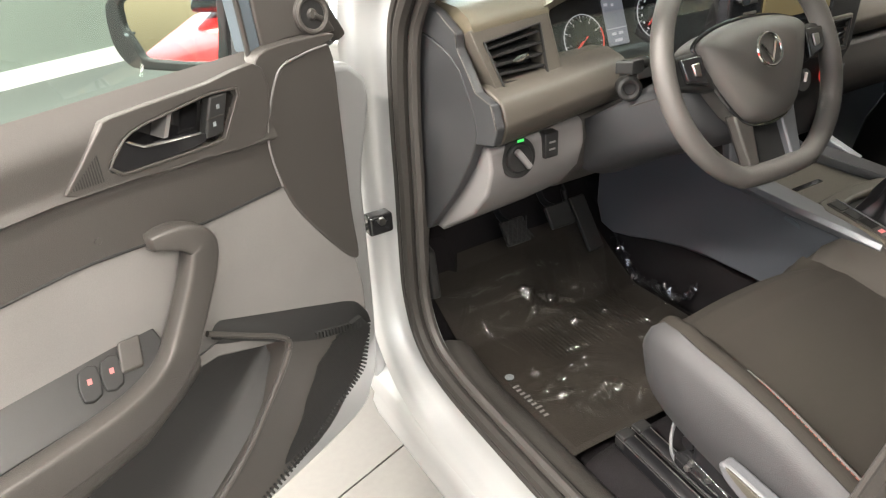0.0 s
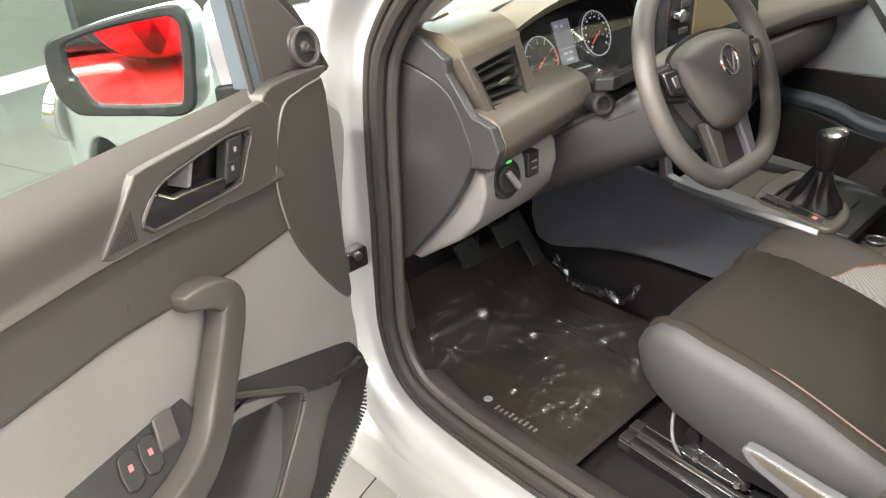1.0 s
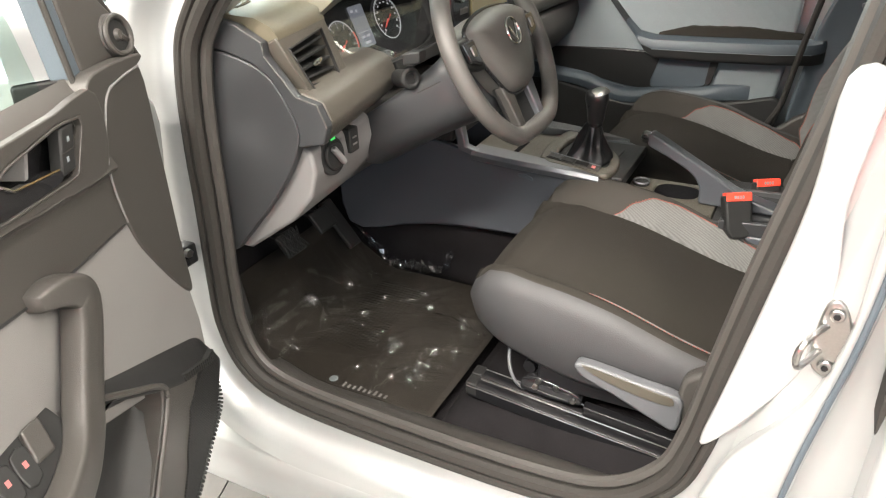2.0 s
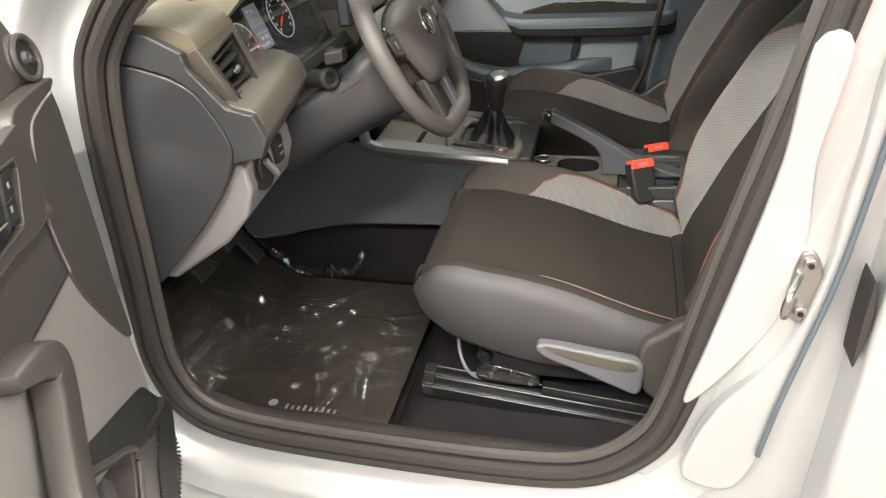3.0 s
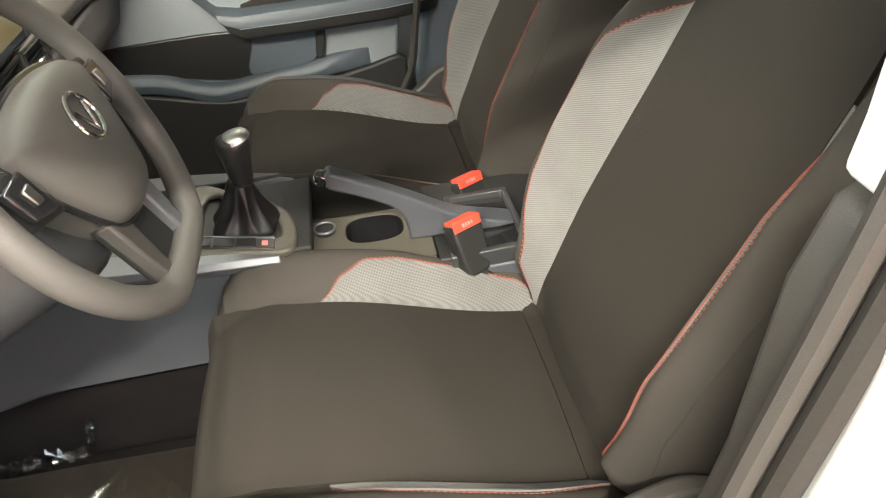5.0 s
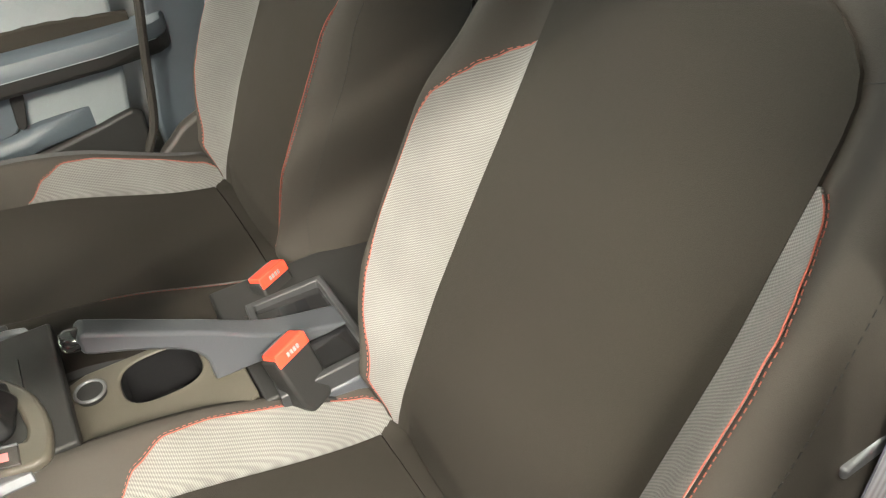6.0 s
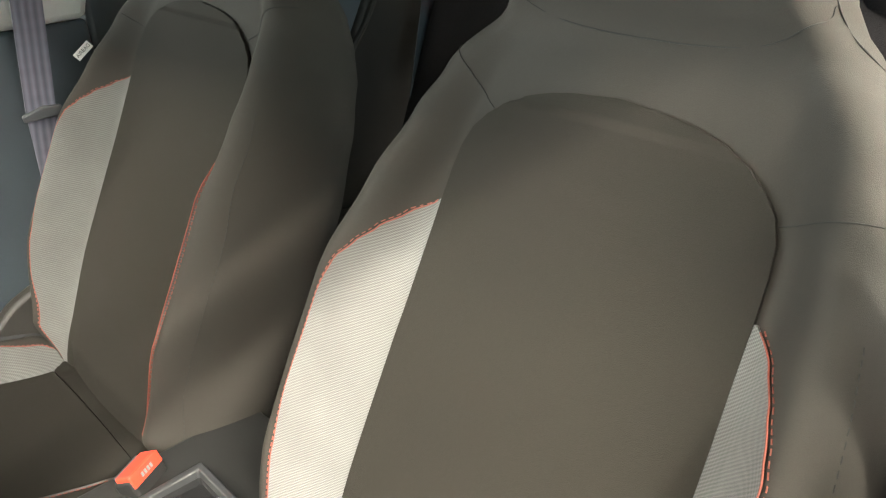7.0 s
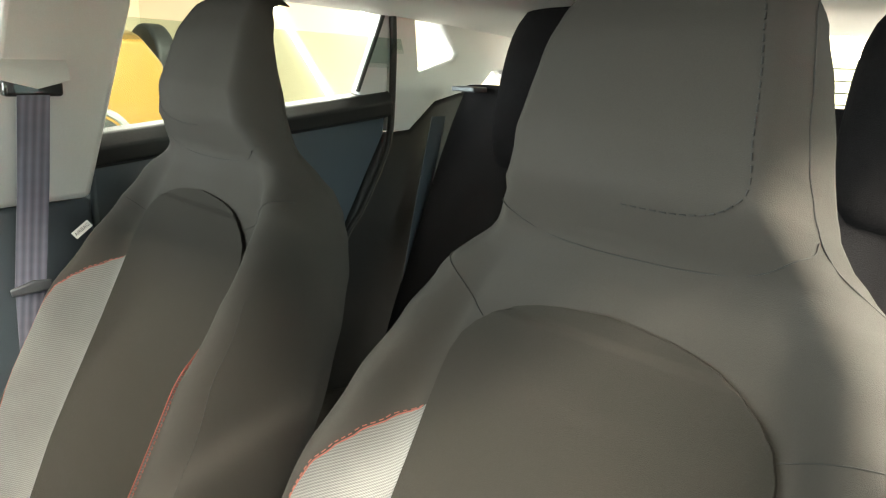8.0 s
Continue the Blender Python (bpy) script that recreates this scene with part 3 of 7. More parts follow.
for z in (0.770, 0.840):
    part("screw", disc((-0.833, -0.088, z), (-1, 0, 0), 0.0085, 0.005, 12), STEEL, striker, "bright screw head", bevel=0.002)
    part("screw_socket", disc((-0.8385, -0.088, z), (-1, 0, 0), 0.004, 0.0012, 6), RAIL, striker, "dark socket of the screw")

# check strap between pillar and door
strap = thing("door_check", "black door check strap on the hinge pillar", "door check")
part("bracket", box(-0.876, -0.826, 0.905, 0.935, 0.685, 0.725), GLOSS, strap, bevel=0.006)
part("arm", tube([(-0.83, 0.92, 0.705), (-0.90, 0.918, 0.703), (-0.95, 0.905, 0.702)], 0.009, 8, 0.6), GLOSS, strap)
part("bolt", disc((-0.852, 0.905, 0.715), (0, -1, 0), 0.008, 0.008, 6), STEEL, strap)

# ---------------------------------------------------------------- seats
BO, BT, BN = Vector((0, -0.005, 0.53)), Vector((0, -0.4265, 0.9044)), Vector((0, 0.9044, 0.4265))
W_BACK = [(0, 0.222), (0.05, 0.248), (0.15, 0.274), (0.30, 0.286), (0.42, 0.281), (0.52, 0.264), (0.59, 0.244), (0.64, 0.226), (0.675, 0.206), (0.700, 0.187), (0.715, 0.171), (0.730, 0.156), (0.745, 0.147), (0.765, 0.141), (0.80, 0.135), (0.84, 0.127), (0.88, 0.115), (0.91, 0.099), (0.930, 0.078), (0.945, 0.050), (0.955, 0.018)]
H_BOL = [(0, 0.014), (0.06, 0.052), (0.20, 0.074), (0.40, 0.074), (0.50, 0.052), (0.58, 0.032), (0.64, 0.018), (0.70, 0.004), (0.96, -0.004)]
B_BASE = [(0, -0.012), (0.05, 0.0), (0.20, 0.006), (0.40, 0.0), (0.52, 0.0), (0.62, 0.002), (0.675, 0.006), (0.700, 0.014), (0.720, 0.040), (0.740, 0.066), (0.78, 0.084), (0.86, 0.092), (0.90, 0.086), (0.93, 0.068), (0.948, 0.045), (0.955, 0.022)]
PANEL_W = [(0, 0.160), (0.10, 0.166), (0.35, 0.167), (0.50, 0.162), (0.54, 0.160), (0.565, 0.157), (0.585, 0.150), (0.600, 0.138), (0.613, 0.122), (0.626, 0.100), (0.637, 0.066), (0.643, 0.004)]


def back_depth(ax, s):
    w = knots(s, W_BACK)
    pw = min(0.166, 0.64 * w)
    xb = min(0.229, 0.82 * w)
    h = knots(s, H_BOL)
    if ax <= pw:
        f = 0.010 * (1 - (ax / pw) ** 2) * (1 if s < 0.62 else 0.5)
    elif ax <= xb:
        k = (ax - pw) / (xb - pw)
        f = h * k * k * (3 - 2 * k)
    else:
        k = min(1, (ax - xb) / max(0.001, w - xb))
        f = h - (h + 0.085) * (1 - math.sqrt(max(0, 1 - k ** 2.0)))
    t = max(0.0, min(1.0, (s - 0.66) / 0.06))
    t = t * t * (3 - 2 * t)
    r = min(1.0, ax / w)
    f = f * (1 - t) + t * (0.004 * (1 - r * r) - (0.070 - 0.052 * max(0.0, min(1.0, (s - 0.76) / 0.15))) * max(0.0, (r - 0.72) / 0.28) ** 1.8)
    return knots(s, B_BASE) + f


def back_point(x, s, off=0.0):
    s2 = max(s, 0)
    p = BO + BT * s2 + BN * (back_depth(abs(x), s2) + off)
    return Vector((x, p.y, p.z))


def padded(bm, up):
    """Turns the border of a cover piece down into the foam, so that it reads as an upholstered panel."""
    rim = [e for e in bm.edges if e.is_boundary]
    ex = bmesh.ops.extrude_edge_only(bm, edges=rim)["geom"]
    for v in ex:
        if isinstance(v, bmesh.types.BMVert):
            v.co -= up * 0.012
    return bm


def strip_back(lo, hi, s0, s1, ns, nx, off):
    """A piece of cover on the backrest between x = lo(s) and x = hi(s)."""
    def f(k, s):
        a, b = lo(s), hi(s)
        x = a + (b - a) * k
        fade = 1 - 0.9 * max(0.0, min(1.0, (s - 0.55) / 0.06)) * max(0.0, 1 - abs(x) / 0.14)
        return back_point(x, s, max(off * fade, 0.0048))
    bm = grid(f, span(0, 1, nx), span(s0, s1, ns))
    return padded(bm, BN)


# cushion
C_BASE = [(-0.05, 0.503), (0.02, 0.517), (0.33, 0.602), (0.40, 0.612), (0.45, 0.606), (0.485, 0.588), (0.505, 0.560), (0.515, 0.525)]
C_BOL = [(-0.05, 0.014), (0.02, 0.050), (0.20, 0.060), (0.33, 0.054), (0.40, 0.052), (0.44, 0.048), (0.47, 0.038), (0.50, 0.020), (0.515, 0.0)]
C_W = [(-0.05, 0.235), (0.02, 0.252), (0.20, 0.262), (0.36, 0.260), (0.42, 0.252), (0.455, 0.238), (0.475, 0.222), (0.49, 0.204), (0.505, 0.172), (0.515, 0.120)]


SKIRT_LOW = [(-0.02, 0.50), (0.10, 0.478), (0.24, 0.474), (0.29, 0.482), (0.335, 0.493), (0.383, 0.506), (0.424, 0.517), (0.448, 0.528), (0.475, 0.536)]


def cush_top(ax, y):
    w = knots(y, C_W)
    pw, xb = min(0.166, 0.64 * w), min(0.230, 0.87 * w)
    h = knots(y, C_BOL)
    if ax <= pw:
        f = 0.010 * (1 - (ax / pw) ** 2)
    elif ax <= xb:
        k = (ax - pw) / (xb - pw)
        f = h * k * k * (3 - 2 * k)
    else:
        k = min(1, (ax - xb) / (w - xb))
        f = h - 0.045 * (1 - 0.75 * max(0.0, min(1.0, (y - 0.40) / 0.09))) * (1 - math.sqrt(max(0, 1 - k ** 2.2)))
    return knots(y, C_BASE) + f


def cush_point(x, y, off=0.0):
    return Vector((x, y, cush_top(abs(x), y) + off))


def strip_cush(lo, hi, y0, y1, ny, nx, off):
    def f(k, y):
        a, b = lo(y), hi(y)
        return cush_point(a + (b - a) * k, y, off)
    return padded(grid(f, span(0, 1, nx), span(y0, y1, ny)), Vector((0, 0, 1)))


# the light patch on each bolster runs from the panel's edge to the red stitching
PATCH_OUT = [(0.0, 0.166), (0.06, 0.190), (0.15, 0.213), (0.28, 0.223), (0.38, 0.222), (0.42, 0.218), (0.44, 0.210), (0.462, 0.199), (0.485, 0.184), (0.509, 0.162)]
CPATCH_OUT = [(-0.02, 0.185), (0.02, 0.200), (0.10, 0.213), (0.20, 0.216), (0.25, 0.212), (0.29, 0.196), (0.328, 0.168)]


def stitches(line, r, length, gap, every=1):
    """Short thread stitches along a line of points."""
    bm = bmesh.new()
    walked, on = 0.0, True
    run = [line[0]]
    for a, b in zip(line, line[1:]):
        run.append(b)
        walked += (b - a).length
        if walked >= (length if on else gap):
            if on and len(run) > 1:
                add_tube(bm, [run[0], run[-1]], r, 5)
            run, walked, on = [b], 0.0, not on
    return bm


UFINE = [-1, -0.994, -0.98] + span(-0.96, -0.52, 23) + span(-0.48, 0.48, 11) + span(0.52, 0.96, 23) + [0.98, 0.994, 1]


def on_back(pts, off, n=24):
    """A smooth line on the backrest through (x, s)."""
    return [back_point(u, v, off) for u, v in smooth2(pts, n, False)]


def car_seat(name, label, x0, lever_side):
    """A one-piece bucket seat with the head rest in its back."""
    seat = thing(name, label, "car seat", "front seats")
    # backrest body
    rings = []
    for s in [0.0, 0.01, 0.03] + span(0.05, 0.93, 110) + [0.938, 0.944, 0.949, 0.952, 0.955]:
        w = knots(s, W_BACK)
        us = UFINE
        front = [back_point(u * w, s) for u in us]
        thick = 0.115 if s < 0.6 else 0.115 - 0.025 * min(1, (s - 0.6) / 0.15)
        rw = 0.97 - 0.42 * max(0.0, min(1.0, (s - 0.72) / 0.20))
        if s > 0.77:
            thick -= 0.072 * ((s - 0.77) / 0.185) ** 1.3
        rear = []
        for u in (1.0, 0.92, 0.7, 0.35, 0, -0.35, -0.7, -0.92, -1.0):
            p = BO + BT * s + BN * (knots(s, B_BASE) - thick - 0.02 * (1 - u * u))
            rear.append(Vector((u * w * rw, p.y, p.z)))
        rings.append([p + Vector((x0, 0, 0)) for p in front + rear])
    part("backrest", loft(rings), CLOTH_SIDE, seat, "charcoal cloth backrest with bolsters", angle=70)
    off = Vector((x0, 0, 0))

    def moved(bm):
        bmesh.ops.translate(bm, verts=bm.verts, vec=off)
        return bm
    part("back_panel", moved(strip_back(lambda s: -knots(s, PANEL_W), lambda s: knots(s, PANEL_W), 0.0, 0.643, 160, 30, 0.0060)), CLOTH, seat, "black cloth centre panel", angle=70)
    # neck piece and head pad
    for sg in (1, -1):
        part("back_patch", moved(strip_back(lambda s: sg * (knots(s, PANEL_W) - 0.001), lambda s: sg * (knots(s, PATCH_OUT) + 0.0015), 0.002, 0.508, 130, 14, 0.0036)), PATCH, seat, "light grey woven patch", angle=70)
        line = [back_point(sg * (knots(s, PATCH_OUT) + 0.002), s, 0.004) + off for s in span(0.005, 0.508, 400)]
        part("piping", tube(line[::4], 0.0008, 6), RED_THREAD, seat, "red stitched piping")
        line2 = [back_point(sg * (knots(s, PATCH_OUT) + 0.0055), s, 0.0008) + off for s in span(0.005, 0.508, 500)]
        part("stitch", stitches(line2, 0.0006, 0.004, 0.0025), RED_THREAD, seat)
        # seams: shoulder to panel corner, under the head, round the head pad, along the head's side
        sh = [p + off for p in on_back([(sg * x, s) for x, s in ([(0.150, 0.580), (0.176, 0.590), (0.205, 0.598), (0.228, 0.602)] if sg == lever_side else [(0.134, 0.609), (0.148, 0.618), (0.172, 0.640), (0.200, 0.666)])], 0.0005)]
        part("seam", tube(sh, 0.0006, 5), DARK_THREAD, seat)
        nk = [p + off for p in on_back([(sg * x, s) for x, s in [(0.141, 0.735), (0.138, 0.722), (0.122, 0.710), (0.090, 0.700), (0.045, 0.695), (0.0, 0.694)]], 0.0005)]
        part("seam", tube(nk, 0.0006, 5), DARK_THREAD, seat)
        hd = [p + off for p in on_back([(sg * x, s) for x, s in [(0.0, 0.729), (0.045, 0.729), (0.078, 0.733), (0.096, 0.742), (0.102, 0.757), (0.098, 0.79), (0.090, 0.84), (0.078, 0.885), (0.06, 0.92)]], 0.0005)]
        line3 = curve(hd, 4)
        if sg == lever_side:
            part("seam", stitches(line3, 0.0008, 0.005, 0.003), DARK_THREAD, seat)
        hs = [p + off for p in on_back([(sg * x, s) for x, s in [(0.212, 0.688), (0.190, 0.700), (0.168, 0.712), (0.150, 0.724), (0.139, 0.742), (0.132, 0.762), (0.124, 0.80), (0.116, 0.85), (0.104, 0.90)]], 0.0005)]
        if sg == lever_side:
            part("seam", tube(hs, 0.0006, 5), DARK_THREAD, seat)
        ss = [p + off for p in on_back([(sg * x, s) for x, s in [(0.232, 0.04), (0.254, 0.15), (0.262, 0.30), (0.256, 0.42), (0.236, 0.53)]], 0.0005)]
        part("seam", stitches(curve(ss, 6), 0.0007, 0.005, 0.003), DARK_THREAD, seat)
    # cushion body
    rings = []
    for y in span(-0.05, 0.47, 40) + [0.48, 0.49, 0.498, 0.505, 0.511, 0.515]:
        w = knots(y, C_W)
        us = UFINE
        top = [cush_point(u * w, y) for u in us]
        zb = min(knots(y, SKIRT_LOW) + 0.012, cush_top(w, y) - 0.022)
        low = [Vector((w, y, cush_top(w, y) - 0.02)), Vector((w * 0.98, y, zb + 0.015)), Vector((w * 0.92, y, zb)), Vector((0, y, zb - 0.01)), Vector((-w * 0.92, y, zb)), Vector((-w * 0.98, y, zb + 0.015)), Vector((-w, y, cush_top(w, y) - 0.02))]
        rings.append([p + off - Vector((0, 0.16 * max(0.0, y - 0.45), 0)) for p in top + low])
    part("cushion", loft(rings), CLOTH, seat, "black cloth seat cushion", angle=70)
    part("bolster_front", moved(strip_cush(lambda y: 0.1675, lambda y: min(0.235, 0.93 * knots(y, C_W)), -0.015, 0.470, 70, 12, 0.0014)), CLOTH_SIDE, seat, "charcoal cloth front of the bolster", angle=70)
    part("cushion_panel", moved(strip_cush(lambda y: -0.166, lambda y: 0.166, 0.018, 0.500, 100, 24, 0.005)), CLOTH, seat, "black cloth cushion panel", angle=70)
    part("rear_panel", moved(strip_cush(lambda y: -0.168 - 0.03 * (0.018 - y) / 0.06, lambda y: 0.168 + 0.03 * (0.018 - y) / 0.06, -0.048, 0.016, 8, 22, 0.003)), CLOTH, seat, "black cloth rear strip of the cushion", angle=70)
    for sg in (1, -1):
        part("cushion_patch", moved(strip_cush(lambda y: sg * 0.167, lambda y: sg * (knots(y, CPATCH_OUT) + 0.0015), -0.018, 0.328, 80, 14, 0.0034)), CUSHION_PATCH, seat, "light grey woven patch", angle=70)
        line = [cush_point(sg * (knots(y, CPATCH_OUT) + 0.002), y, 0.004) + off for y in span(-0.018, 0.328, 400)]
        if sg > 0:
            part("piping", tube(line[::6], 0.0008, 6), RED_THREAD, seat, "red stitched piping")
        line2 = [cush_point(sg * (knots(y, CPATCH_OUT) + 0.0055), y, 0.0008) + off for y in span(-0.018, 0.328, 400)]
        part("stitch", stitches(line2, 0.0006, 0.004, 0.0025), RED_THREAD, seat)
    # grey padded skirt round the sides and the front of the cushion
    path = [(-0.254, -0.02), (-0.264, 0.08), (-0.270, 0.20), (-0.270, 0.34), (-0.263, 0.41), (-0.246, 0.456), (-0.212, 0.485), (-0.15, 0.501), (0.0, 0.508)]
    path = smooth2(path + [(-u, v) for u, v in path[-2::-1]], 5, False)
    rings = []
    for k, (u, v) in enumerate(path):
        (ax, ay), (bx, by) = path[max(k - 1, 0)], path[min(k + 1, len(path) - 1)]
        o = Vector((-(by - ay), bx - ax, 0)).normalized()
        yy = min(v, 0.49)
        zt = (cush_top(0.93 * knots(yy, C_W), yy) + 0.006) if abs(u) > 0.2 else knots(abs(u), [(0, 0.592), (0.2, 0.596)])
        inner = max(0.0, min(1.0, (-lever_side * u + 0.16) / 0.14))
        zt -= 0.045 * inner
        zb = knots(yy, SKIRT_LOW)
        prof = [(-0.020, zt), (-0.006, zt - 0.008), (0.003, zt - 0.030), (0.005, zt * 0.55 + zb * 0.45), (-0.002, zb + 0.018), (-0.016, zb), (-0.055, zb + 0.003), (-0.055, zt - 0.03)]
        rings.append([Vector((x0 + u, v, 0)) + o * (d - 0.014 * inner) + Vector((0, 0, z)) for d, z in prof])
    part("side_skirt", loft(rings), SEAT_SIDE, seat, "grey padded side of the cushion", angle=60)
    # recliner cover and height lever on the door side
    sg = lever_side
    rec = smooth2([(0.085, 0.560), (0.055, 0.590), (0.02, 0.618), (-0.05, 0.640), (-0.10, 0.60), (-0.09, 0.47), (-0.02, 0.44), (0.06, 0.455), (0.085, 0.50)], 4)
    part("side_cover", prism(rec, lambda u, v, w: Vector((x0 + sg * (0.262 + w), u, v)), 0, 0.030), TRIM, seat, "dark grey plastic recliner cover", bevel=0.008)
    lev = smooth2([(0.250, 0.556), (0.245, 0.530), (0.19, 0.508), (0.12, 0.478), (0.085, 0.468), (0.078, 0.50), (0.085, 0.535), (0.15, 0.545)], 4)
    part("height_lever", prism(lev, lambda u, v, w: Vector((x0 + sg * (0.278 + w), u, v)), 0, 0.024), LEVER_GREY, seat, "grey seat height lever", bevel=0.007)
    part("lever_scoop", loft([[Vector((x0 + sg * d, u, v + e)) for u, v in smooth2([(0.244, 0.553), (0.20, 0.549), (0.12, 0.537), (0.094, 0.533), (0.096, 0.517), (0.15, 0.521), (0.21, 0.535)], 3)] for d, e in ((0.2995, 0.0), (0.3045, 0.002))]), DECK, seat, "scooped top of the lever", bevel=0.001)
    # frame and rails: sloping channels with bright lips, a bracket with bolts, a wire
    def along(y, z):
        return z + 0.10 * (y - 0.46)
    for sx in (-0.255, 0.225):
        for dx, zz, y1 in ((-0.020, 0.424, 0.464), (0.024, 0.412, 0.472)):
            bar = loft([[Vector((x0 + sx + dx + u, y, along(y, zz) + v)) for u, v in ((-0.013, -0.020), (0.013, -0.020), (0.013, 0.006), (0.006, 0.010), (-0.006, 0.010), (-0.013, 0.006))] for y in (-0.10, y1)])
            rl = part("rail", bar, RAIL, seat, "black steel seat rail", bevel=0.002)
            for u, v in ((-0.0135, 0.004), (0.010, 0.0095)):
                part("rail_edge", tube([(x0 + sx + dx + u, y, along(y, zz) + v) for y in (-0.10, y1 + 0.002)], 0.0011, 6), STEEL, rl, "bright steel lip")
            part("rail_end", box(x0 + sx + dx - 0.014, x0 + sx + dx + 0.014, y1 - 0.018, y1 + 0.004, along(y1, zz) - 0.016, along(y1, zz) + 0.011), TRIM_BLACK, rl, "black plastic end cap", bevel=0.003)
        part("slider", loft([[Vector((x0 + sx + 0.006 + u, y, along(y, 0.428) + v)) for u, v in ((-0.010, 0.0), (0.010, 0.0), (0.010, 0.022), (-0.010, 0.022))] for y in (-0.06, 0.25)]), RAIL, seat, "black upper slide", bevel=0.003)
        part("bracket", prism(smooth2([(0.372, 0.432), (0.368, 0.452), (0.345, 0.462), (0.318, 0.458), (0.290, 0.452), (0.262, 0.444), (0.255, 0.424), (0.30, 0.420), (0.36, 0.424)], 2), wx(x0 + sx + 0.002), 0, 0.028), GLOSS, seat, "black pressed bracket", bevel=0.003)
        for y, z in ((0.342, 0.440), (0.302, 0.450), (0.270, 0.432), (0.336, 0.455)):
            part("bolt", disc((x0 + sx + 0.002, y, z), (-1, 0, 0), 0.0062, 0.005, 8, 0.005), STEEL, seat)
        part("riser", box(x0 + sx + 0.004, x0 + sx + 0.030, 0.10, 0.34, 0.445, 0.50), RAIL, seat, "black seat frame side", bevel=0.006)
    part("cross_tube", tube([(x0 - 0.24, 0.36, 0.47), (x0 + 0.22, 0.36, 0.47)], 0.012, 10), RAIL, seat)
    part("wire", tube(curve([(x0 - 0.19, 0.415, 0.50), (x0 - 0.215, 0.410, 0.462), (x0 - 0.235, 0.395, 0.436), (x0 - 0.245, 0.372, 0.424), (x0 - 0.240, 0.345, 0.424)], 6), 0.0034, 7), LEVER_GREY, seat, "grey cable under the seat")
    return seat


driver_seat = car_seat("driver_seat", "charcoal cloth driver's seat with light grey patches and red piping", -0.368, -1)
passenger_seat = car_seat("passenger_seat", "charcoal cloth passenger seat with light grey patches and red piping", 0.338, 1)


def lettering(text, size, m, material, name, parent, label=""):
    """Raised letters in the built-in font, centred on m."""
    cu = bpy.data.curves.new(name, "FONT")
    cu.body, cu.size, cu.extrude, cu.align_x, cu.align_y = text, size, 0.0002, "CENTER", "CENTER"
    tmp = bpy.data.objects.new(name, cu)
    scene.collection.objects.link(tmp)
    me = bpy.data.meshes.new_from_object(tmp)
    bpy.data.objects.remove(tmp)
    me.transform(m)
    me.materials.append(material)
    ob = new(name, me)
    ob.parent = parent
    if label:
        ob["label"] = label
    return ob


tx, tz = Vector((-0.094, -0.774, 0.626)).normalized(), Vector((-0.92, 0.308, 0.243))
ty = tz.cross(tx).normalized()
tz = tx.cross(ty)
TAG = Matrix.Translation((0.566, -0.173, 1.026)) @ Matrix((tx, ty, tz)).transposed().to_4x4() @ Matrix.Scale(0.85, 4)
tag = part("airbag_tag", box(-0.019, 0.019, -0.0075, 0.0075, -0.0008, 0.0008, TAG), WHITE_MARK, passenger_seat, "white cloth tag lettered AIRBAG")
lettering("AIRBAG", 0.0095, TAG @ Matrix.Translation((0, 0, 0.0010)), DARK_THREAD, "letters", tag, "dark printed letters")

# ---------------------------------------------------------------- driver's door
DA = radians(67)
HINGE, DD, DNV = Vector((-0.848, 0.892, 0)), Vector((-math.sin(DA), -math.cos(DA), 0)), Vector((math.cos(DA), -math.sin(DA), 0))


def dp(l, z, n):
    """A place on the door: l from the hinge along it, height z, n into the cabin's side."""
    return HINGE + DD * l + DNV * n + Vector((0, 0, z))


def inside(p, outline):
    """Whether a point lies within an outline."""
    c = False
    for (ax, ay), (bx, by) in zip(outline, outline[1:] + outline[:1]):
        if (ay > p[1]) != (by > p[1]) and p[0] < (bx - ax) * (p[1] - ay) / (by - ay) + ax:
            c = not c
    return c


def fan(outline, c, n=72):
    """The outline met by n rays from c, so that two outlines can be joined point by point."""
    out = []
    for k in range(n):
        a = 2 * math.pi * k / n
        dx, dy = math.cos(a), math.sin(a)
        best = 0.0
        for (ax, ay), (bx, by) in zip(outline, outline[1:] + outline[:1]):
            ex, ey = bx - ax, by - ay
            det = dx * -ey + dy * ex
            if abs(det) < 1e-12:
                continue
            t = ((ax - c[0]) * -ey + (ay - c[1]) * ex) / det
            s = (dx * (ay - c[1]) - dy * (ax - c[0])) / det
            if t > 0 and -1e-9 <= s <= 1 + 1e-9:
                best = max(best, t)
        out.append((c[0] + dx * best, c[1] + dy * best))
    return out


door = thing("car_door", "open driver's door with dark upper trim, grey cloth inlay and pocket", "car door")
# outer skin and frame
skin = smooth2([(0.045, 1.02), (0.045, 0.80), (0.055, 0.50), (0.08, 0.40), (0.16, 0.345), (0.5, 0.325), (0.95, 0.33), (1.08, 0.40), (1.13, 0.7), (1.12, 1.02), (0.6, 1.022)], 5)
part("outer_skin", prism(skin, dp, -0.085, 0.0), PAINT, door, "silver-white outer door panel", bevel=0.012)
part("window_frame", tube(curve([dp(0.075, 1.070, 0.012), dp(0.120, 1.155, 0.0), dp(0.165, 1.205, -0.010), dp(0.25, 1.29, -0.035), dp(0.40, 1.39, -0.075), dp(0.70, 1.44, -0.10), dp(0.98, 1.40, -0.09), dp(1.10, 1.22, -0.05), dp(1.13, 1.06, -0.02)], 8), 0.013, 10), RUBBER, door, "black window frame")
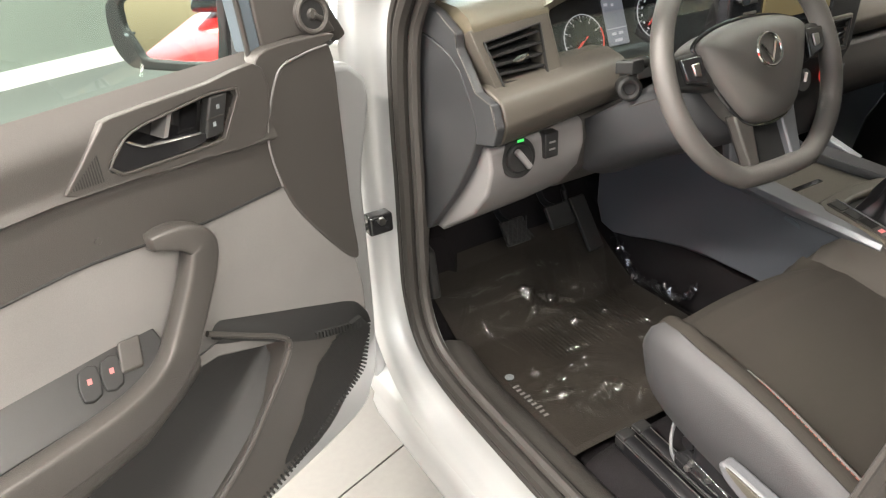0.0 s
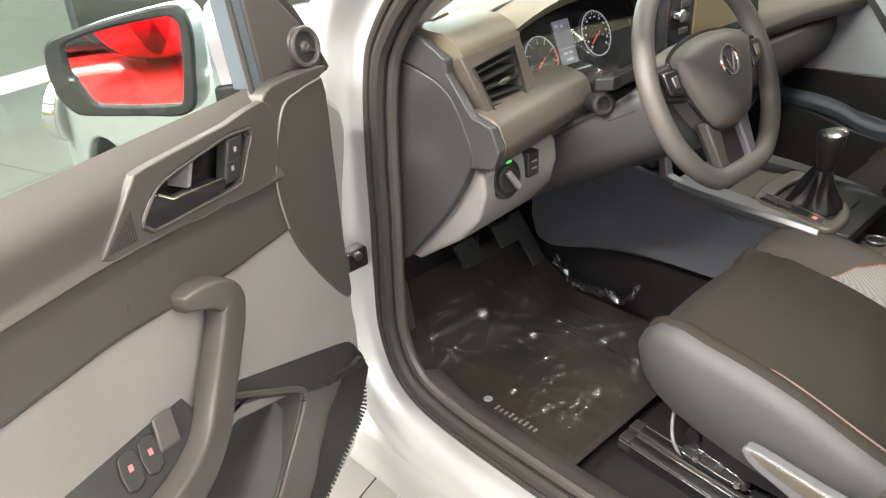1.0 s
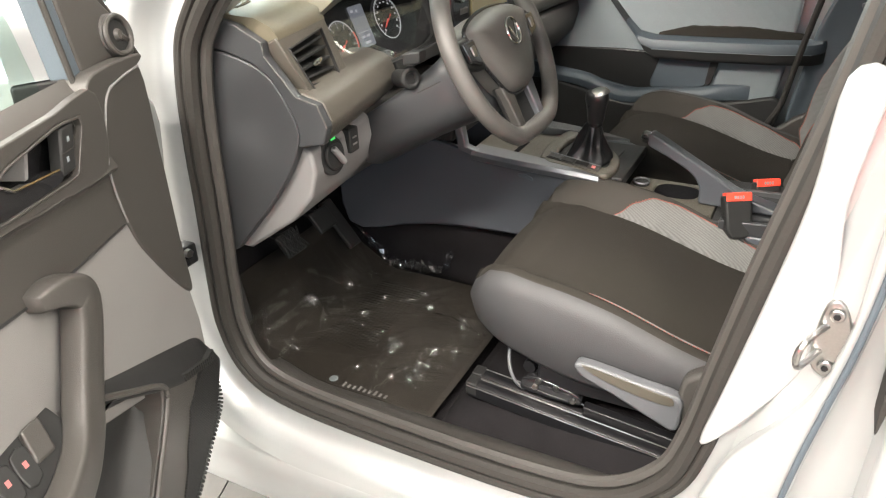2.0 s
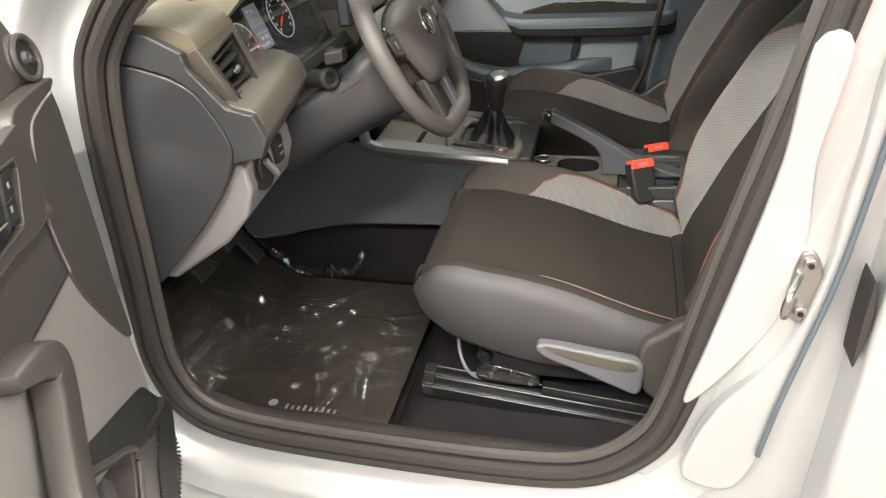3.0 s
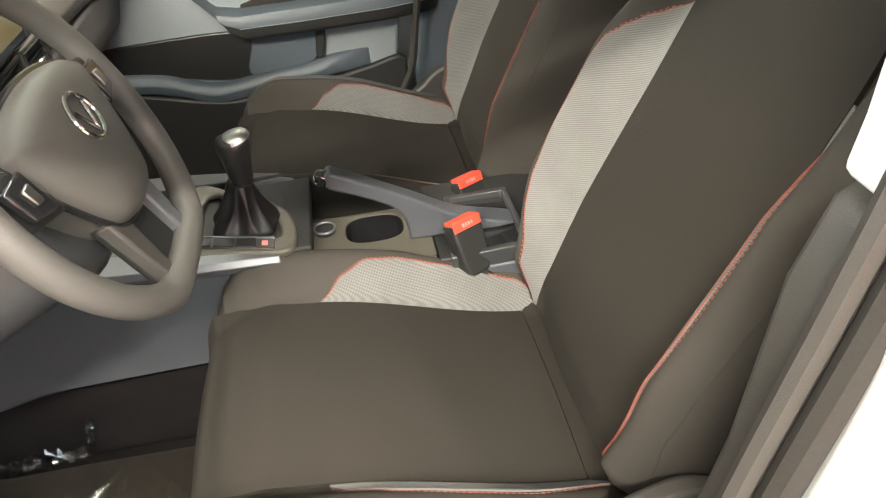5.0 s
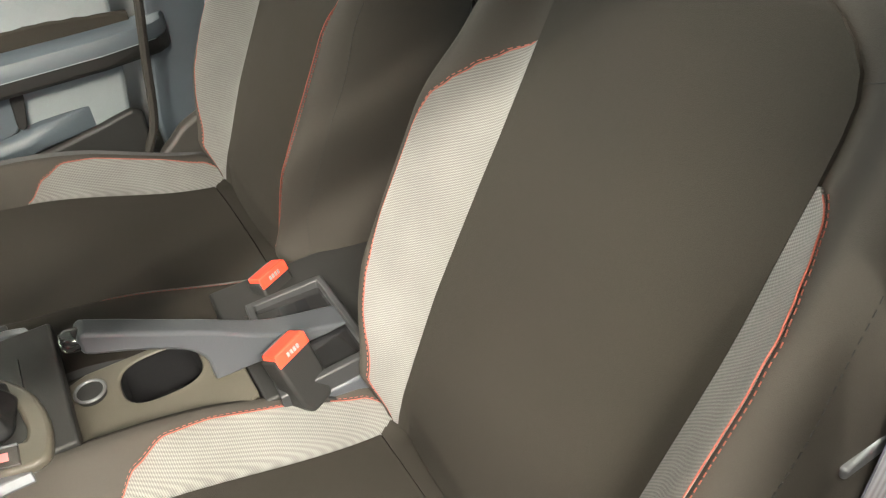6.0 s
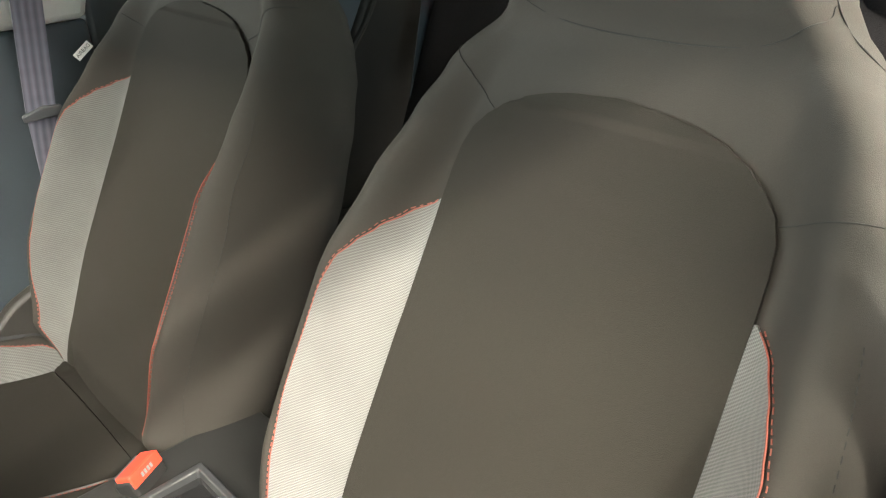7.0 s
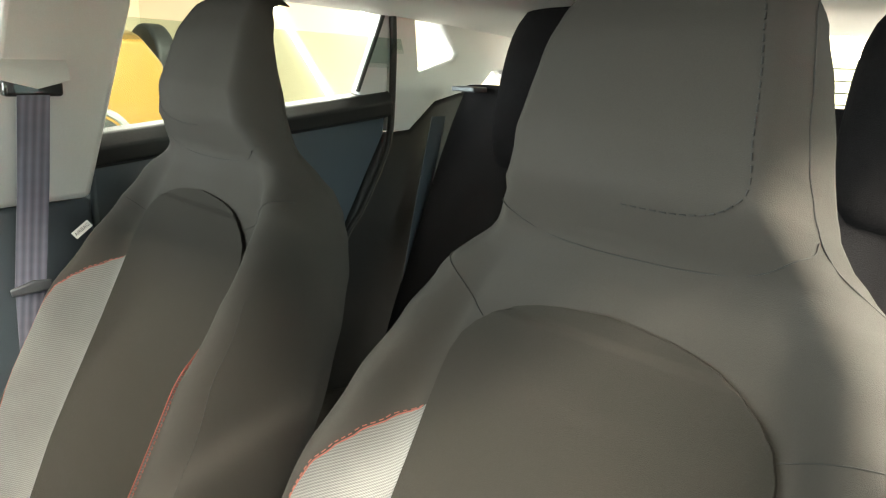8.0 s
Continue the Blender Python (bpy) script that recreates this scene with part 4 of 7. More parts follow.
pane = part("window_pane", prism([(0.255, 1.02), (0.245, 1.27), (0.40, 1.375), (0.70, 1.43), (0.97, 1.39), (1.09, 1.22), (1.12, 1.02)], lambda u, v, w: dp(u, v, -0.020 + w - 0.20 * (v - 1.06)), 0, 0.004), PANE, door, "clear greenish side window")
pane.visible_shadow = False
part("channel", prism([(0.236, 1.088), (0.258, 1.088), (0.250, 1.285), (0.228, 1.275)], lambda u, v, w: dp(u, v, w - 0.15 * max(0, v - 1.06)), 0.004, 0.034), P_DOOR, door, "grey upright window channel", bevel=0.003)
part("channel_edge", tube([dp(0.259, 1.085, 0.030), dp(0.255, 1.18, 0.016), dp(0.249, 1.28, 0.001)], 0.004, 8), RUBBER, door)


# upper trim: a lip along the crease, a band set back below it, a roll at the sill
def crease_z(l):
    return 0.977 + 0.024 * max(0.0, min(1.0, (l - 0.26) / 0.27))


def inlay_z(l):
    return knots(l, [(0.25, 0.902), (0.39, 0.904), (0.565, 0.921), (0.70, 0.919), (1.10, 0.900)])


def upper_f(l, z):
    c = crease_z(l)
    if z > c:
        d = 0.0500 + 0.0060 * math.exp(-((z - c) / 0.008) ** 2)
    else:
        d = 0.0470 + 0.0090 * math.exp(-((z - c) / 0.003) ** 2)
    d -= 0.030 * max(0, (z - 1.045) / 0.045) ** 2
    return dp(l, z, d)


rim_line = [(0.306, 1.062), (0.303, 1.055), (0.338, 0.999), (0.485, 1.006), (0.500, 1.020), (0.473, 1.047), (0.463, 1.052), (0.445, 1.056), (0.349, 1.066)]
HC = (0.410, 1.034)
rim_out = fan(rim_line, HC)
rim_in = [(HC[0] + (u - HC[0]) * 0.955, HC[1] + (v - HC[1]) * 0.90) for u, v in rim_out]
ul = span(0.255, 1.10, 180)
bm = bmesh.new()
rows = []
for k in span(0, 1, 48):
    rows.append([bm.verts.new(upper_f(l, inlay_z(l) - 0.004 + (1.091 - inlay_z(l) + 0.004) * k)) for l in ul])
for j, (a, b) in enumerate(zip(rows, rows[1:])):
    for i in range(len(ul) - 1):
        lm = (ul[i] + ul[i + 1]) / 2
        zm = inlay_z(lm) - 0.004 + (1.095 - inlay_z(lm)) * (j + 0.5) / 47
        if not inside((lm, zm), rim_in):
            bm.faces.new((a[i], a[i + 1], b[i + 1], b[i]))
part("upper_trim", bm, TRIM, door, "dark grey upper door trim", angle=60)
part("sill_lip", tube([dp(l, 1.081, 0.010) for l in (0.24, 0.5, 0.8, 1.1)], 0.0065, 8), RUBBER, door, "black window sill lip")
part("trim_shoulder", prism(smooth2([(0.135, 1.076), (0.189, 1.073), (0.231, 1.061), (0.266, 0.994), (0.270, 1.06), (0.258, 1.090), (0.20, 1.094), (0.12, 1.088)], 3), dp, 0.010, 0.0495), TRIM, door, bevel=0.006)
part("end_seam", tube(curve([dp(0.258, 0.902, 0.0505), dp(0.268, 0.950, 0.0510), dp(0.265, 0.994, 0.0510), dp(0.233, 1.059, 0.0505), dp(0.190, 1.072, 0.0500), dp(0.137, 1.075, 0.0495)], 6), 0.0016, 6), GREY, door)
cheek = smooth2([(0.128, 1.073), (0.189, 1.070), (0.231, 1.057), (0.263, 0.994), (0.267, 0.952), (0.256, 0.906), (0.241, 0.863), (0.211, 0.815), (0.170, 0.759), (0.135, 0.721), (0.122, 0.73), (0.126, 0.81), (0.124, 0.95)], 4)
part("cheek", prism(cheek, dp, 0.0, 0.0485), TRIM, door, "dark grey front cheek of the door trim", bevel=0.004)
# grey cloth inlay
inl = [(0.257, 0.906)] + [(l, inlay_z(l)) for l in span(0.28, 1.09, 14)] + [(1.09, 0.66), (0.70, 0.70), (0.42, 0.70), (0.20, 0.615), (0.122, 0.585), (0.120, 0.66), (0.130, 0.722), (0.168, 0.762), (0.208, 0.818), (0.238, 0.866)]
part("cloth_inlay", prism(inl, dp, 0.0, 0.0455), DOOR_CLOTH, door, "grey cloth door inlay", bevel=0.003)
part("inlay_edge", tube([dp(l, inlay_z(l) - 0.002, 0.0465) for l in span(0.262, 1.09, 30)], 0.0022, 6), TRIM_BLACK, door)
part("trim_plug", disc(dp(0.532, 0.941, 0.0475), tuple(DNV), 0.0045, 0.0015, 16), TRIM, door, "small round plug in the trim", bevel=0.0005)
# lower trim, ledge over the pocket, and the pocket's hollow
low = smooth2([(0.118, 0.605), (0.145, 0.640), (0.28, 0.700), (0.40, 0.750), (0.60, 0.74), (1.09, 0.68), (1.10, 0.42), (0.6, 0.375), (0.30, 0.38), (0.18, 0.43), (0.13, 0.52)], 4)
part("lower_trim", prism(low, dp, -0.02, 0.022), TRIM_BLACK, door, "black lower door trim", bevel=0.01)
ledge_in = [(0.118, 0.604, 0.040), (0.146, 0.642, 0.044), (0.22, 0.676, 0.045), (0.31, 0.714, 0.045), (0.402, 0.753, 0.045)]
ledge_out = [(0.128, 0.600, 0.058), (0.172, 0.622, 0.070), (0.25, 0.648, 0.076), (0.320, 0.684, 0.076), (0.432, 0.752, 0.060)]
lr = []
for (la, za, na), (lb, zb, nb) in zip(curve([Vector(p) for p in ledge_in], 5), curve([Vector(p) for p in ledge_out], 5)):
    pts = [dp(la + (lb - la) * k, za + (zb - za) * k + 0.004 * math.sin(math.pi * k), na + (nb - na) * k) for k in span(0, 1, 5)]
    lr.append(pts + [dp(lb, zb - 0.008, nb), dp(la, za - 0.030, na - 0.03)])
part("pocket_ledge", loft(lr), TRIM_BLACK, door, "black ledge over the pocket", angle=50)
pw_out = [(0.128, 0.602), (0.150, 0.562), (0.183, 0.524), (0.245, 0.494), (0.313, 0.462), (0.45, 0.42), (0.70, 0.390), (1.05, 0.395), (1.05, 0.425), (0.75, 0.420), (0.56, 0.458), (0.44, 0.535), (0.375, 0.598), (0.333, 0.645), (0.323, 0.664), (0.324, 0.686), (0.25, 0.650), (0.172, 0.624)]
part("pocket_wall", prism(pw_out, lambda u, v, w: dp(u, v, w * (1 if w < 0.03 else max(0.72, min(1.0, 0.76 + (u - 0.128) / 0.18)))), 0.018, 0.076), TRIM, door, "dark grey map pocket", bevel=0.007)
part("pocket_rim", tube(curve([dp(0.436, 0.756, 0.060), dp(0.38, 0.722, 0.069), dp(0.335, 0.694, 0.074), dp(0.318, 0.672, 0.076), dp(0.336, 0.640, 0.076), dp(0.378, 0.595, 0.076), dp(0.44, 0.535, 0.076), dp(0.56, 0.458, 0.076)], 6), 0.0045, 8), TRIM, door)
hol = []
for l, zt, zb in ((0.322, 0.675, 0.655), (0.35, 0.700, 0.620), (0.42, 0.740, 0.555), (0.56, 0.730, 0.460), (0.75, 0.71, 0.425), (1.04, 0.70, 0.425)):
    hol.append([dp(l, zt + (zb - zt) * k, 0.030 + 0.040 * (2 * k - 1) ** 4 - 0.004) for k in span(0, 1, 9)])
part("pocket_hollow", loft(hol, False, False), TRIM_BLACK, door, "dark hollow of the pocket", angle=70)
# comb of ribs along the pocket's edge, and fine lines beside it
rb = bmesh.new()
DM = Matrix.Translation(dp(0, 0, 0)) @ Matrix(((DD.x, 0, DNV.x, 0), (DD.y, 0, DNV.y, 0), (0, 1, 0, 0), (0, 0, 0, 1)))


def wall_n(l):
    return 0.076 * max(0.72, min(1.0, 0.76 + (l - 0.128) / 0.18))


edge = curve([(u, v, 0) for u, v in pw_out[:6]], 60)
walked = 0.0
for a, b in zip(edge, edge[1:]):
    walked += (b - a).length
    if walked > 0.0062:
        walked = 0.0
        ang = math.atan2(b.y - a.y, b.x - a.x)
        m = DM @ Matrix.Translation((a.x, a.y, wall_n(a.x))) @ Matrix.Rotation(ang, 4, "Z")
        add_box(rb, -0.0017, 0.0017, 0.001, 0.015, -0.004, 0.0040, m)
for k in range(46):
    z = 0.632 - 0.0036 * k
    l0 = knots(-z, [(-0.632, 0.166), (-0.60, 0.150), (-0.56, 0.175), (-0.524, 0.208), (-0.494, 0.268), (-0.46, 0.335)])
    l1 = knots(-z, [(-0.632, 0.190), (-0.622, 0.235), (-0.60, 0.275), (-0.54, 0.315), (-0.47, 0.372)])
    if l1 > l0 + 0.006:
        add_box(rb, l0, l1, z - 0.0009, z + 0.0009, wall_n(l0) - 0.004, wall_n((l0 + l1) / 2) + 0.0030, DM)
for k in range(15):
    l = 0.170 + 0.0068 * k
    z = 0.626 + 0.36 * (l - 0.170)
    add_box(rb, l - 0.0017, l + 0.0017, z - 0.012, z, wall_n(l) - 0.003, wall_n(l) + 0.0040, DM)
part("pocket_rib", rb, TRIM_BLACK, door, "row of fine ribs on the pocket")
# grab handle: a foot on the inlay, a slanting bar, and its sweep into the arm rest
gpath = [(0.478, 0.914, 0.050, 0.010), (0.462, 0.914, 0.057, 0.014), (0.438, 0.908, 0.063, 0.018), (0.421, 0.892, 0.066, 0.021), (0.426, 0.866, 0.067, 0.0215), (0.448, 0.825, 0.068, 0.0215), (0.474, 0.785, 0.071, 0.022), (0.500, 0.758, 0.078, 0.023), (0.545, 0.742, 0.090, 0.024), (0.62, 0.737, 0.102, 0.026), (0.80, 0.735, 0.108, 0.030), (1.06, 0.722, 0.100, 0.030)]
gl_ = curve([(l, z, n) for l, z, n, r in gpath], 6)
gr_ = [p.x for p in curve([(r, 0, 0) for l, z, n, r in gpath], 6)]
rings = []
for i, p in enumerate(gl_):
    d = (gl_[min(i + 1, len(gl_) - 1)] - gl_[max(i - 1, 0)]).normalized()
    side = Vector((d.y, -d.x, 0)).normalized()
    r = gr_[i]
    ring = []
    for a in span(0, 2 * math.pi, 25)[:-1]:
        ca, sa = math.cos(a), math.sin(a)
        q = p + side * (r * math.copysign(abs(ca) ** 0.34, ca)) + Vector((0, 0, 1)) * (0.016 * math.copysign(abs(sa) ** 0.34, sa))
        ring.append(dp(q.x, q.y, q.z))
    rings.append(ring)
part("grab_handle", loft(rings), TRIM, door, "dark grey grab handle running into the arm rest", angle=80)
rest = []
for l, zf, nf, zb in ((0.462, 0.735, 0.074, 0.700), (0.50, 0.722, 0.084, 0.672), (0.56, 0.708, 0.098, 0.655), (0.65, 0.700, 0.106, 0.648), (0.85, 0.697, 0.108, 0.645), (1.07, 0.690, 0.10, 0.645)):
    rest.append([dp(l, z, n) for z, n in ((zf + 0.045, nf - 0.030), (zf + 0.022, nf - 0.004), (zf, nf), (zf - 0.022, nf - 0.008), (zb, nf - 0.035), (zb - 0.015, 0.030), (zf + 0.03, 0.030))])
part("arm_rest", loft(rest), TRIM, door, "dark grey arm rest", angle=60)
# sloping switch panel between inlay and handle


def sp_(a, b, h=0.0):
    """A place on the switch panel: a along the door, b from the inlay towards the handle."""
    return dp(a + 0.02 * b, 0.800 + 0.012 * max(0.0, min(1.0, (a - 0.50) / 0.16)) - 0.046 * b + 0.85 * h, 0.044 + 0.036 * b + 0.5 * h)


swp = part("switch_panel", prism([(0.498, 0.0), (0.56, -0.02), (0.67, -0.04), (1.04, -0.04), (1.04, 1.15), (0.60, 1.15), (0.498, 1.05), (0.486, 0.5)], sp_, -0.03, 0.0), GLOSS_SOFT, door, "black window switch panel", bevel=0.003)
for l in (0.562, 0.590):
    part("switch", prism(smooth2([(l - 0.012, 0.22), (l + 0.011, 0.20), (l + 0.011, 0.78), (l - 0.012, 0.80)], 2), sp_, -0.004, 0.0025), TRIM_BLACK, swp, "black rocker switch", bevel=0.002)
    part("switch_lamp", prism([(l - 0.0030, 0.42), (l + 0.0026, 0.41), (l + 0.0026, 0.52), (l - 0.0030, 0.53)], sp_, 0.0026, 0.0032), PINK_LAMP, swp, "red lit switch symbol")
part("mirror_switch", loft([[sp_(0.535 + du, b, h) for du, b, h in ((-0.016, 0.08, h0), (0.014, 0.05, h0), (0.016, 0.62, h0 * 0.5), (-0.014, 0.68, h0 * 0.5))] for h0 in (-0.002, 0.010)]), TRIM, swp, "grey mirror switch with a scooped face", bevel=0.004)
# pull handle in its bezel
bez = fan(smooth2([(0.262, 1.079), (0.346, 1.077), (0.478, 1.074), (0.494, 1.068), (0.526, 1.036), (0.556, 1.006), (0.551, 1.000), (0.465, 0.996), (0.40, 0.991), (0.276, 0.984)], 3), HC)
bz = part("handle_bezel", ring_plate(bez, rim_out, dp, 0.044, 0.0555), TRIM, door, "dark grey door handle bezel", bevel=0.002)
part("bezel_rim", ring_plate(rim_out, rim_in, dp, 0.030, 0.0575), TRIM, bz, "lighter rim round the recess", bevel=0.002)
part("recess", prism(rim_in, dp, 0.014, 0.020), GLOSS, bz, "black recess behind the handle")
part("recess_wall", loft([[dp(u, v, n) for u, v in rim_in] for n in (0.020, 0.050)], True, False), GLOSS, bz)
rb2 = bmesh.new()
for k in range(14):
    l = 0.508 + 0.0032 * k
    add_box(rb2, l - 0.0005, l + 0.0005, 1.008 + 0.001 * k * 0.2, 1.040 - 0.0024 * k, 0.0550, 0.0562, DM)
part("bezel_rib", rb2, TRIM_BLACK, bz, "fine upright lines on the bezel")
pull = [(0.497, 1.022), (0.474, 1.046), (0.468, 1.040), (0.452, 1.030), (0.42, 1.026), (0.372, 1.021), (0.366, 1.014), (0.382, 1.006), (0.484, 1.010)]
part("pull_handle", prism(smooth2(pull, 3), dp, 0.042, 0.056), GLOSS, bz, "gloss black inside door handle", bevel=0.003)
part("chrome_edge", tube([dp(0.470, 1.043, 0.0575), dp(0.452, 1.031, 0.0578), dp(0.42, 1.027, 0.0578), dp(0.374, 1.022, 0.0575)], 0.0016, 6), CHROME, bz)
part("divider", prism([(0.399, 1.058), (0.405, 1.058), (0.419, 1.028), (0.413, 1.028)], dp, 0.020, 0.048), GREY, bz)
lk = part("lock_switch", prism([(0.350, 1.060), (0.322, 1.060), (0.340, 1.010), (0.368, 1.010)], dp, 0.040, 0.0565), TRIM_BLACK, bz, "lock and unlock buttons", bevel=0.003)
part("button_gap", prism([(0.333, 1.0345), (0.361, 1.0345), (0.362, 1.0330), (0.334, 1.0330)], dp, 0.0564, 0.0572), RUBBER, lk)
for l, z in ((0.341, 1.046), (0.351, 1.026)):
    part("symbol", prism([(l - 0.0020, z - 0.0028), (l + 0.0026, z - 0.0028), (l + 0.0020, z + 0.0026), (l - 0.0024, z + 0.0026)], dp, 0.0565, 0.0570), P_LIGHT, lk)
# sail with tweeter
part("sail", prism([(0.236, 1.088), (0.19, 1.092), (0.093, 1.083), (0.126, 1.146), (0.162, 1.184), (0.20, 1.222), (0.230, 1.255)], lambda u, v, w: dp(u, v, w - 0.13 * max(0, v - 1.08)), 0.010, 0.032), TRIM, door, "dark grey mirror triangle", bevel=0.005)
TW = dp(0.142, 1.116, 0.026)
tq = DNV + DD * 0.15 + Vector((0, 0, 0.15))
tw = part("tweeter", disc(TW, tq, 0.029, 0.010, 28, 0.026), TRIM, door, "round tweeter", bevel=0.003)
tqq = tq.to_track_quat("Z", "Y").to_matrix()
part("tweeter_ring", tube([TW + tqq @ Vector((0.024 * math.cos(a), 0.024 * math.sin(a), 0.012)) for a in span(0, 2 * math.pi, 25)[:-1]], 0.004, 8, 1.0, True, tuple(tq.normalized())), TRIM, tw)
part("tweeter_bowl", disc(TW + tq.normalized() * 0.0105, tq, 0.020, 0.0006, 24), TRIM_BLACK, tw)
part("tweeter_cap", disc(TW + tq.normalized() * 0.010, tq, 0.009, 0.006, 16, 0.006), TRIM, tw)
part("tweeter_stem", tube([TW + tq.normalized() * 0.014, TW + tq.normalized() * 0.014 - DD * 0.016 - Vector((0, 0, 0.010))], 0.004, 8), TRIM, tw)
part("lock_pin", disc(dp(0.232, 1.084, 0.034), (0, 0, 1), 0.008, 0.006, 12), TRIM, door, "round lock pin", bevel=0.002)
# outside mirror
MI, MT = Vector((-1.030, 0.990, 1.092)), Vector((-0.7071, 0.7071, 0))
MNV = Vector((-0.7071, -0.7071, 0.055)).normalized()
MU = MNV.cross(MT).normalized()
if MU.z < 0:
    MU = -MU


def mp(u, v, w):
    return MI + MT * u + MU * v + MNV * w


MC = (0.11, -0.004)
m_out = fan(smooth2([(0.024, -0.080), (0.008, -0.02), (0.001, 0.040), (0.010, 0.070), (0.028, 0.076), (0.080, 0.068), (0.139, 0.056), (0.195, 0.041), (0.221, 0.028), (0.227, -0.010), (0.222, -0.046), (0.204, -0.071), (0.185, -0.078), (0.10, -0.082)], 4), MC)
m_in = fan([(0.034, -0.066), (0.024, -0.02), (0.016, 0.046), (0.022, 0.058), (0.034, 0.061), (0.100, 0.052), (0.150, 0.042), (0.190, 0.030), (0.196, 0.024), (0.196, -0.010), (0.172, -0.056), (0.164, -0.062), (0.10, -0.066)], MC)
cx_rings = []
for k, (sc_, dz) in enumerate(((1.0, 0.0), (1.02, -0.03), (0.98, -0.065), (0.86, -0.095), (0.6, -0.112), (0.2, -0.118))):
    cx_rings.append([mp(0.085 + (u - 0.085) * sc_, v * sc_, dz) for u, v in m_out])
mir = part("outside_mirror", loft(cx_rings), PAINT, door, "outside mirror with a silver cap", angle=60)
part("mirror_rim", ring_plate(m_out, m_in, mp, -0.010, 0.012), TRIM_BLACK, mir, "black mirror rim", bevel=0.004)
part("mirror_glass", prism(m_in, mp, 0.001, 0.004), MIRROR, mir, "mirror glass")
# the cap runs on behind the glass towards the door
arm_rings = []
for k in span(0, 1, 7):
    f = 1 - 0.10 * k - 0.20 * k * k
    arm_rings.append([mp(-0.012 - 0.105 * k, (0.074 if v > 0 else 0.046) * v * (f if v > 0 else 1.0), -0.012 - 0.045 * k + 0.050 * (d - 1) * (1 - 0.35 * k)) for v, d in ((-1, 1.0), (-0.2, 1.06), (0.6, 1.0), (0.92, 0.72), (1.0, 0.2), (0.92, -0.4), (0.4, -0.8), (-1, -0.8))])
part("cap_inner_end", loft(arm_rings), PAINT, mir, "silver inner end of the mirror cap", angle=60)
part("mirror_foot", loft([[mp(-0.010, v, d) for v, d in ((-0.078, -0.006), (-0.047, -0.008), (-0.047, -0.09), (-0.078, -0.09))], [mp(-0.075, v, d) for v, d in ((-0.074, -0.034), (-0.047, -0.040), (-0.047, -0.10), (-0.070, -0.10))], [mp(-0.125, v, d) for v, d in ((-0.058, -0.060), (-0.044, -0.064), (-0.044, -0.11), (-0.055, -0.11))]]), TRIM_BLACK, mir, "black mirror foot", bevel=0.006)
part("mirror_mark", box(-0.004, 0.004, -0.002, 0.002, -0.0006, 0.0006, Matrix.Translation(mp(0.192, -0.022, 0.0128)) @ MNV.to_track_quat("Z", "Y").to_matrix().to_4x4()), P_LIGHT, mir)

# ---------------------------------------------------------------- dashboard
dash = thing("dashboard", "dark grey dashboard with round side vents and a grey lower cover", "dashboard")
DX0, DX1 = -0.758, 0.758


def band(prof, x0, x1, n=8):
    return loft([[Vector((x, y, z)) for y, z in prof] for x in span(x0, x1, n)])




def skew(x):
    """The dashboard's face runs forward from the door towards the wheel."""
    return 0.2 * (min(x, -0.45) + 0.76) if x < 0 else max(0.0, 0.062 - 0.2 * max(0, x - 0.45))


def skewed(prof, x0, x1, n=8):
    """A band whose points nearer than the windscreen's foot follow the face."""
    return loft([[Vector((x, y + skew(x) * max(0, min(1, (1.0 - y) / 0.25)), z)) for y, z in prof] for x in span(x0, x1, n)])


top = [(1.22, 0.985), (1.05, 1.055), (0.92, 1.092), (0.82, 1.106), (0.755, 1.102), (0.725, 1.090), (0.713, 1.074), (0.715, 1.060), (0.80, 1.00), (1.20, 0.90)]
part("top_skin", skewed(top, DX0 + 0.002, -0.592, 6), DASH_TOP, dash, "dark grey soft dash top", angle=50)
part("top_skin", skewed(top, -0.150, DX1 - 0.004), DASH_TOP, dash, angle=50)
deep = [(1.22, 0.985), (1.05, 1.055), (0.92, 1.092), (0.87, 1.100), (0.86, 1.09), (0.87, 0.95), (1.20, 0.90)]
part("top_skin", band(deep, -0.594, -0.148), DASH_TOP, dash, angle=50)
# hood over the instruments: a thin brow, open to the vent
hx = span(-0.600, -0.145, 15)


def brow(x, k):
    u = (x + 0.372) / 0.228
    rise = 0.040 * (1 - abs(u) ** 2.6)
    if k < 0:
        return Vector((x, 0.752 - 0.012 * (1 - u * u) + 0.010, 1.074 + rise - 0.010))
    return Vector((x, (0.748 - 0.012 * (1 - u * u)) * (1 - k) + 0.90 * k, (1.082 + rise) * (1 - k) + (1.098 + 0.35 * rise) * k))


part("binnacle_hood", grid(lambda x, k: brow(x, k), hx, [-1, 0, 0.15, 0.35, 0.6, 0.8, 1.0]), DASH_TOP, dash, "dark grey instrument hood", angle=60)
part("hood_lining", grid(lambda x, k: brow(x, max(k, 0)) - Vector((0, -0.012, 0.012)), hx, [0, 0.3, 0.6, 1.0]), TRIM_BLACK, dash, angle=60)
# ledge under the vent, shade in its colour, and the grey lower cover
ledge = [(0.690, 0.996), (0.652, 0.987), (0.643, 0.980), (0.636, 0.966), (0.630, 0.951), (0.634, 0.936), (0.642, 0.922), (0.655, 0.912), (0.700, 0.904), (0.78, 0.905), (0.80, 0.985)]
part("ledge", skewed(ledge, DX0 + 0.002, -0.462, 8), DASH_SHADED, dash, "dash ledge in the darker shaded skin", bevel=0.004)
part("ledge", skewed(ledge, -0.152, DX1, 8), DASH_SHADED, dash, bevel=0.004)
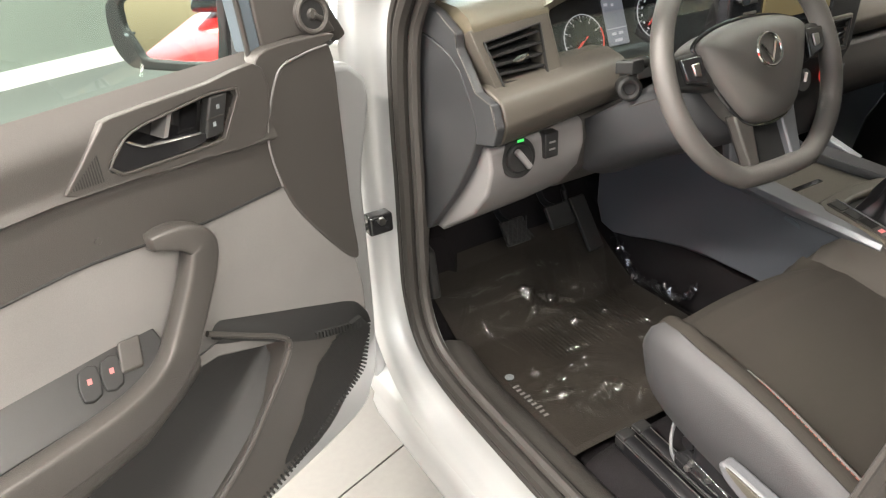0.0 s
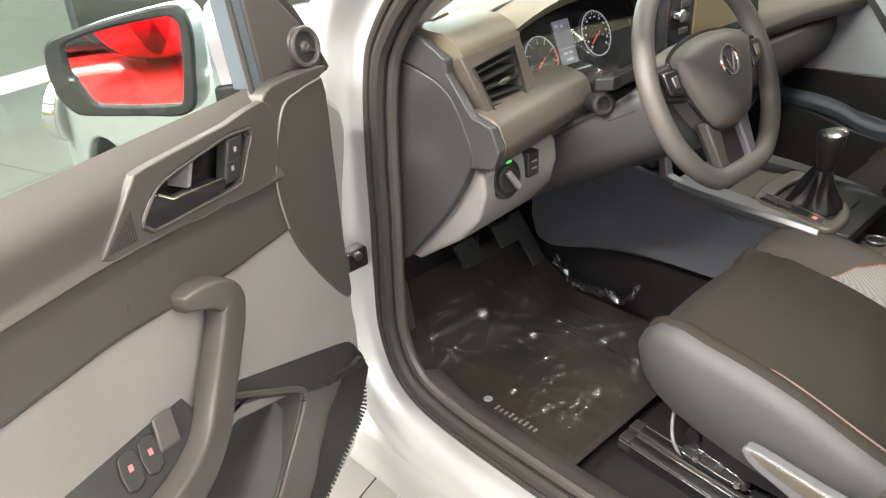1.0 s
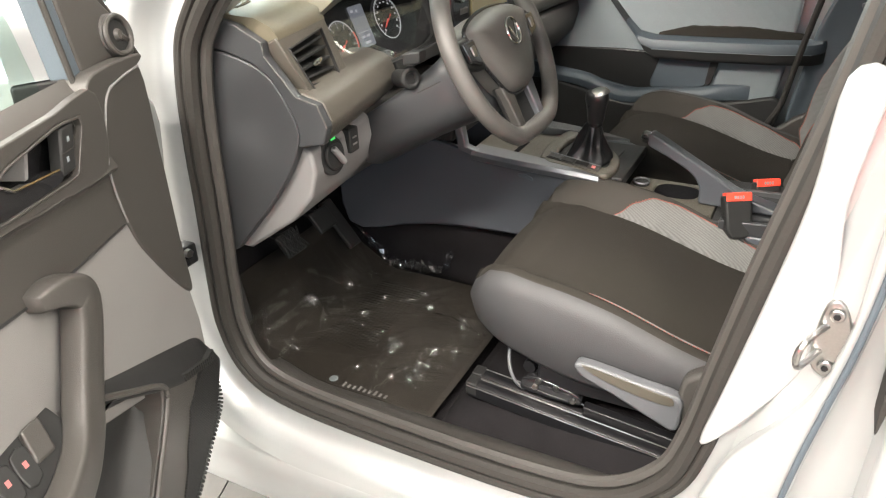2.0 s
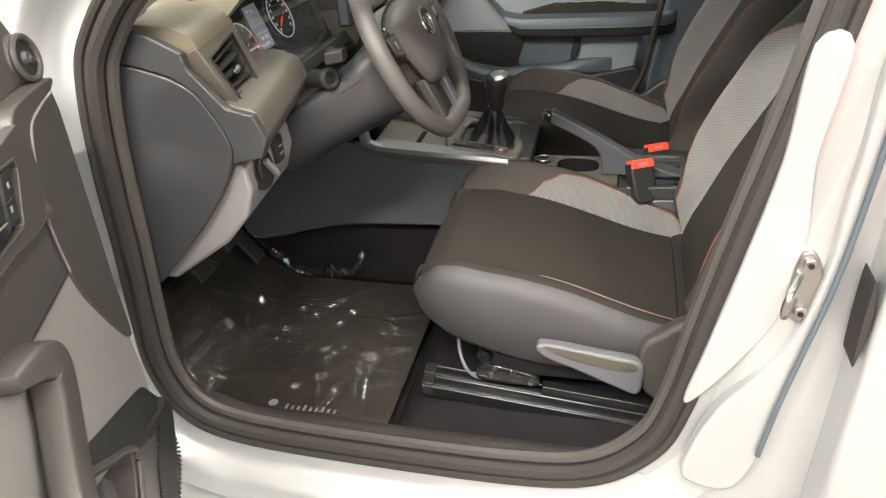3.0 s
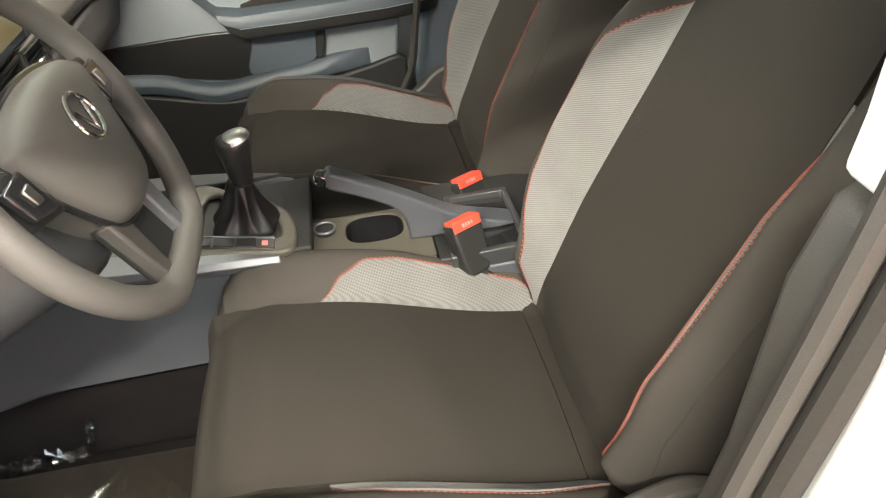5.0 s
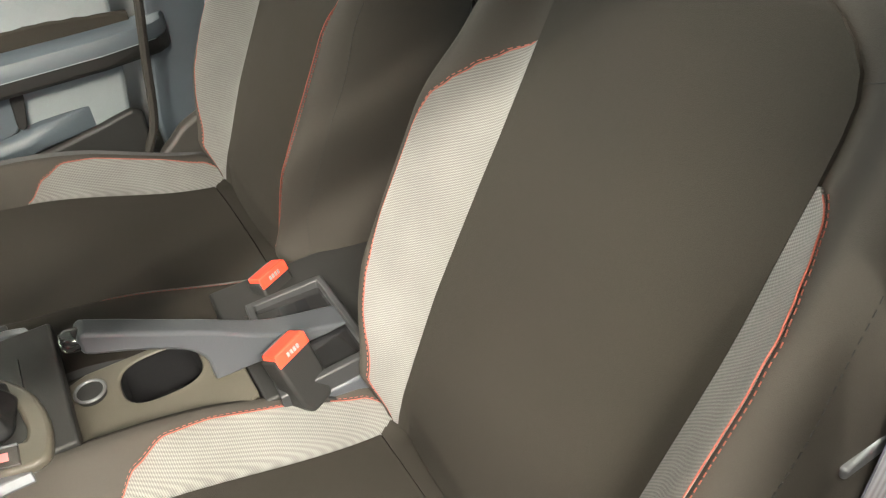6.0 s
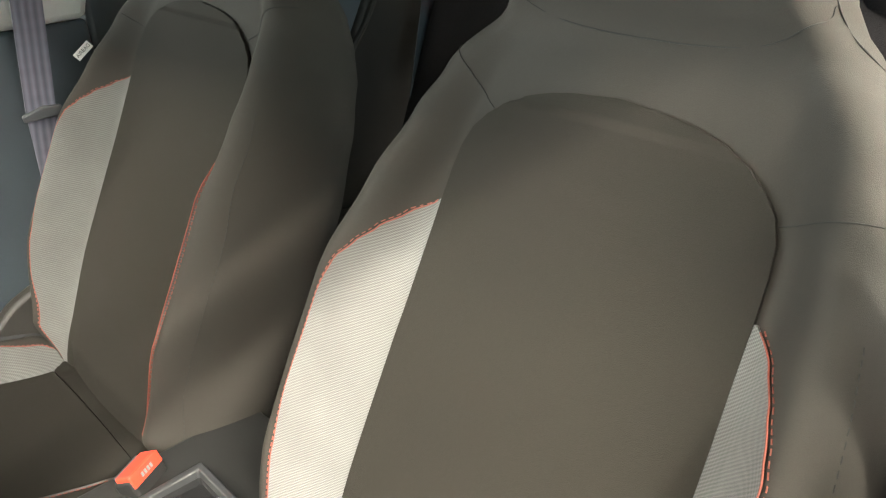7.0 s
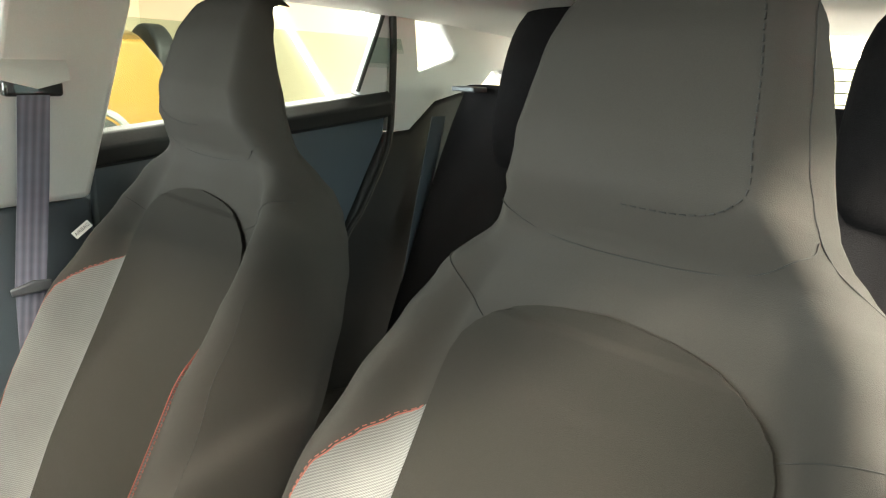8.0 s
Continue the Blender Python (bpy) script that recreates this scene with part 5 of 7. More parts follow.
lowc = [(0.690, 0.902), (0.680, 0.895), (0.676, 0.860), (0.690, 0.815), (0.735, 0.765), (0.845, 0.690), (0.885, 0.690), (0.90, 0.80), (0.80, 0.90)]
part("lower_cover", loft([[Vector((x, y + 0.5 * skew(x), z)) for y, z in lowc] for x in span(DX0 + 0.002, -0.552, 6)]), GREY, dash, "mid grey lower dash cover", bevel=0.006)
knee = [(0.720, 0.900), (0.712, 0.86), (0.730, 0.80), (0.79, 0.740), (0.87, 0.715), (1.0, 0.72), (1.0, 0.90)]
part("knee_cover", band(knee, -0.554, -0.20, 6), TRIM, dash, "dark grey knee cover", bevel=0.01)
part("knee_cover", band(knee, -0.05, DX1 - 0.01, 6), TRIM, dash, bevel=0.01)
part("core", box(-0.74, 0.74, 0.86, 1.20, 0.74, 0.95), TRIM_BLACK, dash, "dark body behind the dashboard")
# end cover towards the door
end = smooth2([(0.880, 1.056), (0.838, 1.054), (0.802, 1.048), (0.758, 1.035), (0.726, 1.015), (0.703, 0.981), (0.689, 0.951), (0.685, 0.930), (0.692, 0.906), (0.715, 0.864), (0.755, 0.810), (0.803, 0.756), (0.842, 0.714), (0.868, 0.690), (0.895, 0.700), (0.90, 0.80), (0.895, 0.95)], 4)
part("end_cover", prism(end, wx(-0.774), 0, 0.018), TRIM_SMOOTH, dash, "dark grey end cover of the dashboard", bevel=0.003)
step = [(0.880, 1.098), (0.816, 1.102), (0.780, 1.095), (0.731, 1.071), (0.729, 1.050), (0.706, 1.024), (0.680, 0.993), (0.642, 0.985), (0.627, 0.951), (0.638, 0.922), (0.688, 0.911), (0.6830, 0.930), (0.687, 0.952), (0.701, 0.982), (0.724, 1.017), (0.757, 1.038), (0.802, 1.051), (0.838, 1.057), (0.880, 1.059)]
part("end_step", prism(step, wx(-0.776), 0, 0.016), TRIM_SMOOTH, dash, "dark grey end step", bevel=0.003)
# Thin lighter tube paints the highlight along the step's edge.
part("step_highlight", tube([(-0.7765, y, z) for y, z in curve2(step[2:9])], 0.0013, 6), TRIM, dash)
part("pillar_cap", box(-0.800, -0.770, 0.842, 0.862, 1.055, 1.095), PALE, dash, bevel=0.004)
# small demister grille on the top
GL, GW = Vector((0.914, 0.406, 0.0)), Vector((-0.406, 0.914, -0.13))
GC = Vector((-0.682, 0.852, 1.1045))


def gp(u, v, w):
    return GC + GL * u + GW * v + Vector((0, 0, w))


gr = part("demister", prism(smooth2([(-0.036, -0.013), (-0.030, 0.014), (0.034, 0.014), (0.034, -0.013)], 3), gp, -0.012, 0.0), GLOSS, dash, "small black demister grille", bevel=0.001)
for k in range(8):
    u = -0.029 + 0.0082 * k
    part("slat", prism([(u, -0.012), (u + 0.0035, -0.012), (u + 0.0045, 0.013), (u + 0.001, 0.013)], gp, -0.001, 0.0025), DASH_TOP, gr)


def face(x, z, d=0.0):
    """The dash face beside the door, d behind or before it."""
    return Vector((x, 0.655 + 0.2 * (x + 0.76) + 0.46 * (z - 0.945), z)) + Vector((0, -0.9, 0.41)) * d


def air_vent(outer, inner, place):
    """An air vent: surround in the shaded skin, dark box, slats and a knob."""
    fr = part("air_vent", ring_plate(outer, inner, place, -0.04, 0.0), DASH_SHADED, dash, "air vent with dark slats", bevel=0.003)
    part("vent_back", prism(inner, place, -0.045, -0.040), GLOSS, fr)
    c = (sum(p[0] for p in inner) / 4, sum(p[1] for p in inner) / 4)
    out2 = [(c[0] + (a - c[0]) * 1.06, c[1] + (b - c[1]) * 1.07) for a, b in inner]
    part("vent_rim", ring_plate(out2, inner, place, -0.004, 0.0025), TRIM_BLACK, fr, bevel=0.001)
    for k in range(5):
        t = (k + 0.5) / 5
        la, ra = [[inner[i][j] + (inner[i2][j] - inner[i][j]) * t for j in (0, 1)] for i, i2 in ((0, 3), (1, 2))]
        part("slat", loft([[place(p[0], p[1] + dz, d) for dz, d in ((-0.0025, -0.004), (0.0005, -0.003), (0.010, -0.034), (0.007, -0.036))] for p in (la, ra)]), TRIM_BLACK, fr)
    part("knob", tube([place(c[0] - 0.016, c[1] - 0.001, 0.0), place(c[0] - 0.004, c[1], 0.003), place(c[0] + 0.016, c[1] + 0.002, 0.001)], [0.002, 0.005, 0.003], 8), CHROME, fr, "small chrome vent knob")


air_vent([(-0.762, 1.076), (-0.592, 1.082), (-0.592, 0.970), (-0.737, 0.980)], [(-0.738, 1.054), (-0.620, 1.060), (-0.630, 0.980), (-0.722, 0.992)], face)
air_vent([(0.58, 1.076), (0.755, 1.076), (0.74, 0.965), (0.58, 0.958)], [(0.60, 1.058), (0.735, 1.054), (0.722, 0.992), (0.61, 0.982)], lambda x, z, d: Vector((x, 0.70 + 0.46 * (z - 0.945), z)) + Vector((0, -0.9, 0.41)) * d)
for x0 in (-0.105, 0.010):
    air_vent([(x0, 0.972), (x0 + 0.11, 0.972), (x0 + 0.11, 0.900), (x0, 0.900)], [(x0 + 0.010, 0.964), (x0 + 0.10, 0.964), (x0 + 0.10, 0.910), (x0 + 0.010, 0.910)], lambda x, z, d: Vector((x, 0.684 - d, z)))
# dark wall between the vent's surround and the instruments
part("vent_wall", loft([[face(-0.594, z), face(-0.588, z) + Vector((0, 0.09, 0)), face(-0.60, z) + Vector((0, 0.09, 0))] for z in (0.955, 1.02, 1.084)]), TRIM_BLACK, dash, "dark wall beside the instruments", bevel=0.002)
# instruments
inst = thing("instrument_cluster", "instrument cluster with two dials and a grey display", "instrument cluster")
IN = Vector((0, -0.93, 0.37)).normalized()
IU = Vector((0, 0.37, 0.93))
IC = Vector((-0.372, 0.797, 1.015))


def ip(u, v, w):
    return IC + Vector((u, 0, 0)) + IU * v + IN * w


part("housing", prism(smooth2([(-0.215, -0.07), (-0.21, 0.055), (-0.13, 0.085), (0.13, 0.085), (0.21, 0.055), (0.215, -0.07), (0.0, -0.085)], 4), ip, -0.03, -0.004), GLOSS, inst, "black dial plate")
part("hood_frame", ring_plate(smooth2([(-0.232, -0.080), (-0.228, 0.065), (-0.14, 0.10), (0.14, 0.10), (0.228, 0.065), (0.232, -0.080), (0.0, -0.095)], 4), smooth2([(-0.205, -0.062), (-0.20, 0.050), (-0.13, 0.081), (0.13, 0.081), (0.20, 0.050), (0.205, -0.062), (0.0, -0.076)], 4), ip, -0.02, 0.008), TRIM_BLACK, inst, "black frame round the dials", bevel=0.004)
for sx in (-1, 1):
    c, DR = (-0.108, 0.042) if sx < 0 else (0.064, 0.042)
    cv = -0.014 if sx < 0 else 0.004
    dl = part("dial", prism([(c + DR * math.cos(a), cv + DR * math.sin(a)) for a in span(0, 2 * math.pi, 41)[:-1]], ip, -0.004, -0.001), GLOSS, inst, "round dial with white marks")
    rg = tube([ip(c + 1.02 * DR * math.cos(a), cv + 1.02 * DR * math.sin(a), 0.0) for a in span(0, 2 * math.pi, 41)[:-1]], 0.0009, 6, 1.0, True)
    part("dial_ring", rg, DIAL_LIGHT, dl)
    tk = bmesh.new()
    for k in range(25):
        a = radians(225 - 270 * k / 24)
        r0 = DR * (0.86 if k % 3 == 0 else 0.91)
        add_tube(tk, [ip(c + r0 * math.cos(a), cv + r0 * math.sin(a), 0.0), ip(c + 0.975 * DR * math.cos(a), cv + 0.975 * DR * math.sin(a), 0.0)], 0.0004 if k % 3 else 0.0007, 4)
    part("dial_mark", tk, DIAL_LIGHT, dl)
    if sx < 0:
        for k in range(9):
            a = radians(225 - 270 * k / 8)
            at = Matrix.Translation(ip(c + 0.75 * DR * math.cos(a), cv + 0.75 * DR * math.sin(a), 0.0004)) @ Matrix.Rotation(math.atan2(0.93, 0.37), 4, "X")
            lettering(str(k), 0.0066, at, DIAL_LIGHT, "figure", dl)
    else:
        for k in range(12):
            a = radians(225 - 270 * k / 11)
            p, q = (math.cos(a), math.sin(a)), (-math.sin(a), math.cos(a))
            part("figure_bar", prism([(c + 0.76 * DR * p[0] + e * q[0] + f * p[0], cv + 0.76 * DR * p[1] + e * q[1] + f * p[1]) for e, f in ((-0.0020, -0.0011), (0.0020, -0.0011), (0.0020, 0.0011), (-0.0020, 0.0011))], ip, -0.001, 0.0006), DIAL_LIGHT, dl)
    a = radians(215)
    part("needle", tube([ip(c - 0.006 * math.cos(a), cv - 0.006 * math.sin(a), 0.004), ip(c + 0.72 * DR * math.cos(a), cv + 0.72 * DR * math.sin(a), 0.004)], [0.0026, 0.0014], 6), RED_LAMP, dl, "red needle")
    part("hub", disc(ip(c, cv, 0.0), IN, 0.0075, 0.006, 16), GLOSS, dl, bevel=0.002)
    if sx < 0:
        rd = [ip(c + DR * math.cos(a), cv + DR * math.sin(a), 0.0015) for a in span(radians(20), radians(-45), 14)]
        part("red_zone", tube(rd, 0.0013, 5), RED, dl)
dsp = part("display", prism([(-0.054, -0.036), (-0.008, -0.036), (-0.008, 0.046), (-0.054, 0.046)], ip, -0.004, 0.001), DISPLAY, inst, "grey display", bevel=0.002)
for v0, u0, u1 in ((0.046, -0.034, -0.026), (0.044, -0.018, -0.012), (0.005, -0.036, 0.010), (-0.006, -0.028, -0.018), (-0.006, -0.012, -0.002), (-0.018, -0.024, -0.006)):
    part("display_bar", prism([(u0 - 0.018, v0 - 0.012), (u1 - 0.018, v0 - 0.012), (u1 - 0.018, v0 - 0.012 + (0.0012 if u1 - u0 > 0.03 else 0.005)), (u0 - 0.018, v0 - 0.012 + (0.0012 if u1 - u0 > 0.03 else 0.005))], ip, 0.001, 0.0016), DIAL_LIGHT, dsp)
ln_ = part("lens", prism(smooth2([(-0.203, -0.060), (-0.198, 0.048), (-0.128, 0.079), (0.128, 0.079), (0.198, 0.048), (0.203, -0.060), (0.0, -0.074)], 4), lambda u, v, w: ip(u, v, w + 0.052 - 0.29 * (v + 0.07) - 0.25 * u * u), 0, 0.003), LENS, inst, "clear instrument lens")
ln_.visible_shadow = False
part("button_strip", prism([(-0.06, -0.104), (0.20, -0.104), (0.19, -0.080), (-0.05, -0.080)], ip, 0.020, 0.056), TRIM_BLACK, inst, "gloss black strip with small marks", bevel=0.003)

# light switch and dimmer in the lower cover
ls = thing("light_switch", "round headlight switch with a green lamp", "light switch")
LN = Vector((0, -0.94, 0.15)).normalized()
LC = Vector((-0.700, 0.684, 0.872))
part("bezel", disc(LC - LN * 0.004, LN, 0.034, 0.008, 32, 0.033), TRIM_BLACK, ls, "black switch surround", bevel=0.002)
part("dial", disc(LC + LN * 0.003, LN, 0.025, 0.008, 28, 0.023), TRIM_BLACK, ls, "dark rotary knob", bevel=0.003)
part("grip", box(-0.005, 0.005, -0.020, 0.020, 0, 0.010, Matrix.Translation(LC + LN * 0.012) @ LN.to_track_quat("Z", "Y").to_matrix().to_4x4() @ Matrix.Rotation(0.6, 4, "Z")), GREY, ls, bevel=0.003)
part("green_mark", box(-0.006, 0.006, -0.002, 0.002, 0, 0.001, Matrix.Translation(LC + LN * 0.0045 + Vector((0.003, 0, 0.0285))) @ LN.to_track_quat("Z", "Y").to_matrix().to_4x4()), GREEN_LAMP, ls, "green lit symbol")
dm = part("dimmer", box(-0.648, -0.620, 0.680, 0.70, 0.856, 0.900), TRIM_BLACK, ls, "black dimmer wheel panel", bevel=0.003)
part("dimmer_mark", box(-0.640, -0.628, 0.6790, 0.6805, 0.870, 0.873), GREY, dm)
part("dimmer_mark", box(-0.640, -0.628, 0.6790, 0.6805, 0.882, 0.885), GREY, dm)

# ---------------------------------------------------------------- steering
WN = Vector((0, -0.900, 0.436)).normalized()
WU = Vector((0, 0.436, 0.900)).normalized()
WC = Vector((-0.391, 0.511, 1.001))


def wp(u, v, w):
    return WC + Vector((u, 0, 0)) + WU * v + WN * w


wheel = thing("steering_wheel", "dark grey three-spoke steering wheel with flattened lower rim", "steering wheel")
rim = []
for k in range(72):
    a = 2 * math.pi * k / 72
    r = 0.1755
    u, v = r * math.cos(a), r * math.sin(a)
    v = max(v, -0.154 - 0.010 * math.exp(-(u / 0.10) ** 2))
    rim.append(wp(u, v, 0))
part("rim", tube(rim, 0.0165, 14, 1.0, True, tuple(WN)), WHEEL_PU, wheel, "dark grey foam rim")
hub = smooth2([(-0.108, 0.048), (-0.066, 0.063), (0, 0.069), (0.066, 0.063), (0.108, 0.048), (0.109, 0.030), (0.090, -0.016), (0.062, -0.062), (0.040, -0.082), (0, -0.089), (-0.040, -0.082), (-0.062, -0.062), (-0.090, -0.016), (-0.109, 0.030)], 5)
rr = [[wp(u * s, v * s - 0.002, w) for u, v in hub] for s, w in ((0.98, -0.04), (1.0, 0.0), (0.97, 0.014), (0.88, 0.024), (0.6, 0.031), (0.25, 0.034))]
part("airbag_cover", loft(rr), WHEEL_PU, wheel, "dark grey airbag cover", angle=70)
part("cover_edge", tube([wp(u * 1.015, v * 1.015 - 0.002, 0.002) for u, v in hub], 0.0035, 6, 1.0, True, tuple(WN)), GLOSS, wheel)
lg = part("badge", tube([wp(0.024 * math.cos(a), 0.012 + 0.024 * math.sin(a), 0.035) for a in span(0, 2 * math.pi, 33)[:-1]], 0.0026, 8, 1.0, True, tuple(WN)), CHROME, wheel, "round chrome badge")
part("badge_bar", tube([wp(-0.014, 0.022, 0.0355), wp(0.0, -0.006, 0.036), wp(0.014, 0.022, 0.0355)], 0.0022, 6), CHROME, lg)
for sx in (-1, 1):
    sp = [wp(sx * u, v, w) for u, v, w in ((0.090, 0.038, 0.006), (0.172, 0.036, 0.002), (0.172, -0.006, 0.002), (0.090, -0.026, 0.006))]
    sq = [p - WN * 0.022 for p in sp]
    part("spoke", loft([sq, sp]), TRIM_BLACK, wheel, "black side spoke", bevel=0.005)
    bt = part("button_pad", prism([(sx * 0.112, 0.030), (sx * 0.152, 0.029), (sx * 0.148, -0.004), (sx * 0.110, -0.016)], wp, 0.005, 0.015), GLOSS, wheel, "gloss black button pad", bevel=0.003)
    part("button", prism([(sx * 0.122, 0.020), (sx * 0.137, 0.019), (sx * 0.135, 0.002), (sx * 0.123, 0.000)], wp, 0.014, 0.018), STEEL, bt, "silver button", bevel=0.002)
    # Left leg gets dark trim for its shade, though silver like the right.
    lo = [wp(sx * u, v, w) for u, v, w in ((0.030, -0.070, 0.004), (0.066, -0.066, 0.004), (0.056, -0.160, 0.004), (0.036, -0.163, 0.004))]
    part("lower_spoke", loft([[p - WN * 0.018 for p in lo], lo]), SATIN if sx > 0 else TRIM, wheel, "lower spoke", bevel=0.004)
part("spoke_infill", prism([(-0.060, -0.060), (0.060, -0.060), (0.050, -0.158), (-0.050, -0.158)], wp, -0.024, -0.008), TRIM_BLACK, wheel, bevel=0.006)
col = thing("steering_column", "dark grey steering column shroud with stalk and ignition lock", "steering column")
cr = []
for k, (w, hw, hu, hd) in enumerate(((-0.030, 0.090, 0.050, 0.085), (-0.045, 0.112, 0.050, 0.100), (-0.10, 0.128, 0.030, 0.100), (-0.16, 0.138, 0.015, 0.100), (-0.24, 0.145, 0.00, 0.105), (-0.30, 0.15, 0.0, 0.11))):
    cr.append([wp(hw * math.copysign(abs(math.cos(a)) ** 0.6, math.cos(a)), (hu if math.sin(a) > 0 else hd) * math.copysign(abs(math.sin(a)) ** 0.7, math.sin(a)) - 0.01, w) for a in span(0, 2 * math.pi, 33)[:-1]])
part("shroud", loft(cr), TRIM_SMOOTH, col, "dark grey column shroud", angle=60)
part("shroud_seam", tube([wp(-0.126 - 0.12 * k, -0.012, -0.07 - 0.10 * k) for k in span(0, 0.3, 6)], 0.0012, 5), RUBBER, col)
stk = part("stalk", tube([(-0.50, 0.625, 1.000), (-0.545, 0.606, 1.006), (-0.566, 0.598, 1.009)], [0.010, 0.010, 0.012], 10), TRIM_BLACK, col, "black indicator stalk")
part("stalk_end", loft([[Vector((-0.560, 0.600, 1.009)) + Vector((0.004, -0.014, 0.002)) * k + Vector((a * 0.012, 0, b * 0.010)) for a, b in ((-1, -0.8), (-0.8, -1), (0.8, -1), (1, -0.8), (1, 0.8), (0.8, 1), (-0.8, 1), (-1, 0.8))] for k in (-0.6, 0.6, 1.4)]), TRIM_BLACK, stk, "dark stalk end", bevel=0.002)
RN = Vector((-0.55, -0.80, 0.20)).normalized()
RC = Vector((-0.529, 0.622, 0.964))
rq = RN.to_track_quat("Z", "Y").to_matrix()
part("ignition_ring", tube([RC + rq @ Vector((0.0140 * math.cos(a), 0.0140 * math.sin(a), 0)) for a in span(0, 2 * math.pi, 25)[:-1]], 0.0055, 8, 1.0, True, tuple(RN)), TRIM_BLACK, col, "round ring of the ignition lock")
part("ring_stub", disc(RC - RN * 0.05, RN, 0.016, 0.046, 20), TRIM_BLACK, col, "dark ignition lock")

# centre stack: screen, climate knobs, trim
stack = thing("centre_stack", "centre stack with screen, air vents and climate knobs", "centre stack")
part("fascia", band([(0.700, 1.06), (0.690, 1.00), (0.694, 0.90), (0.720, 0.82), (0.74, 0.70), (0.90, 0.70), (0.90, 1.05)], -0.150, 0.150, 4), TRIM_BLACK, stack, "black centre fascia", bevel=0.008)
scr = part("screen_frame", box(-0.262, 0.032, 0.672, 0.70, 0.984, 1.130), GLOSS, stack, "gloss black screen surround", bevel=0.006)
part("screen", box(-0.176, 0.010, 0.668, 0.673, 1.002, 1.120), SCREEN_REFLECTION, scr, "unlit touch screen with a painted tan reflection")
for z in (1.095, 1.07, 1.045, 1.02):
    part("screen_key", box(-0.226, -0.194, 0.669, 0.673, z - 0.006, z + 0.006), TRIM, scr, bevel=0.002)
part("volume_knob", disc((-0.240, 0.672, 1.053), (0, -1, 0), 0.012, 0.016, 16), CHROME, scr, "small chrome volume knob", bevel=0.002)
for x in (-0.10, 0.0, 0.10):
    kb = part("climate_knob", disc((x, 0.704, 0.855), (0, -0.95, 0.2), 0.024, 0.02, 24), TRIM_BLACK, stack, "round climate knob", bevel=0.003)
    part("knob_ring", tube([(x + 0.026 * math.cos(a), 0.703, 0.855 + 0.026 * math.sin(a)) for a in span(0, 2 * math.pi, 25)[:-1]], 0.0010, 5, 1.0, True, (0, 1, 0)), RED_LAMP, kb, "red lit ring")
    part("knob_mark", box(x - 0.002, x + 0.002, 0.680, 0.684, 0.857, 0.875), WHITE_MARK, kb)
for sx in (-1, 1):
    part("side_blade", loft([[Vector((sx * 0.150 + d, y, z)) for d, y, z in ((-0.012, a, b), (0.012, a, b), (0.012, a + 0.02, b - 0.01), (-0.012, a + 0.02, b - 0.01))] for a, b in ((0.705, 0.86), (0.715, 0.78), (0.70, 0.70), (0.62, 0.675))]), SATIN, stack, "satin silver blade", bevel=0.004)

# ---------------------------------------------------------------- centre console
console = thing("centre_console", "dark centre console with satin edges, cup holder and rear bin", "centre console")
CX = -0.022
side = smooth2([(1.03, 0.46), (1.02, 0.72), (0.86, 0.715), (0.72, 0.688), (0.55, 0.668), (0.38, 0.664), (0.335, 0.634), (0.26, 0.600), (0.10, 0.586), (-0.10, 0.585), (-0.14, 0.54), (-0.14, 0.50), (0.4, 0.495), (0.8, 0.478)], 4)
for sx in (-1, 1):
    part("console_side", prism(side, lambda u, v, w: Vector((CX + sx * (0.128 + w + 0.20 * max(0, u - 0.72) ** 1.3 + 0.05 * max(0, 0.66 - v)), u, v)), -0.02, 0.0), CONSOLE, console, "smooth dark blue-grey console side", bevel=0.005)
part("tunnel", prism([(-0.16, 0.30), (-0.16, 0.53), (0.5, 0.53), (1.18, 0.52), (1.18, 0.30)], wx(CX - 0.128), 0, 0.256), CARPET, console, "black carpeted tunnel", bevel=0.02)
part("side_cap", prism(smooth2([(0.535, 0.610), (0.57, 0.612), (0.568, 0.648), (0.533, 0.642)], 2), wx(CX - 0.1325), 0, 0.003), P_DOOR, console, "small square cover", bevel=0.001)
for sx in (-1, 1):
    blade = [[Vector((CX + sx * u, y, z + e)) for u, e in ((i, -0.006), (i + 0.002, 0.002), (o - 0.003, 0.002), (o + 0.003, -0.008), (o - 0.004, -0.022), (i, -0.018))] for y, z, i, o in ((0.685, 0.690, 0.088, 0.142), (0.62, 0.687, 0.092, 0.147), (0.55, 0.683, 0.098, 0.148), (0.48, 0.678, 0.103, 0.143), (0.42, 0.672, 0.115, 0.137), (0.378, 0.667, 0.127, 0.132))]
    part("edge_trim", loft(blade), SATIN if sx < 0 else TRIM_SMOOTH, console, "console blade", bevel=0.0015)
part("deck", box(CX - 0.110, CX + 0.110, 0.33, 0.53, 0.640, 0.664), TRIM_BLACK, console, "black deck round the gear lever", bevel=0.004)
part("tray", box(CX - 0.11, CX + 0.11, 0.52, 0.72, 0.640, 0.668), DECK, console, "grey front tray", bevel=0.008)
part("tray_slot", box(CX - 0.06, CX + 0.02, 0.60, 0.612, 0.6675, 0.670), GLOSS, console)
GX = -0.050
gate_out = fan(smooth2([(-0.099, 0.385), (-0.090, 0.43), (-0.070, 0.53), (0.128, 0.53), (0.098, 0.46), (0.060, 0.400), (0.018, 0.366), (-0.035, 0.352), (-0.083, 0.354), (-0.098, 0.366)], 3), (0.0, 0.43))
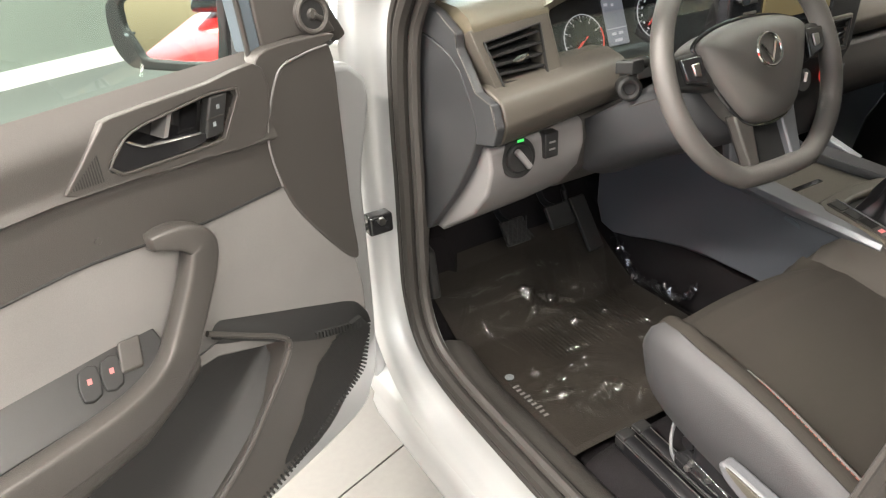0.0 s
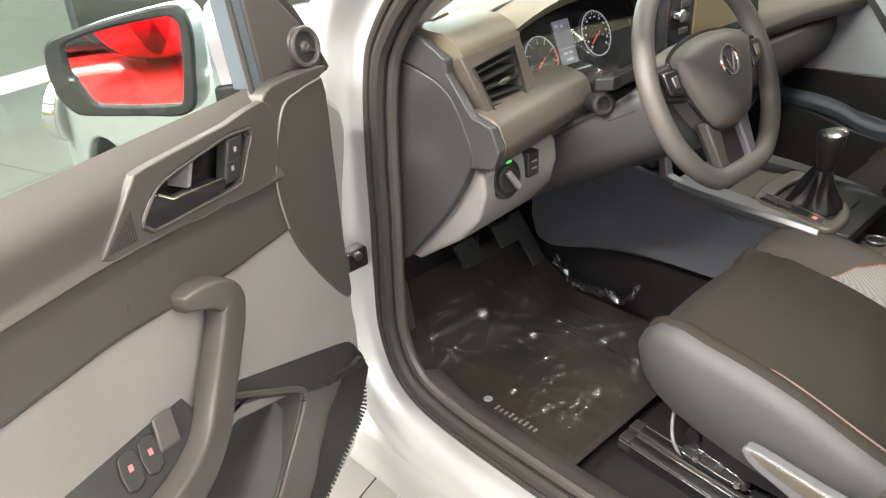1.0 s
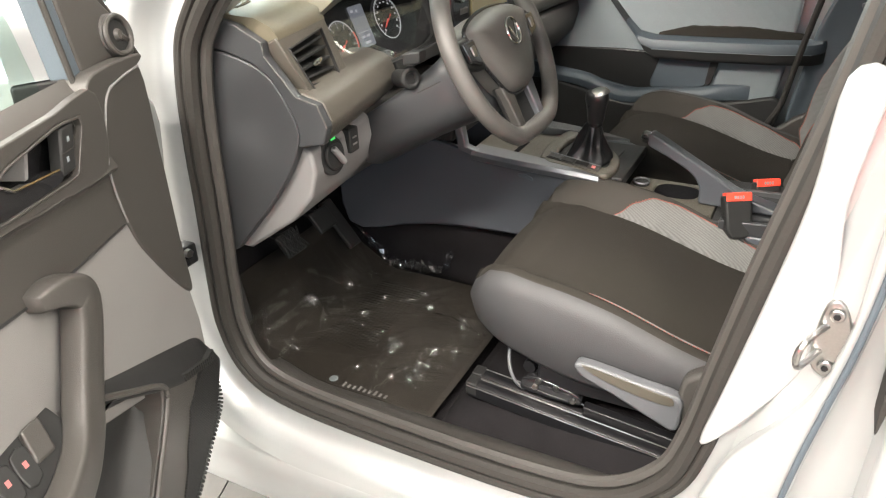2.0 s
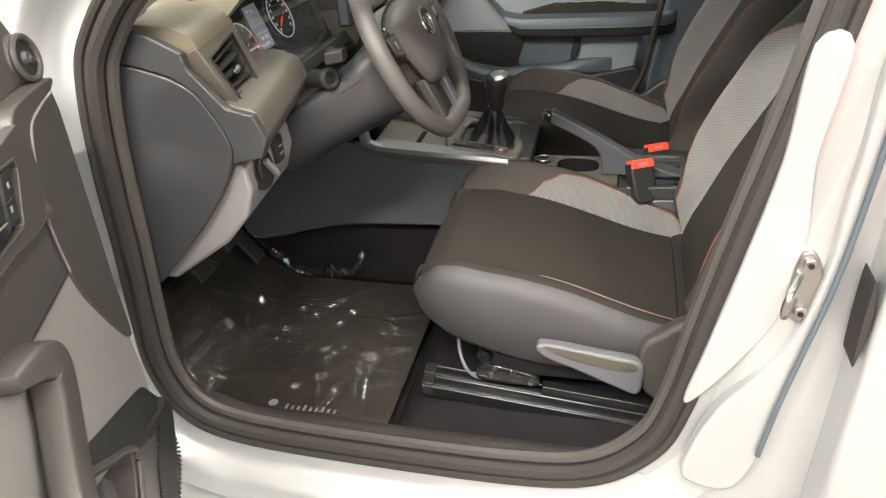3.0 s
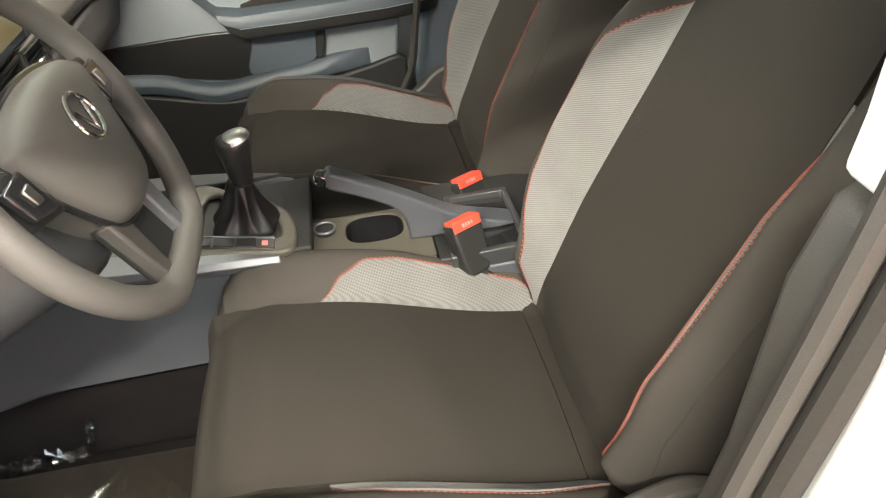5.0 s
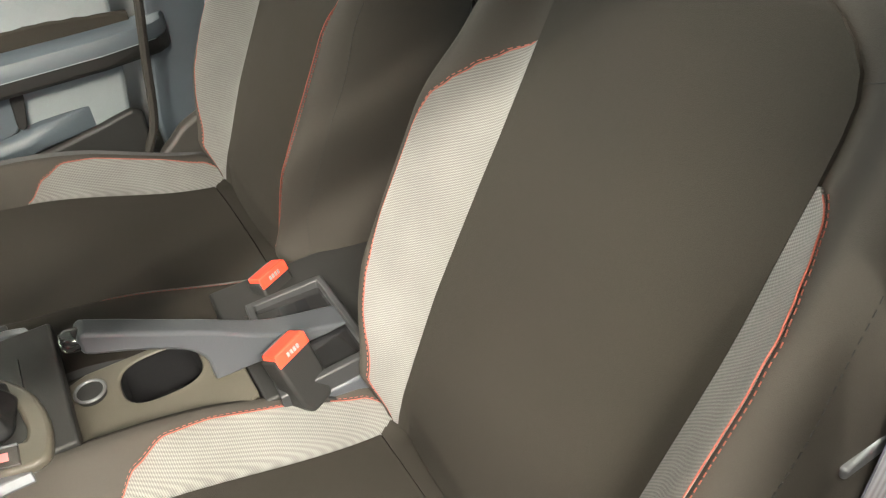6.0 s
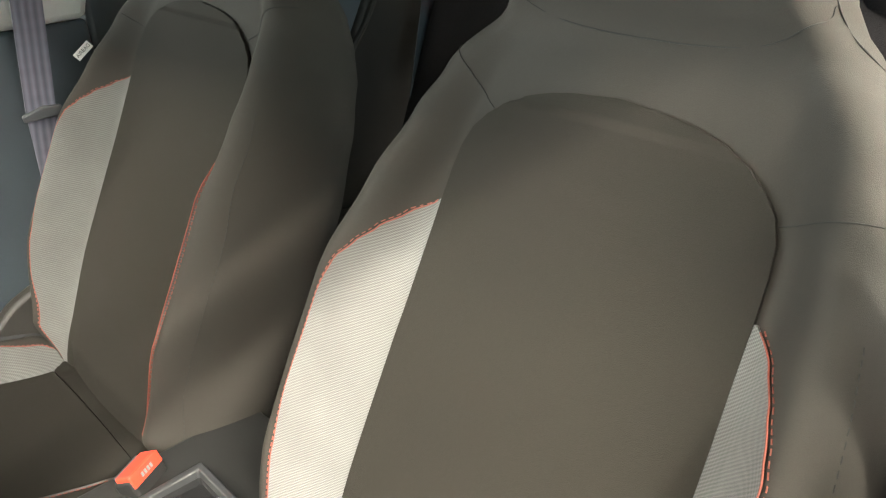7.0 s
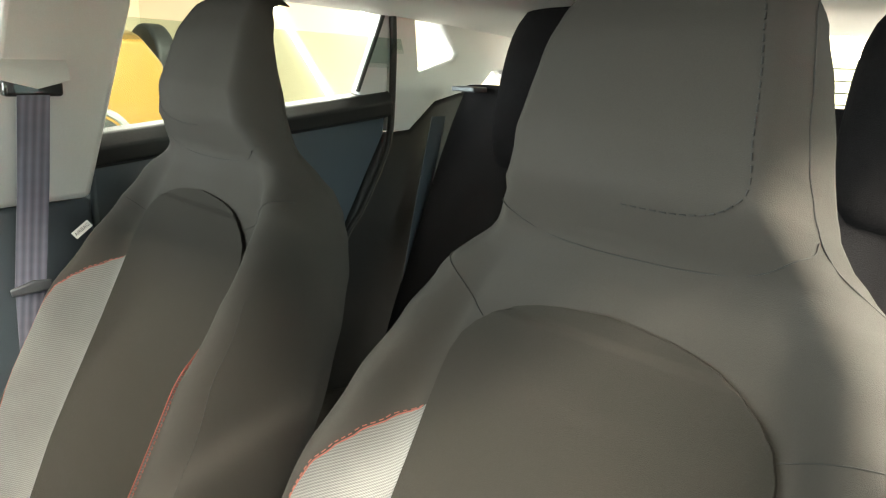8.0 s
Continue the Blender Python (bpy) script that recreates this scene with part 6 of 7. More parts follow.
gate_in = fan(smooth2([(-0.060, 0.385), (-0.052, 0.430), (-0.038, 0.500), (0.095, 0.500), (0.072, 0.450), (0.044, 0.406), (0.016, 0.386), (-0.030, 0.376), (-0.055, 0.376)], 3), (0.0, 0.43))
part("gate_frame", ring_plate(gate_out, gate_in, lambda u, v, w: Vector((GX + u, v, w + 0.05 * (v - 0.42))), 0.663, 0.678), DECK, console, "raised dark grey frame round the gear boot", bevel=0.006)
part("gate_floor", box(GX - 0.080, GX + 0.085, 0.372, 0.505, 0.660, 0.668), TRIM_BLACK, console, "black floor of the gear gate")


def key_x(y):
    return -0.146 + 0.22 * (y - 0.385)


def key_quad(x0, x1, y0, y1, z):
    """A flat key on the slanting strip, its top at z."""
    return prism([(key_x(y0) + x0, y0), (key_x(y0) + x1, y0), (key_x(y1) + x1, y1), (key_x(y1) + x0, y1)], lambda u, v, w: Vector((u, v, w + 0.05 * (v - 0.42))), z - 0.006, z)


part("key_strip", key_quad(0.002, 0.030, 0.384, 0.515, 0.6805), TRIM, console, "narrow strip of blank keys", bevel=0.0015)
part("strip_edge", key_quad(0.029, 0.032, 0.384, 0.515, 0.6822), SATIN, console, "thin light edge of the key strip", bevel=0.0006)
for y in (0.412, 0.446, 0.480):
    part("key", key_quad(0.004, 0.0275, y, y + 0.031, 0.6822), TRIM_BLACK, console, bevel=0.001)
part("key_lamp", key_quad(0.010, 0.021, 0.394, 0.403, 0.6818), PINK_LAMP, console, "small red lamp")
hole = [(-0.020 + 0.041 * math.copysign(abs(math.cos(a)) ** 0.7, math.cos(a)), 0.230 + 0.050 * math.copysign(abs(math.sin(a)) ** 0.7, math.sin(a))) for a in span(-math.pi * 0.75, math.pi * 1.25, 33)[:-1]]
rect = []
for a in span(-math.pi * 0.75, math.pi * 1.25, 33)[:-1]:
    c_, s_ = math.cos(a), math.sin(a)
    k = min(1 / max(1e-6, abs(c_)) * (0.052 if c_ > 0 else 0.121), 0.102 / max(1e-6, abs(s_)))
    rect.append((-0.020 + c_ * k, 0.238 + s_ * k))
part("cup_deck", ring_plate(rect, hole, lambda u, v, w: Vector((u, v, w)), 0.52, 0.606), DECK, console, "dark grey deck with a deep cup holder", bevel=0.003)
part("side_slot", box(0.036, 0.097, 0.136, 0.345, 0.50, 0.566), TRIM_BLACK, console, "black slot beside the cup holder", bevel=0.004)
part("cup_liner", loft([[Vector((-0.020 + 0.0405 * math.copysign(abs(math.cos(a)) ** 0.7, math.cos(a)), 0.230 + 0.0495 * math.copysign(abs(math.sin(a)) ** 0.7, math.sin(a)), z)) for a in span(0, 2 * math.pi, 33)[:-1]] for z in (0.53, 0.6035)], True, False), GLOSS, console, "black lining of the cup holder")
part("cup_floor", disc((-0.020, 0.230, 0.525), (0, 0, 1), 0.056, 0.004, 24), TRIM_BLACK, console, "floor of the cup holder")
part("rear_deck", box(CX - 0.119, CX + 0.119, -0.13, 0.134, 0.52, 0.604), TRIM_BLACK, console, "dark grey rear deck of the console", bevel=0.004)
sk = part("power_socket", disc((-0.010, 0.314, 0.603), (0, 0, 1), 0.018, 0.010, 24), TRIM_BLACK, console, "round power socket with chrome rim", bevel=0.002)
part("socket_rim", tube([(-0.010 + 0.018 * math.cos(a), 0.314 + 0.018 * math.sin(a), 0.614) for a in span(0, 2 * math.pi, 25)[:-1]], 0.0022, 6, 1.0, True), SATIN, sk)
bn = ring_plate([(-0.154, -0.014), (-0.154, 0.118), (0.030, 0.100), (0.026, -0.014)], [(-0.142, -0.004), (-0.142, 0.108), (0.020, 0.090), (0.016, -0.004)], lambda u, v, w: Vector((u, v, w - 0.10 * max(0.0, v - 0.05))), 0.59, 0.620)
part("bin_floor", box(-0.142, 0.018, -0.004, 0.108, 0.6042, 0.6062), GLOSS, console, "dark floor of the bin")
part("rear_bin", bn, TRIM_SMOOTH, console, "open grey bin round the hand brake's foot", bevel=0.003)

# gear lever
gear = thing("gear_lever", "gear lever with leather boot and silver-topped knob", "gear lever")
gb = []
# a square foot that narrows to the collar, with a few deep upright folds
BOOT = [(0.664, 0.055), (0.674, 0.054), (0.684, 0.049), (0.694, 0.043), (0.704, 0.037), (0.714, 0.033), (0.724, 0.030), (0.734, 0.027), (0.744, 0.024), (0.754, 0.020), (0.763, 0.017)]
for k, (z, r) in enumerate(BOOT):
    h = k / 10
    amp = 0.30 * math.sin(math.pi * min(1, h * 1.05)) ** 0.8
    ring = []
    for a in span(0, 2 * math.pi, 97)[:-1]:
        sq = (abs(math.cos(a)) ** 4 + abs(math.sin(a)) ** 4) ** -0.25
        fold = 0.5 - abs(math.sin(2.5 * a + 0.9 * h + 0.4)) + 0.55 * (0.5 - abs(math.sin(4.5 * a - 2.2 * h + 1.3)))
        f = (1 + (sq - 1) * (1 - h)) * (1 + amp * fold)
        ring.append(Vector((-0.062 + 0.018 * (0.76 - z) / 0.1 + r * f * math.cos(a), 0.424 + 0.010 * (1 - h) + r * f * math.sin(a), z)))
    gb.append(ring)
part("boot", loft(gb), LEATHER, gear, "creased black leather boot", sub=1, angle=80)
part("collar", disc((-0.066, 0.418, 0.754), (0, 0, 1), 0.0165, 0.013, 24), TRIM_BLACK, gear, bevel=0.003)
kn = []
for z, r in ((0.762, 0.0150), (0.772, 0.0172), (0.786, 0.0182), (0.802, 0.0205), (0.816, 0.0232), (0.826, 0.0234), (0.833, 0.0208), (0.837, 0.013)):
    kn.append([Vector((-0.068 + r * math.cos(a), 0.417 + r * 1.12 * math.sin(a), z)) for a in span(0, 2 * math.pi, 29)[:-1]])
kb = part("knob", loft(kn), LEATHER, gear, "black leather gear knob", angle=70)
cap = [[Vector((-0.068 + r * math.cos(a), 0.414 + r * 1.1 * math.sin(a), z - 0.25 * r * math.sin(a))) for a in span(0, 2 * math.pi, 29)[:-1]] for z, r in ((0.828, 0.0228), (0.834, 0.0208), (0.8395, 0.0162), (0.8420, 0.0095), (0.8426, 0.003))]
part("knob_cap", loft(cap), STEEL, kb, "domed silver knob cap", angle=70)

# hand brake
hbk = thing("hand_brake", "grey hand brake lever with dark release button", "hand brake")
hp = [(0.286, 0.7575), (0.294, 0.752), (0.294, 0.730), (0.286, 0.7245)] + smooth2([(0.25, 0.708), (0.214, 0.688), (0.190, 0.670), (0.176, 0.645), (0.174, 0.608)], 3, False) + [(0.03, 0.606), (-0.01, 0.610)] + smooth2([(0.02, 0.620), (0.06, 0.632), (0.103, 0.650), (0.16, 0.686), (0.209, 0.714), (0.25, 0.738)], 3, False)
part("lever", prism(hp, lambda u, v, w: Vector((-0.058 - 0.03 * u + w * (1.0 if u > 0.15 else 1.0 + 3.5 * (0.15 - u)), u, v)), -0.0155, 0.0155), BRAKE, hbk, "blue-grey hand brake grip", angle=60, bevel=0.006)
part("button", tube([(-0.0668, 0.288, 0.741), (-0.0672, 0.305, 0.7445), (-0.0674, 0.310, 0.7455)], [0.0142, 0.0135, 0.009], 18), GLOSS, hbk, "gloss black release button")
part("button_line", tube([(-0.079, 0.3075, 0.740), (-0.069, 0.3105, 0.7465), (-0.060, 0.3075, 0.748)], 0.0012, 5), CHROME, hbk)


def buckle(name, base, head, tilt, turn, label):
    """A seat belt buckle on its stalk."""
    e = thing(name, label, "belt buckle", "belt buckles")
    head, base = Vector(head), Vector(base)
    d = (head - base).normalized()
    m = Matrix.Translation(head) @ Matrix.Rotation(turn, 4, "Z") @ Matrix.Rotation(tilt, 4, "X")
    bd = [(-0.026, -0.072), (-0.028, -0.02), (-0.028, 0.0), (0.028, 0.0), (0.028, -0.02), (0.026, -0.072), (0.016, -0.090), (-0.016, -0.090)]
    body = part("case", prism(bd, lambda u, v, w: m @ Vector((u, w, v)), -0.016, 0.016), TRIM_BLACK, e, "black buckle case", bevel=0.005)
    part("release_button", box(-0.0255, 0.0255, -0.0165, 0.0095, -0.006, 0.006, m), RED, e, "bright red release button", bevel=0.002)
    part("button_face", box(-0.0265, 0.0265, -0.0175, -0.0145, -0.012, 0.0045, m), RED, e, bevel=0.001)
    for k in range(4):
        part("mark", box(-0.010 + 0.0055 * k, -0.0065 + 0.0055 * k, -0.0182, -0.0174, -0.007, -0.001, m), P_LIGHT, e)
    part("slot", box(-0.021, 0.021, 0.0100, 0.0155, -0.002, 0.0045, m), SATIN, e, "metal tongue slot")
    part("stalk", tube([m @ Vector((0, 0, -0.08)), base], 0.010, 8, 0.6), TRIM_BLACK, e, "black buckle stalk")
    return e


buckle("belt_buckle", (-0.150, 0.03, 0.55), (-0.122, 0.094, 0.660), radians(-24), radians(-62), "black belt buckle with a red button beside the driver's seat")
buckle("belt_buckle", (0.085, 0.02, 0.53), (0.071, 0.052, 0.622), radians(-24), radians(-62), "black belt buckle with a red button beside the passenger seat")

# ---------------------------------------------------------------- footwell
fm = thing("floor_mat", "black rubber-ribbed floor mat wrapped in thin plastic", "floor mat")


def mat_f(x, y):
    return Vector((x, y, 0.340 + 0.0015 * math.sin(x * 21 + y * 5) * math.sin(y * 13) + (0.0 if y < 0.90 else 0.80 * (y - 0.90) ** 1.15)))


part("mat", grid(mat_f, span(-0.690, -0.195, 40), span(0.535, 1.10, 46), 0.0), MAT_RUBBER, fm, "black carpet mat")
wr = random.Random(11)
creases = [(wr.uniform(-0.62, -0.25), wr.uniform(0.58, 1.02), wr.uniform(0, 3.14), wr.uniform(0.03, 0.12), wr.uniform(0.003, 0.010)) for _ in range(70)]


def wrap_f(x, y):
    h = 0.006
    for cx_, cy_, a, l, hh in creases:
        u, v = (x - cx_) * math.cos(a) + (y - cy_) * math.sin(a), -(x - cx_) * math.sin(a) + (y - cy_) * math.cos(a)
        h += hh * math.exp(-(v / 0.007) ** 2 - (u / l) ** 2)
    return mat_f(x, y) + Vector((0, 0, h))


sheet_ = part("plastic_wrap", grid(wrap_f, span(-0.675, -0.205, 110), span(0.545, 1.06, 110)), THIN_FILM, fm, "thin creased plastic wrap", angle=180)
sheet_.visible_shadow = False
rb = bmesh.new()
for k in range(30):
    x = -0.55 + 0.0096 * k
    add_tube(rb, [mat_f(x, y) + Vector((0, 0, 0.001)) for y in span(0.77, 0.90, 7)], 0.0011, 4)
part("heel_rib", rb, MAT_RUBBER, fm, "fine ribs of the heel pad")
part("round_mark", disc((-0.658, 0.779, 0.3420), (0, 0, 1), 0.0095, 0.001, 24), P_LIGHT, fm, "small round pale mark")
for k in range(9):
    y = 0.748 - 0.0125 * k
    part("mark_bar", box(-0.671 + 0.0003 * k, -0.664 + 0.0003 * k + (0.003 if k % 3 else 0.007), y - 0.003, y + 0.002, 0.3415, 0.3428), GREY, fm)


def crumple(line, width, seed, name, label):
    """A crumpled strip of clear film along a line."""
    rnd = random.Random(seed)
    pts = curve(line, 12)
    bm = bmesh.new()
    rows = []
    for p in pts:
        row = []
        for k in range(6):
            t = k / 5
            row.append(bm.verts.new(p + Vector(((t - 0.5) * width + rnd.uniform(-0.006, 0.006), rnd.uniform(-0.008, 0.008), 0.010 * math.sin(t * 9 + p.y * 60) + rnd.uniform(0, 0.014)))))
        rows.append(row)
    for a, b in zip(rows, rows[1:]):
        for i in range(5):
            bm.faces.new((a[i], a[i + 1], b[i + 1], b[i]))
    ob = part(name, bm, FILM, fm, label, smooth=False)
    return ob


crumple([(-0.150, 0.752, 0.392), (-0.182, 0.765, 0.356), (-0.188, 0.85, 0.350), (-0.184, 0.93, 0.354), (-0.168, 1.0, 0.395), (-0.14, 1.06, 0.44)], 0.030, 3, "plastic_film", "crumpled clear plastic film")
# pedals


def pedal(x, y, z, w, h, label, kind_):
    e = thing("pedal", label, "pedal", "pedals")
    m = Matrix.Translation((x, y, z)) @ Matrix.Rotation(radians(-38), 4, "X")
    pad = part("pad", box(-w / 2, w / 2, -0.008, 0.004, -h / 2, h / 2, m), TRIM_BLACK, e, "black rubber pedal pad", bevel=0.004)
    rbm = bmesh.new()
    for k in range(5 if kind_ == 0 else 0):
        u = -w / 2 + w * (k + 0.5) / 5
        add_tube(rbm, [m @ Vector((u - 0.012, -0.010, -h / 2 + 0.004)), m @ Vector((u + 0.012, -0.010, h / 2 - 0.004))], 0.0022, 5)
        add_tube(rbm, [m @ Vector((u + 0.012, -0.010, -h / 2 + 0.004)), m @ Vector((u - 0.012, -0.010, h / 2 - 0.004))], 0.0022, 5)
    if kind_ == 0:
        part("pad_rib", rbm, TRIM_BLACK, pad, "criss-cross ribs")
    else:
        rbm.free()
    part("arm", tube(curve([m @ Vector((0, 0.004, 0.02)), m @ Vector((0.005, 0.05, 0.07)), (x + 0.01, y + 0.14, z + 0.20), (x + 0.01, y + 0.16, z + 0.30)], 5), 0.008, 8), RAIL, e, "black pedal arm")


pedal(-0.497, 0.985, 0.545, 0.062, 0.058, "black clutch pedal with a criss-cross rubber pad", 0)
pedal(-0.372, 0.985, 0.548, 0.066, 0.055, "black brake pedal with a plain rubber pad", 1)
pedal(-0.262, 1.02, 0.48, 0.045, 0.14, "narrow black accelerator pedal", 2)
part("foot_rest", loft([[Vector((x, 1.02, 0.36)), Vector((x, 1.12, 0.52)), Vector((x, 1.14, 0.50)), Vector((x, 1.10, 0.34))] for x in (-0.70, -0.60)]), CARPET, car, bevel=0.01)

# ---------------------------------------------------------------- passenger side
PX = 0.690
pd = thing("passenger_door", "closed passenger door with blue-grey arm rest and light inlay", "car door")
part("door_panel", prism([(0.90, 0.36), (0.93, 1.06), (0.06, 1.10), (0.075, 0.80), (0.13, 0.42), (0.20, 0.36)], wx(PX + 0.012), 0, 0.10), P_LIGHT, pd, "light grey door panel", bevel=0.01)
part("top_roll", loft([[Vector((PX + 0.020 - d, y, z)) for d, z in ((0, 0.965), (0.022, 0.985), (0.030, 1.03), (0.020, 1.07), (-0.02, 1.085), (-0.03, 0.965))] for y in span(0.92, 0.065, 6)]), P_DOOR, pd, "blue-grey top roll", bevel=0.004)
arm_line = ((-0.012, 0.792, 0.010), (0.000, 0.790, 0.036), (0.020, 0.788, 0.050), (0.12, 0.784, 0.062), (0.32, 0.780, 0.065), (0.46, 0.779, 0.065), (0.50, 0.790, 0.062), (0.540, 0.835, 0.060), (0.60, 0.905, 0.052), (0.66, 0.975, 0.040), (0.70, 1.015, 0.030))


def arm_part(section):
    """Sweeps a section (out, up) along the arm rest and up the grab handle."""
    rings = []
    for k, (y, z, d) in enumerate(arm_line):
        lean = knots(y, [(0.44, 0.0), (0.50, 0.6), (0.54, 0.86), (0.7, 0.86)])
        rings.append([Vector((PX + 0.012 - u * d, y + lean * e * 0.8, z + e * (1 - 0.25 * lean))) for u, e in section])
    return loft(rings)


part("arm_rest", arm_part([(-0.1, -0.042), (0.86, -0.042), (0.97, -0.034), (1.0, -0.012), (-0.1, -0.012)]), TRIM_BLACK, pd, "dark lower side of the arm rest", bevel=0.003)
part("arm_side", arm_part([(-0.1, -0.0105), (1.01, -0.0105), (1.0, 0.004), (0.90, 0.016), (0.62, 0.021), (-0.1, 0.021)]), P_DOOR, pd, "blue-grey upper side of the arm rest and grab handle", bevel=0.003)
part("arm_line", tube([(PX + 0.012 - d * 1.012, y, z - 0.0112) for y, z, d in arm_line[2:6]], 0.0009, 5), P_LIGHT, pd, "thin light seam")
# Thin black strip stands in for the shade gap above the arm rest.
part("arm_shade", loft([[Vector((PX + 0.012 - u, y, z + e)) for u, e in ((-0.002, 0.018), (0.008, 0.018), (0.006, e1), (-0.002, e1 + 0.003))] for y, z, e1 in ((0.05, 0.786, 0.036), (0.20, 0.7825, 0.052), (0.36, 0.7795, 0.050), (0.455, 0.779, 0.024))]), CLOTH, pd, "black strip painted as the shade above the arm rest", bevel=0.003)
quilt = bmesh.new()
for a in range(9):
    for b in range(3):
        y, z = 0.12 + 0.042 * a, 0.835 + 0.042 * b
        q = [(y - 0.021, z), (y, z - 0.021), (y + 0.021, z), (y, z + 0.021)]
        vs = [quilt.verts.new((PX + 0.011, u, v)) for u, v in q]
        c = quilt.verts.new((PX + 0.0085, y, z))
        for i in range(4):
            quilt.faces.new((vs[i], vs[(i + 1) % 4], c))
part("quilted_inlay", quilt, P_LIGHT, pd, "quilted grey cloth inlay", angle=80)
pk = smooth2([(0.290, 0.732), (0.40, 0.738), (0.50, 0.748), (0.62, 0.748), (0.82, 0.735), (0.82, 0.672), (0.70, 0.664), (0.61, 0.645), (0.52, 0.630), (0.44, 0.636), (0.34, 0.644), (0.295, 0.660)], 4)
part("pocket", prism(pk, wx(PX + 0.004), 0, 0.010), GLOSS_SOFT, pd, "dark recessed door pocket", bevel=0.004)
part("pocket_wall", prism(smooth2([(0.292, 0.728), (0.38, 0.733), (0.436, 0.734), (0.452, 0.700), (0.466, 0.640), (0.40, 0.641), (0.33, 0.648), (0.298, 0.664)], 3), wx(PX + 0.0005), 0, 0.006), P_DOOR, pd, "blue-grey bulge in the pocket", bevel=0.004)
part("pocket_end", prism(smooth2([(0.268, 0.735), (0.290, 0.737), (0.298, 0.690), (0.300, 0.662), (0.286, 0.660), (0.277, 0.690)], 2), wx(PX - 0.004), 0, 0.014), TRIM_BLACK, pd, "black end of the pocket", bevel=0.003)
part("pocket_lip", loft([[Vector((PX - max(u, 0) * knots(y, [(0.17, 0.0), (0.30, 1.0)]) + max(-u, 0) + 0.012 * knots(y, [(0.17, 1.0), (0.22, 0.0)]), y, z + e)) for u, e in ((-0.014, 0.006), (0.004, 0.004), (0.014, -0.004), (0.019, -0.018), (0.012, -0.040), (-0.014, -0.044))] for y, z in smooth2([(0.17, 0.660), (0.262, 0.655), (0.314, 0.646), (0.434, 0.635), (0.50, 0.626), (0.553, 0.622), (0.60, 0.634), (0.66, 0.658), (0.75, 0.672), (0.90, 0.682)], 3, False)]), P_DOOR, pd, "blue-grey pocket lip", bevel=0.003)
part("lower_panel", prism(smooth2([(0.08, 0.630), (0.17, 0.625), (0.27, 0.606), (0.42, 0.592), (0.52, 0.582), (0.62, 0.598), (0.75, 0.630), (0.90, 0.64), (0.90, 0.36), (0.22, 0.36), (0.12, 0.45)], 3), wx(PX - 0.010), 0, 0.02), TRIM_BLACK, pd, "dark lower door panel", bevel=0.008)
part("door_seal", tube(curve([(0.606, 0.012, 0.98), (0.606, 0.034, 0.875), (0.606, 0.056, 0.755), (0.606, 0.075, 0.645), (0.606, 0.104, 0.580), (0.62, 0.14, 0.48)], 6), 0.0085, 8), RUBBER, car, "black door seal")
part("side_wall", box(0.80, 0.86, -1.60, 1.20, 0.28, 1.05), PAINT, car, "silver-white side", bevel=0.01)
ppl = [(0.055, 0.36), (0.06, 0.60), (0.02, 0.84), (-0.05, 1.046), (-0.235, 1.052), (-0.24, 0.84), (-0.20, 0.36)]
part("pillar_foot_trim", prism(ppl, wx(PX), 0, 0.05), P_DOOR, car, "blue-grey lower pillar trim", bevel=0.008)
part("pillar_trim", prism([(-0.05, 1.048), (-0.105, 1.40), (-0.30, 1.40), (-0.232, 1.054)], lambda u, v, w: Vector((PX - 0.008 + w - 0.22 * max(0, v - 1.05), u, v)), 0, 0.05), PALE, car, "pale grey upper pillar trim", bevel=0.012)
# seat belt on the passenger's pillar
bl = thing("seat_belt", "grey seat belt hanging at the passenger's pillar", "seat belt")
gd = part("guide", loft([[Vector((0.640 - d, y, z)) for y, z, d in ((-0.193, 1.275 + h, 0.0), (-0.190, 1.262 + h, e), (-0.138, 1.248 + h, e * 1.15), (-0.086, 1.262 + h, e), (-0.083, 1.275 + h, 0.0), (-0.088, 1.30, 0.0), (-0.188, 1.30, 0.0))] for h, e in ((0.0, 0.034), (0.016, 0.030), (0.030, 0.016))]), PALE, bl, "pale hooded belt guide", bevel=0.003)
part("slot", box(0.618, 0.650, -0.182, -0.094, 1.236, 1.262), GLOSS, gd, "dark belt slot", bevel=0.006)
part("webbing", loft([[Vector((x, y - 0.024, z)), Vector((x, y + 0.024, z)), Vector((x - 0.0016, y + 0.024, z)), Vector((x - 0.0016, y - 0.024, z))] for x, y, z in ((0.620, -0.137, 1.25), (0.626, -0.125, 1.10), (0.632, -0.107, 0.93), (0.645, -0.100, 0.6), (0.66, -0.09, 0.42))]), BELT, bl, "grey belt webbing")
part("tongue", prism([(-0.136, 0.915), (-0.076, 0.913), (-0.074, 0.925), (-0.11, 0.936), (-0.139, 0.933)], wx(0.623), 0, 0.008), SATIN, bl, "metal belt tongue", bevel=0.003)
bl = thing("seat_belt", "grey seat belt hanging at the driver's pillar", "seat belt")
part("webbing", loft([[Vector((x, y - 0.024, z)), Vector((x, y + 0.024, z)), Vector((x + 0.0016, y + 0.024, z)), Vector((x + 0.0016, y - 0.024, z))] for x, y, z in ((-0.645, -0.225, 1.24), (-0.648, -0.214, 1.05), (-0.652, -0.205, 0.86), (-0.66, -0.198, 0.64), (-0.68, -0.19, 0.42))]), BELT, bl, "grey belt webbing")
part("tongue", prism([(-0.235, 0.840), (-0.150, 0.838), (-0.148, 0.850), (-0.18, 0.862), (-0.238, 0.858)], wx(-0.648), 0, 0.008), SATIN, bl, "metal belt tongue", bevel=0.003)
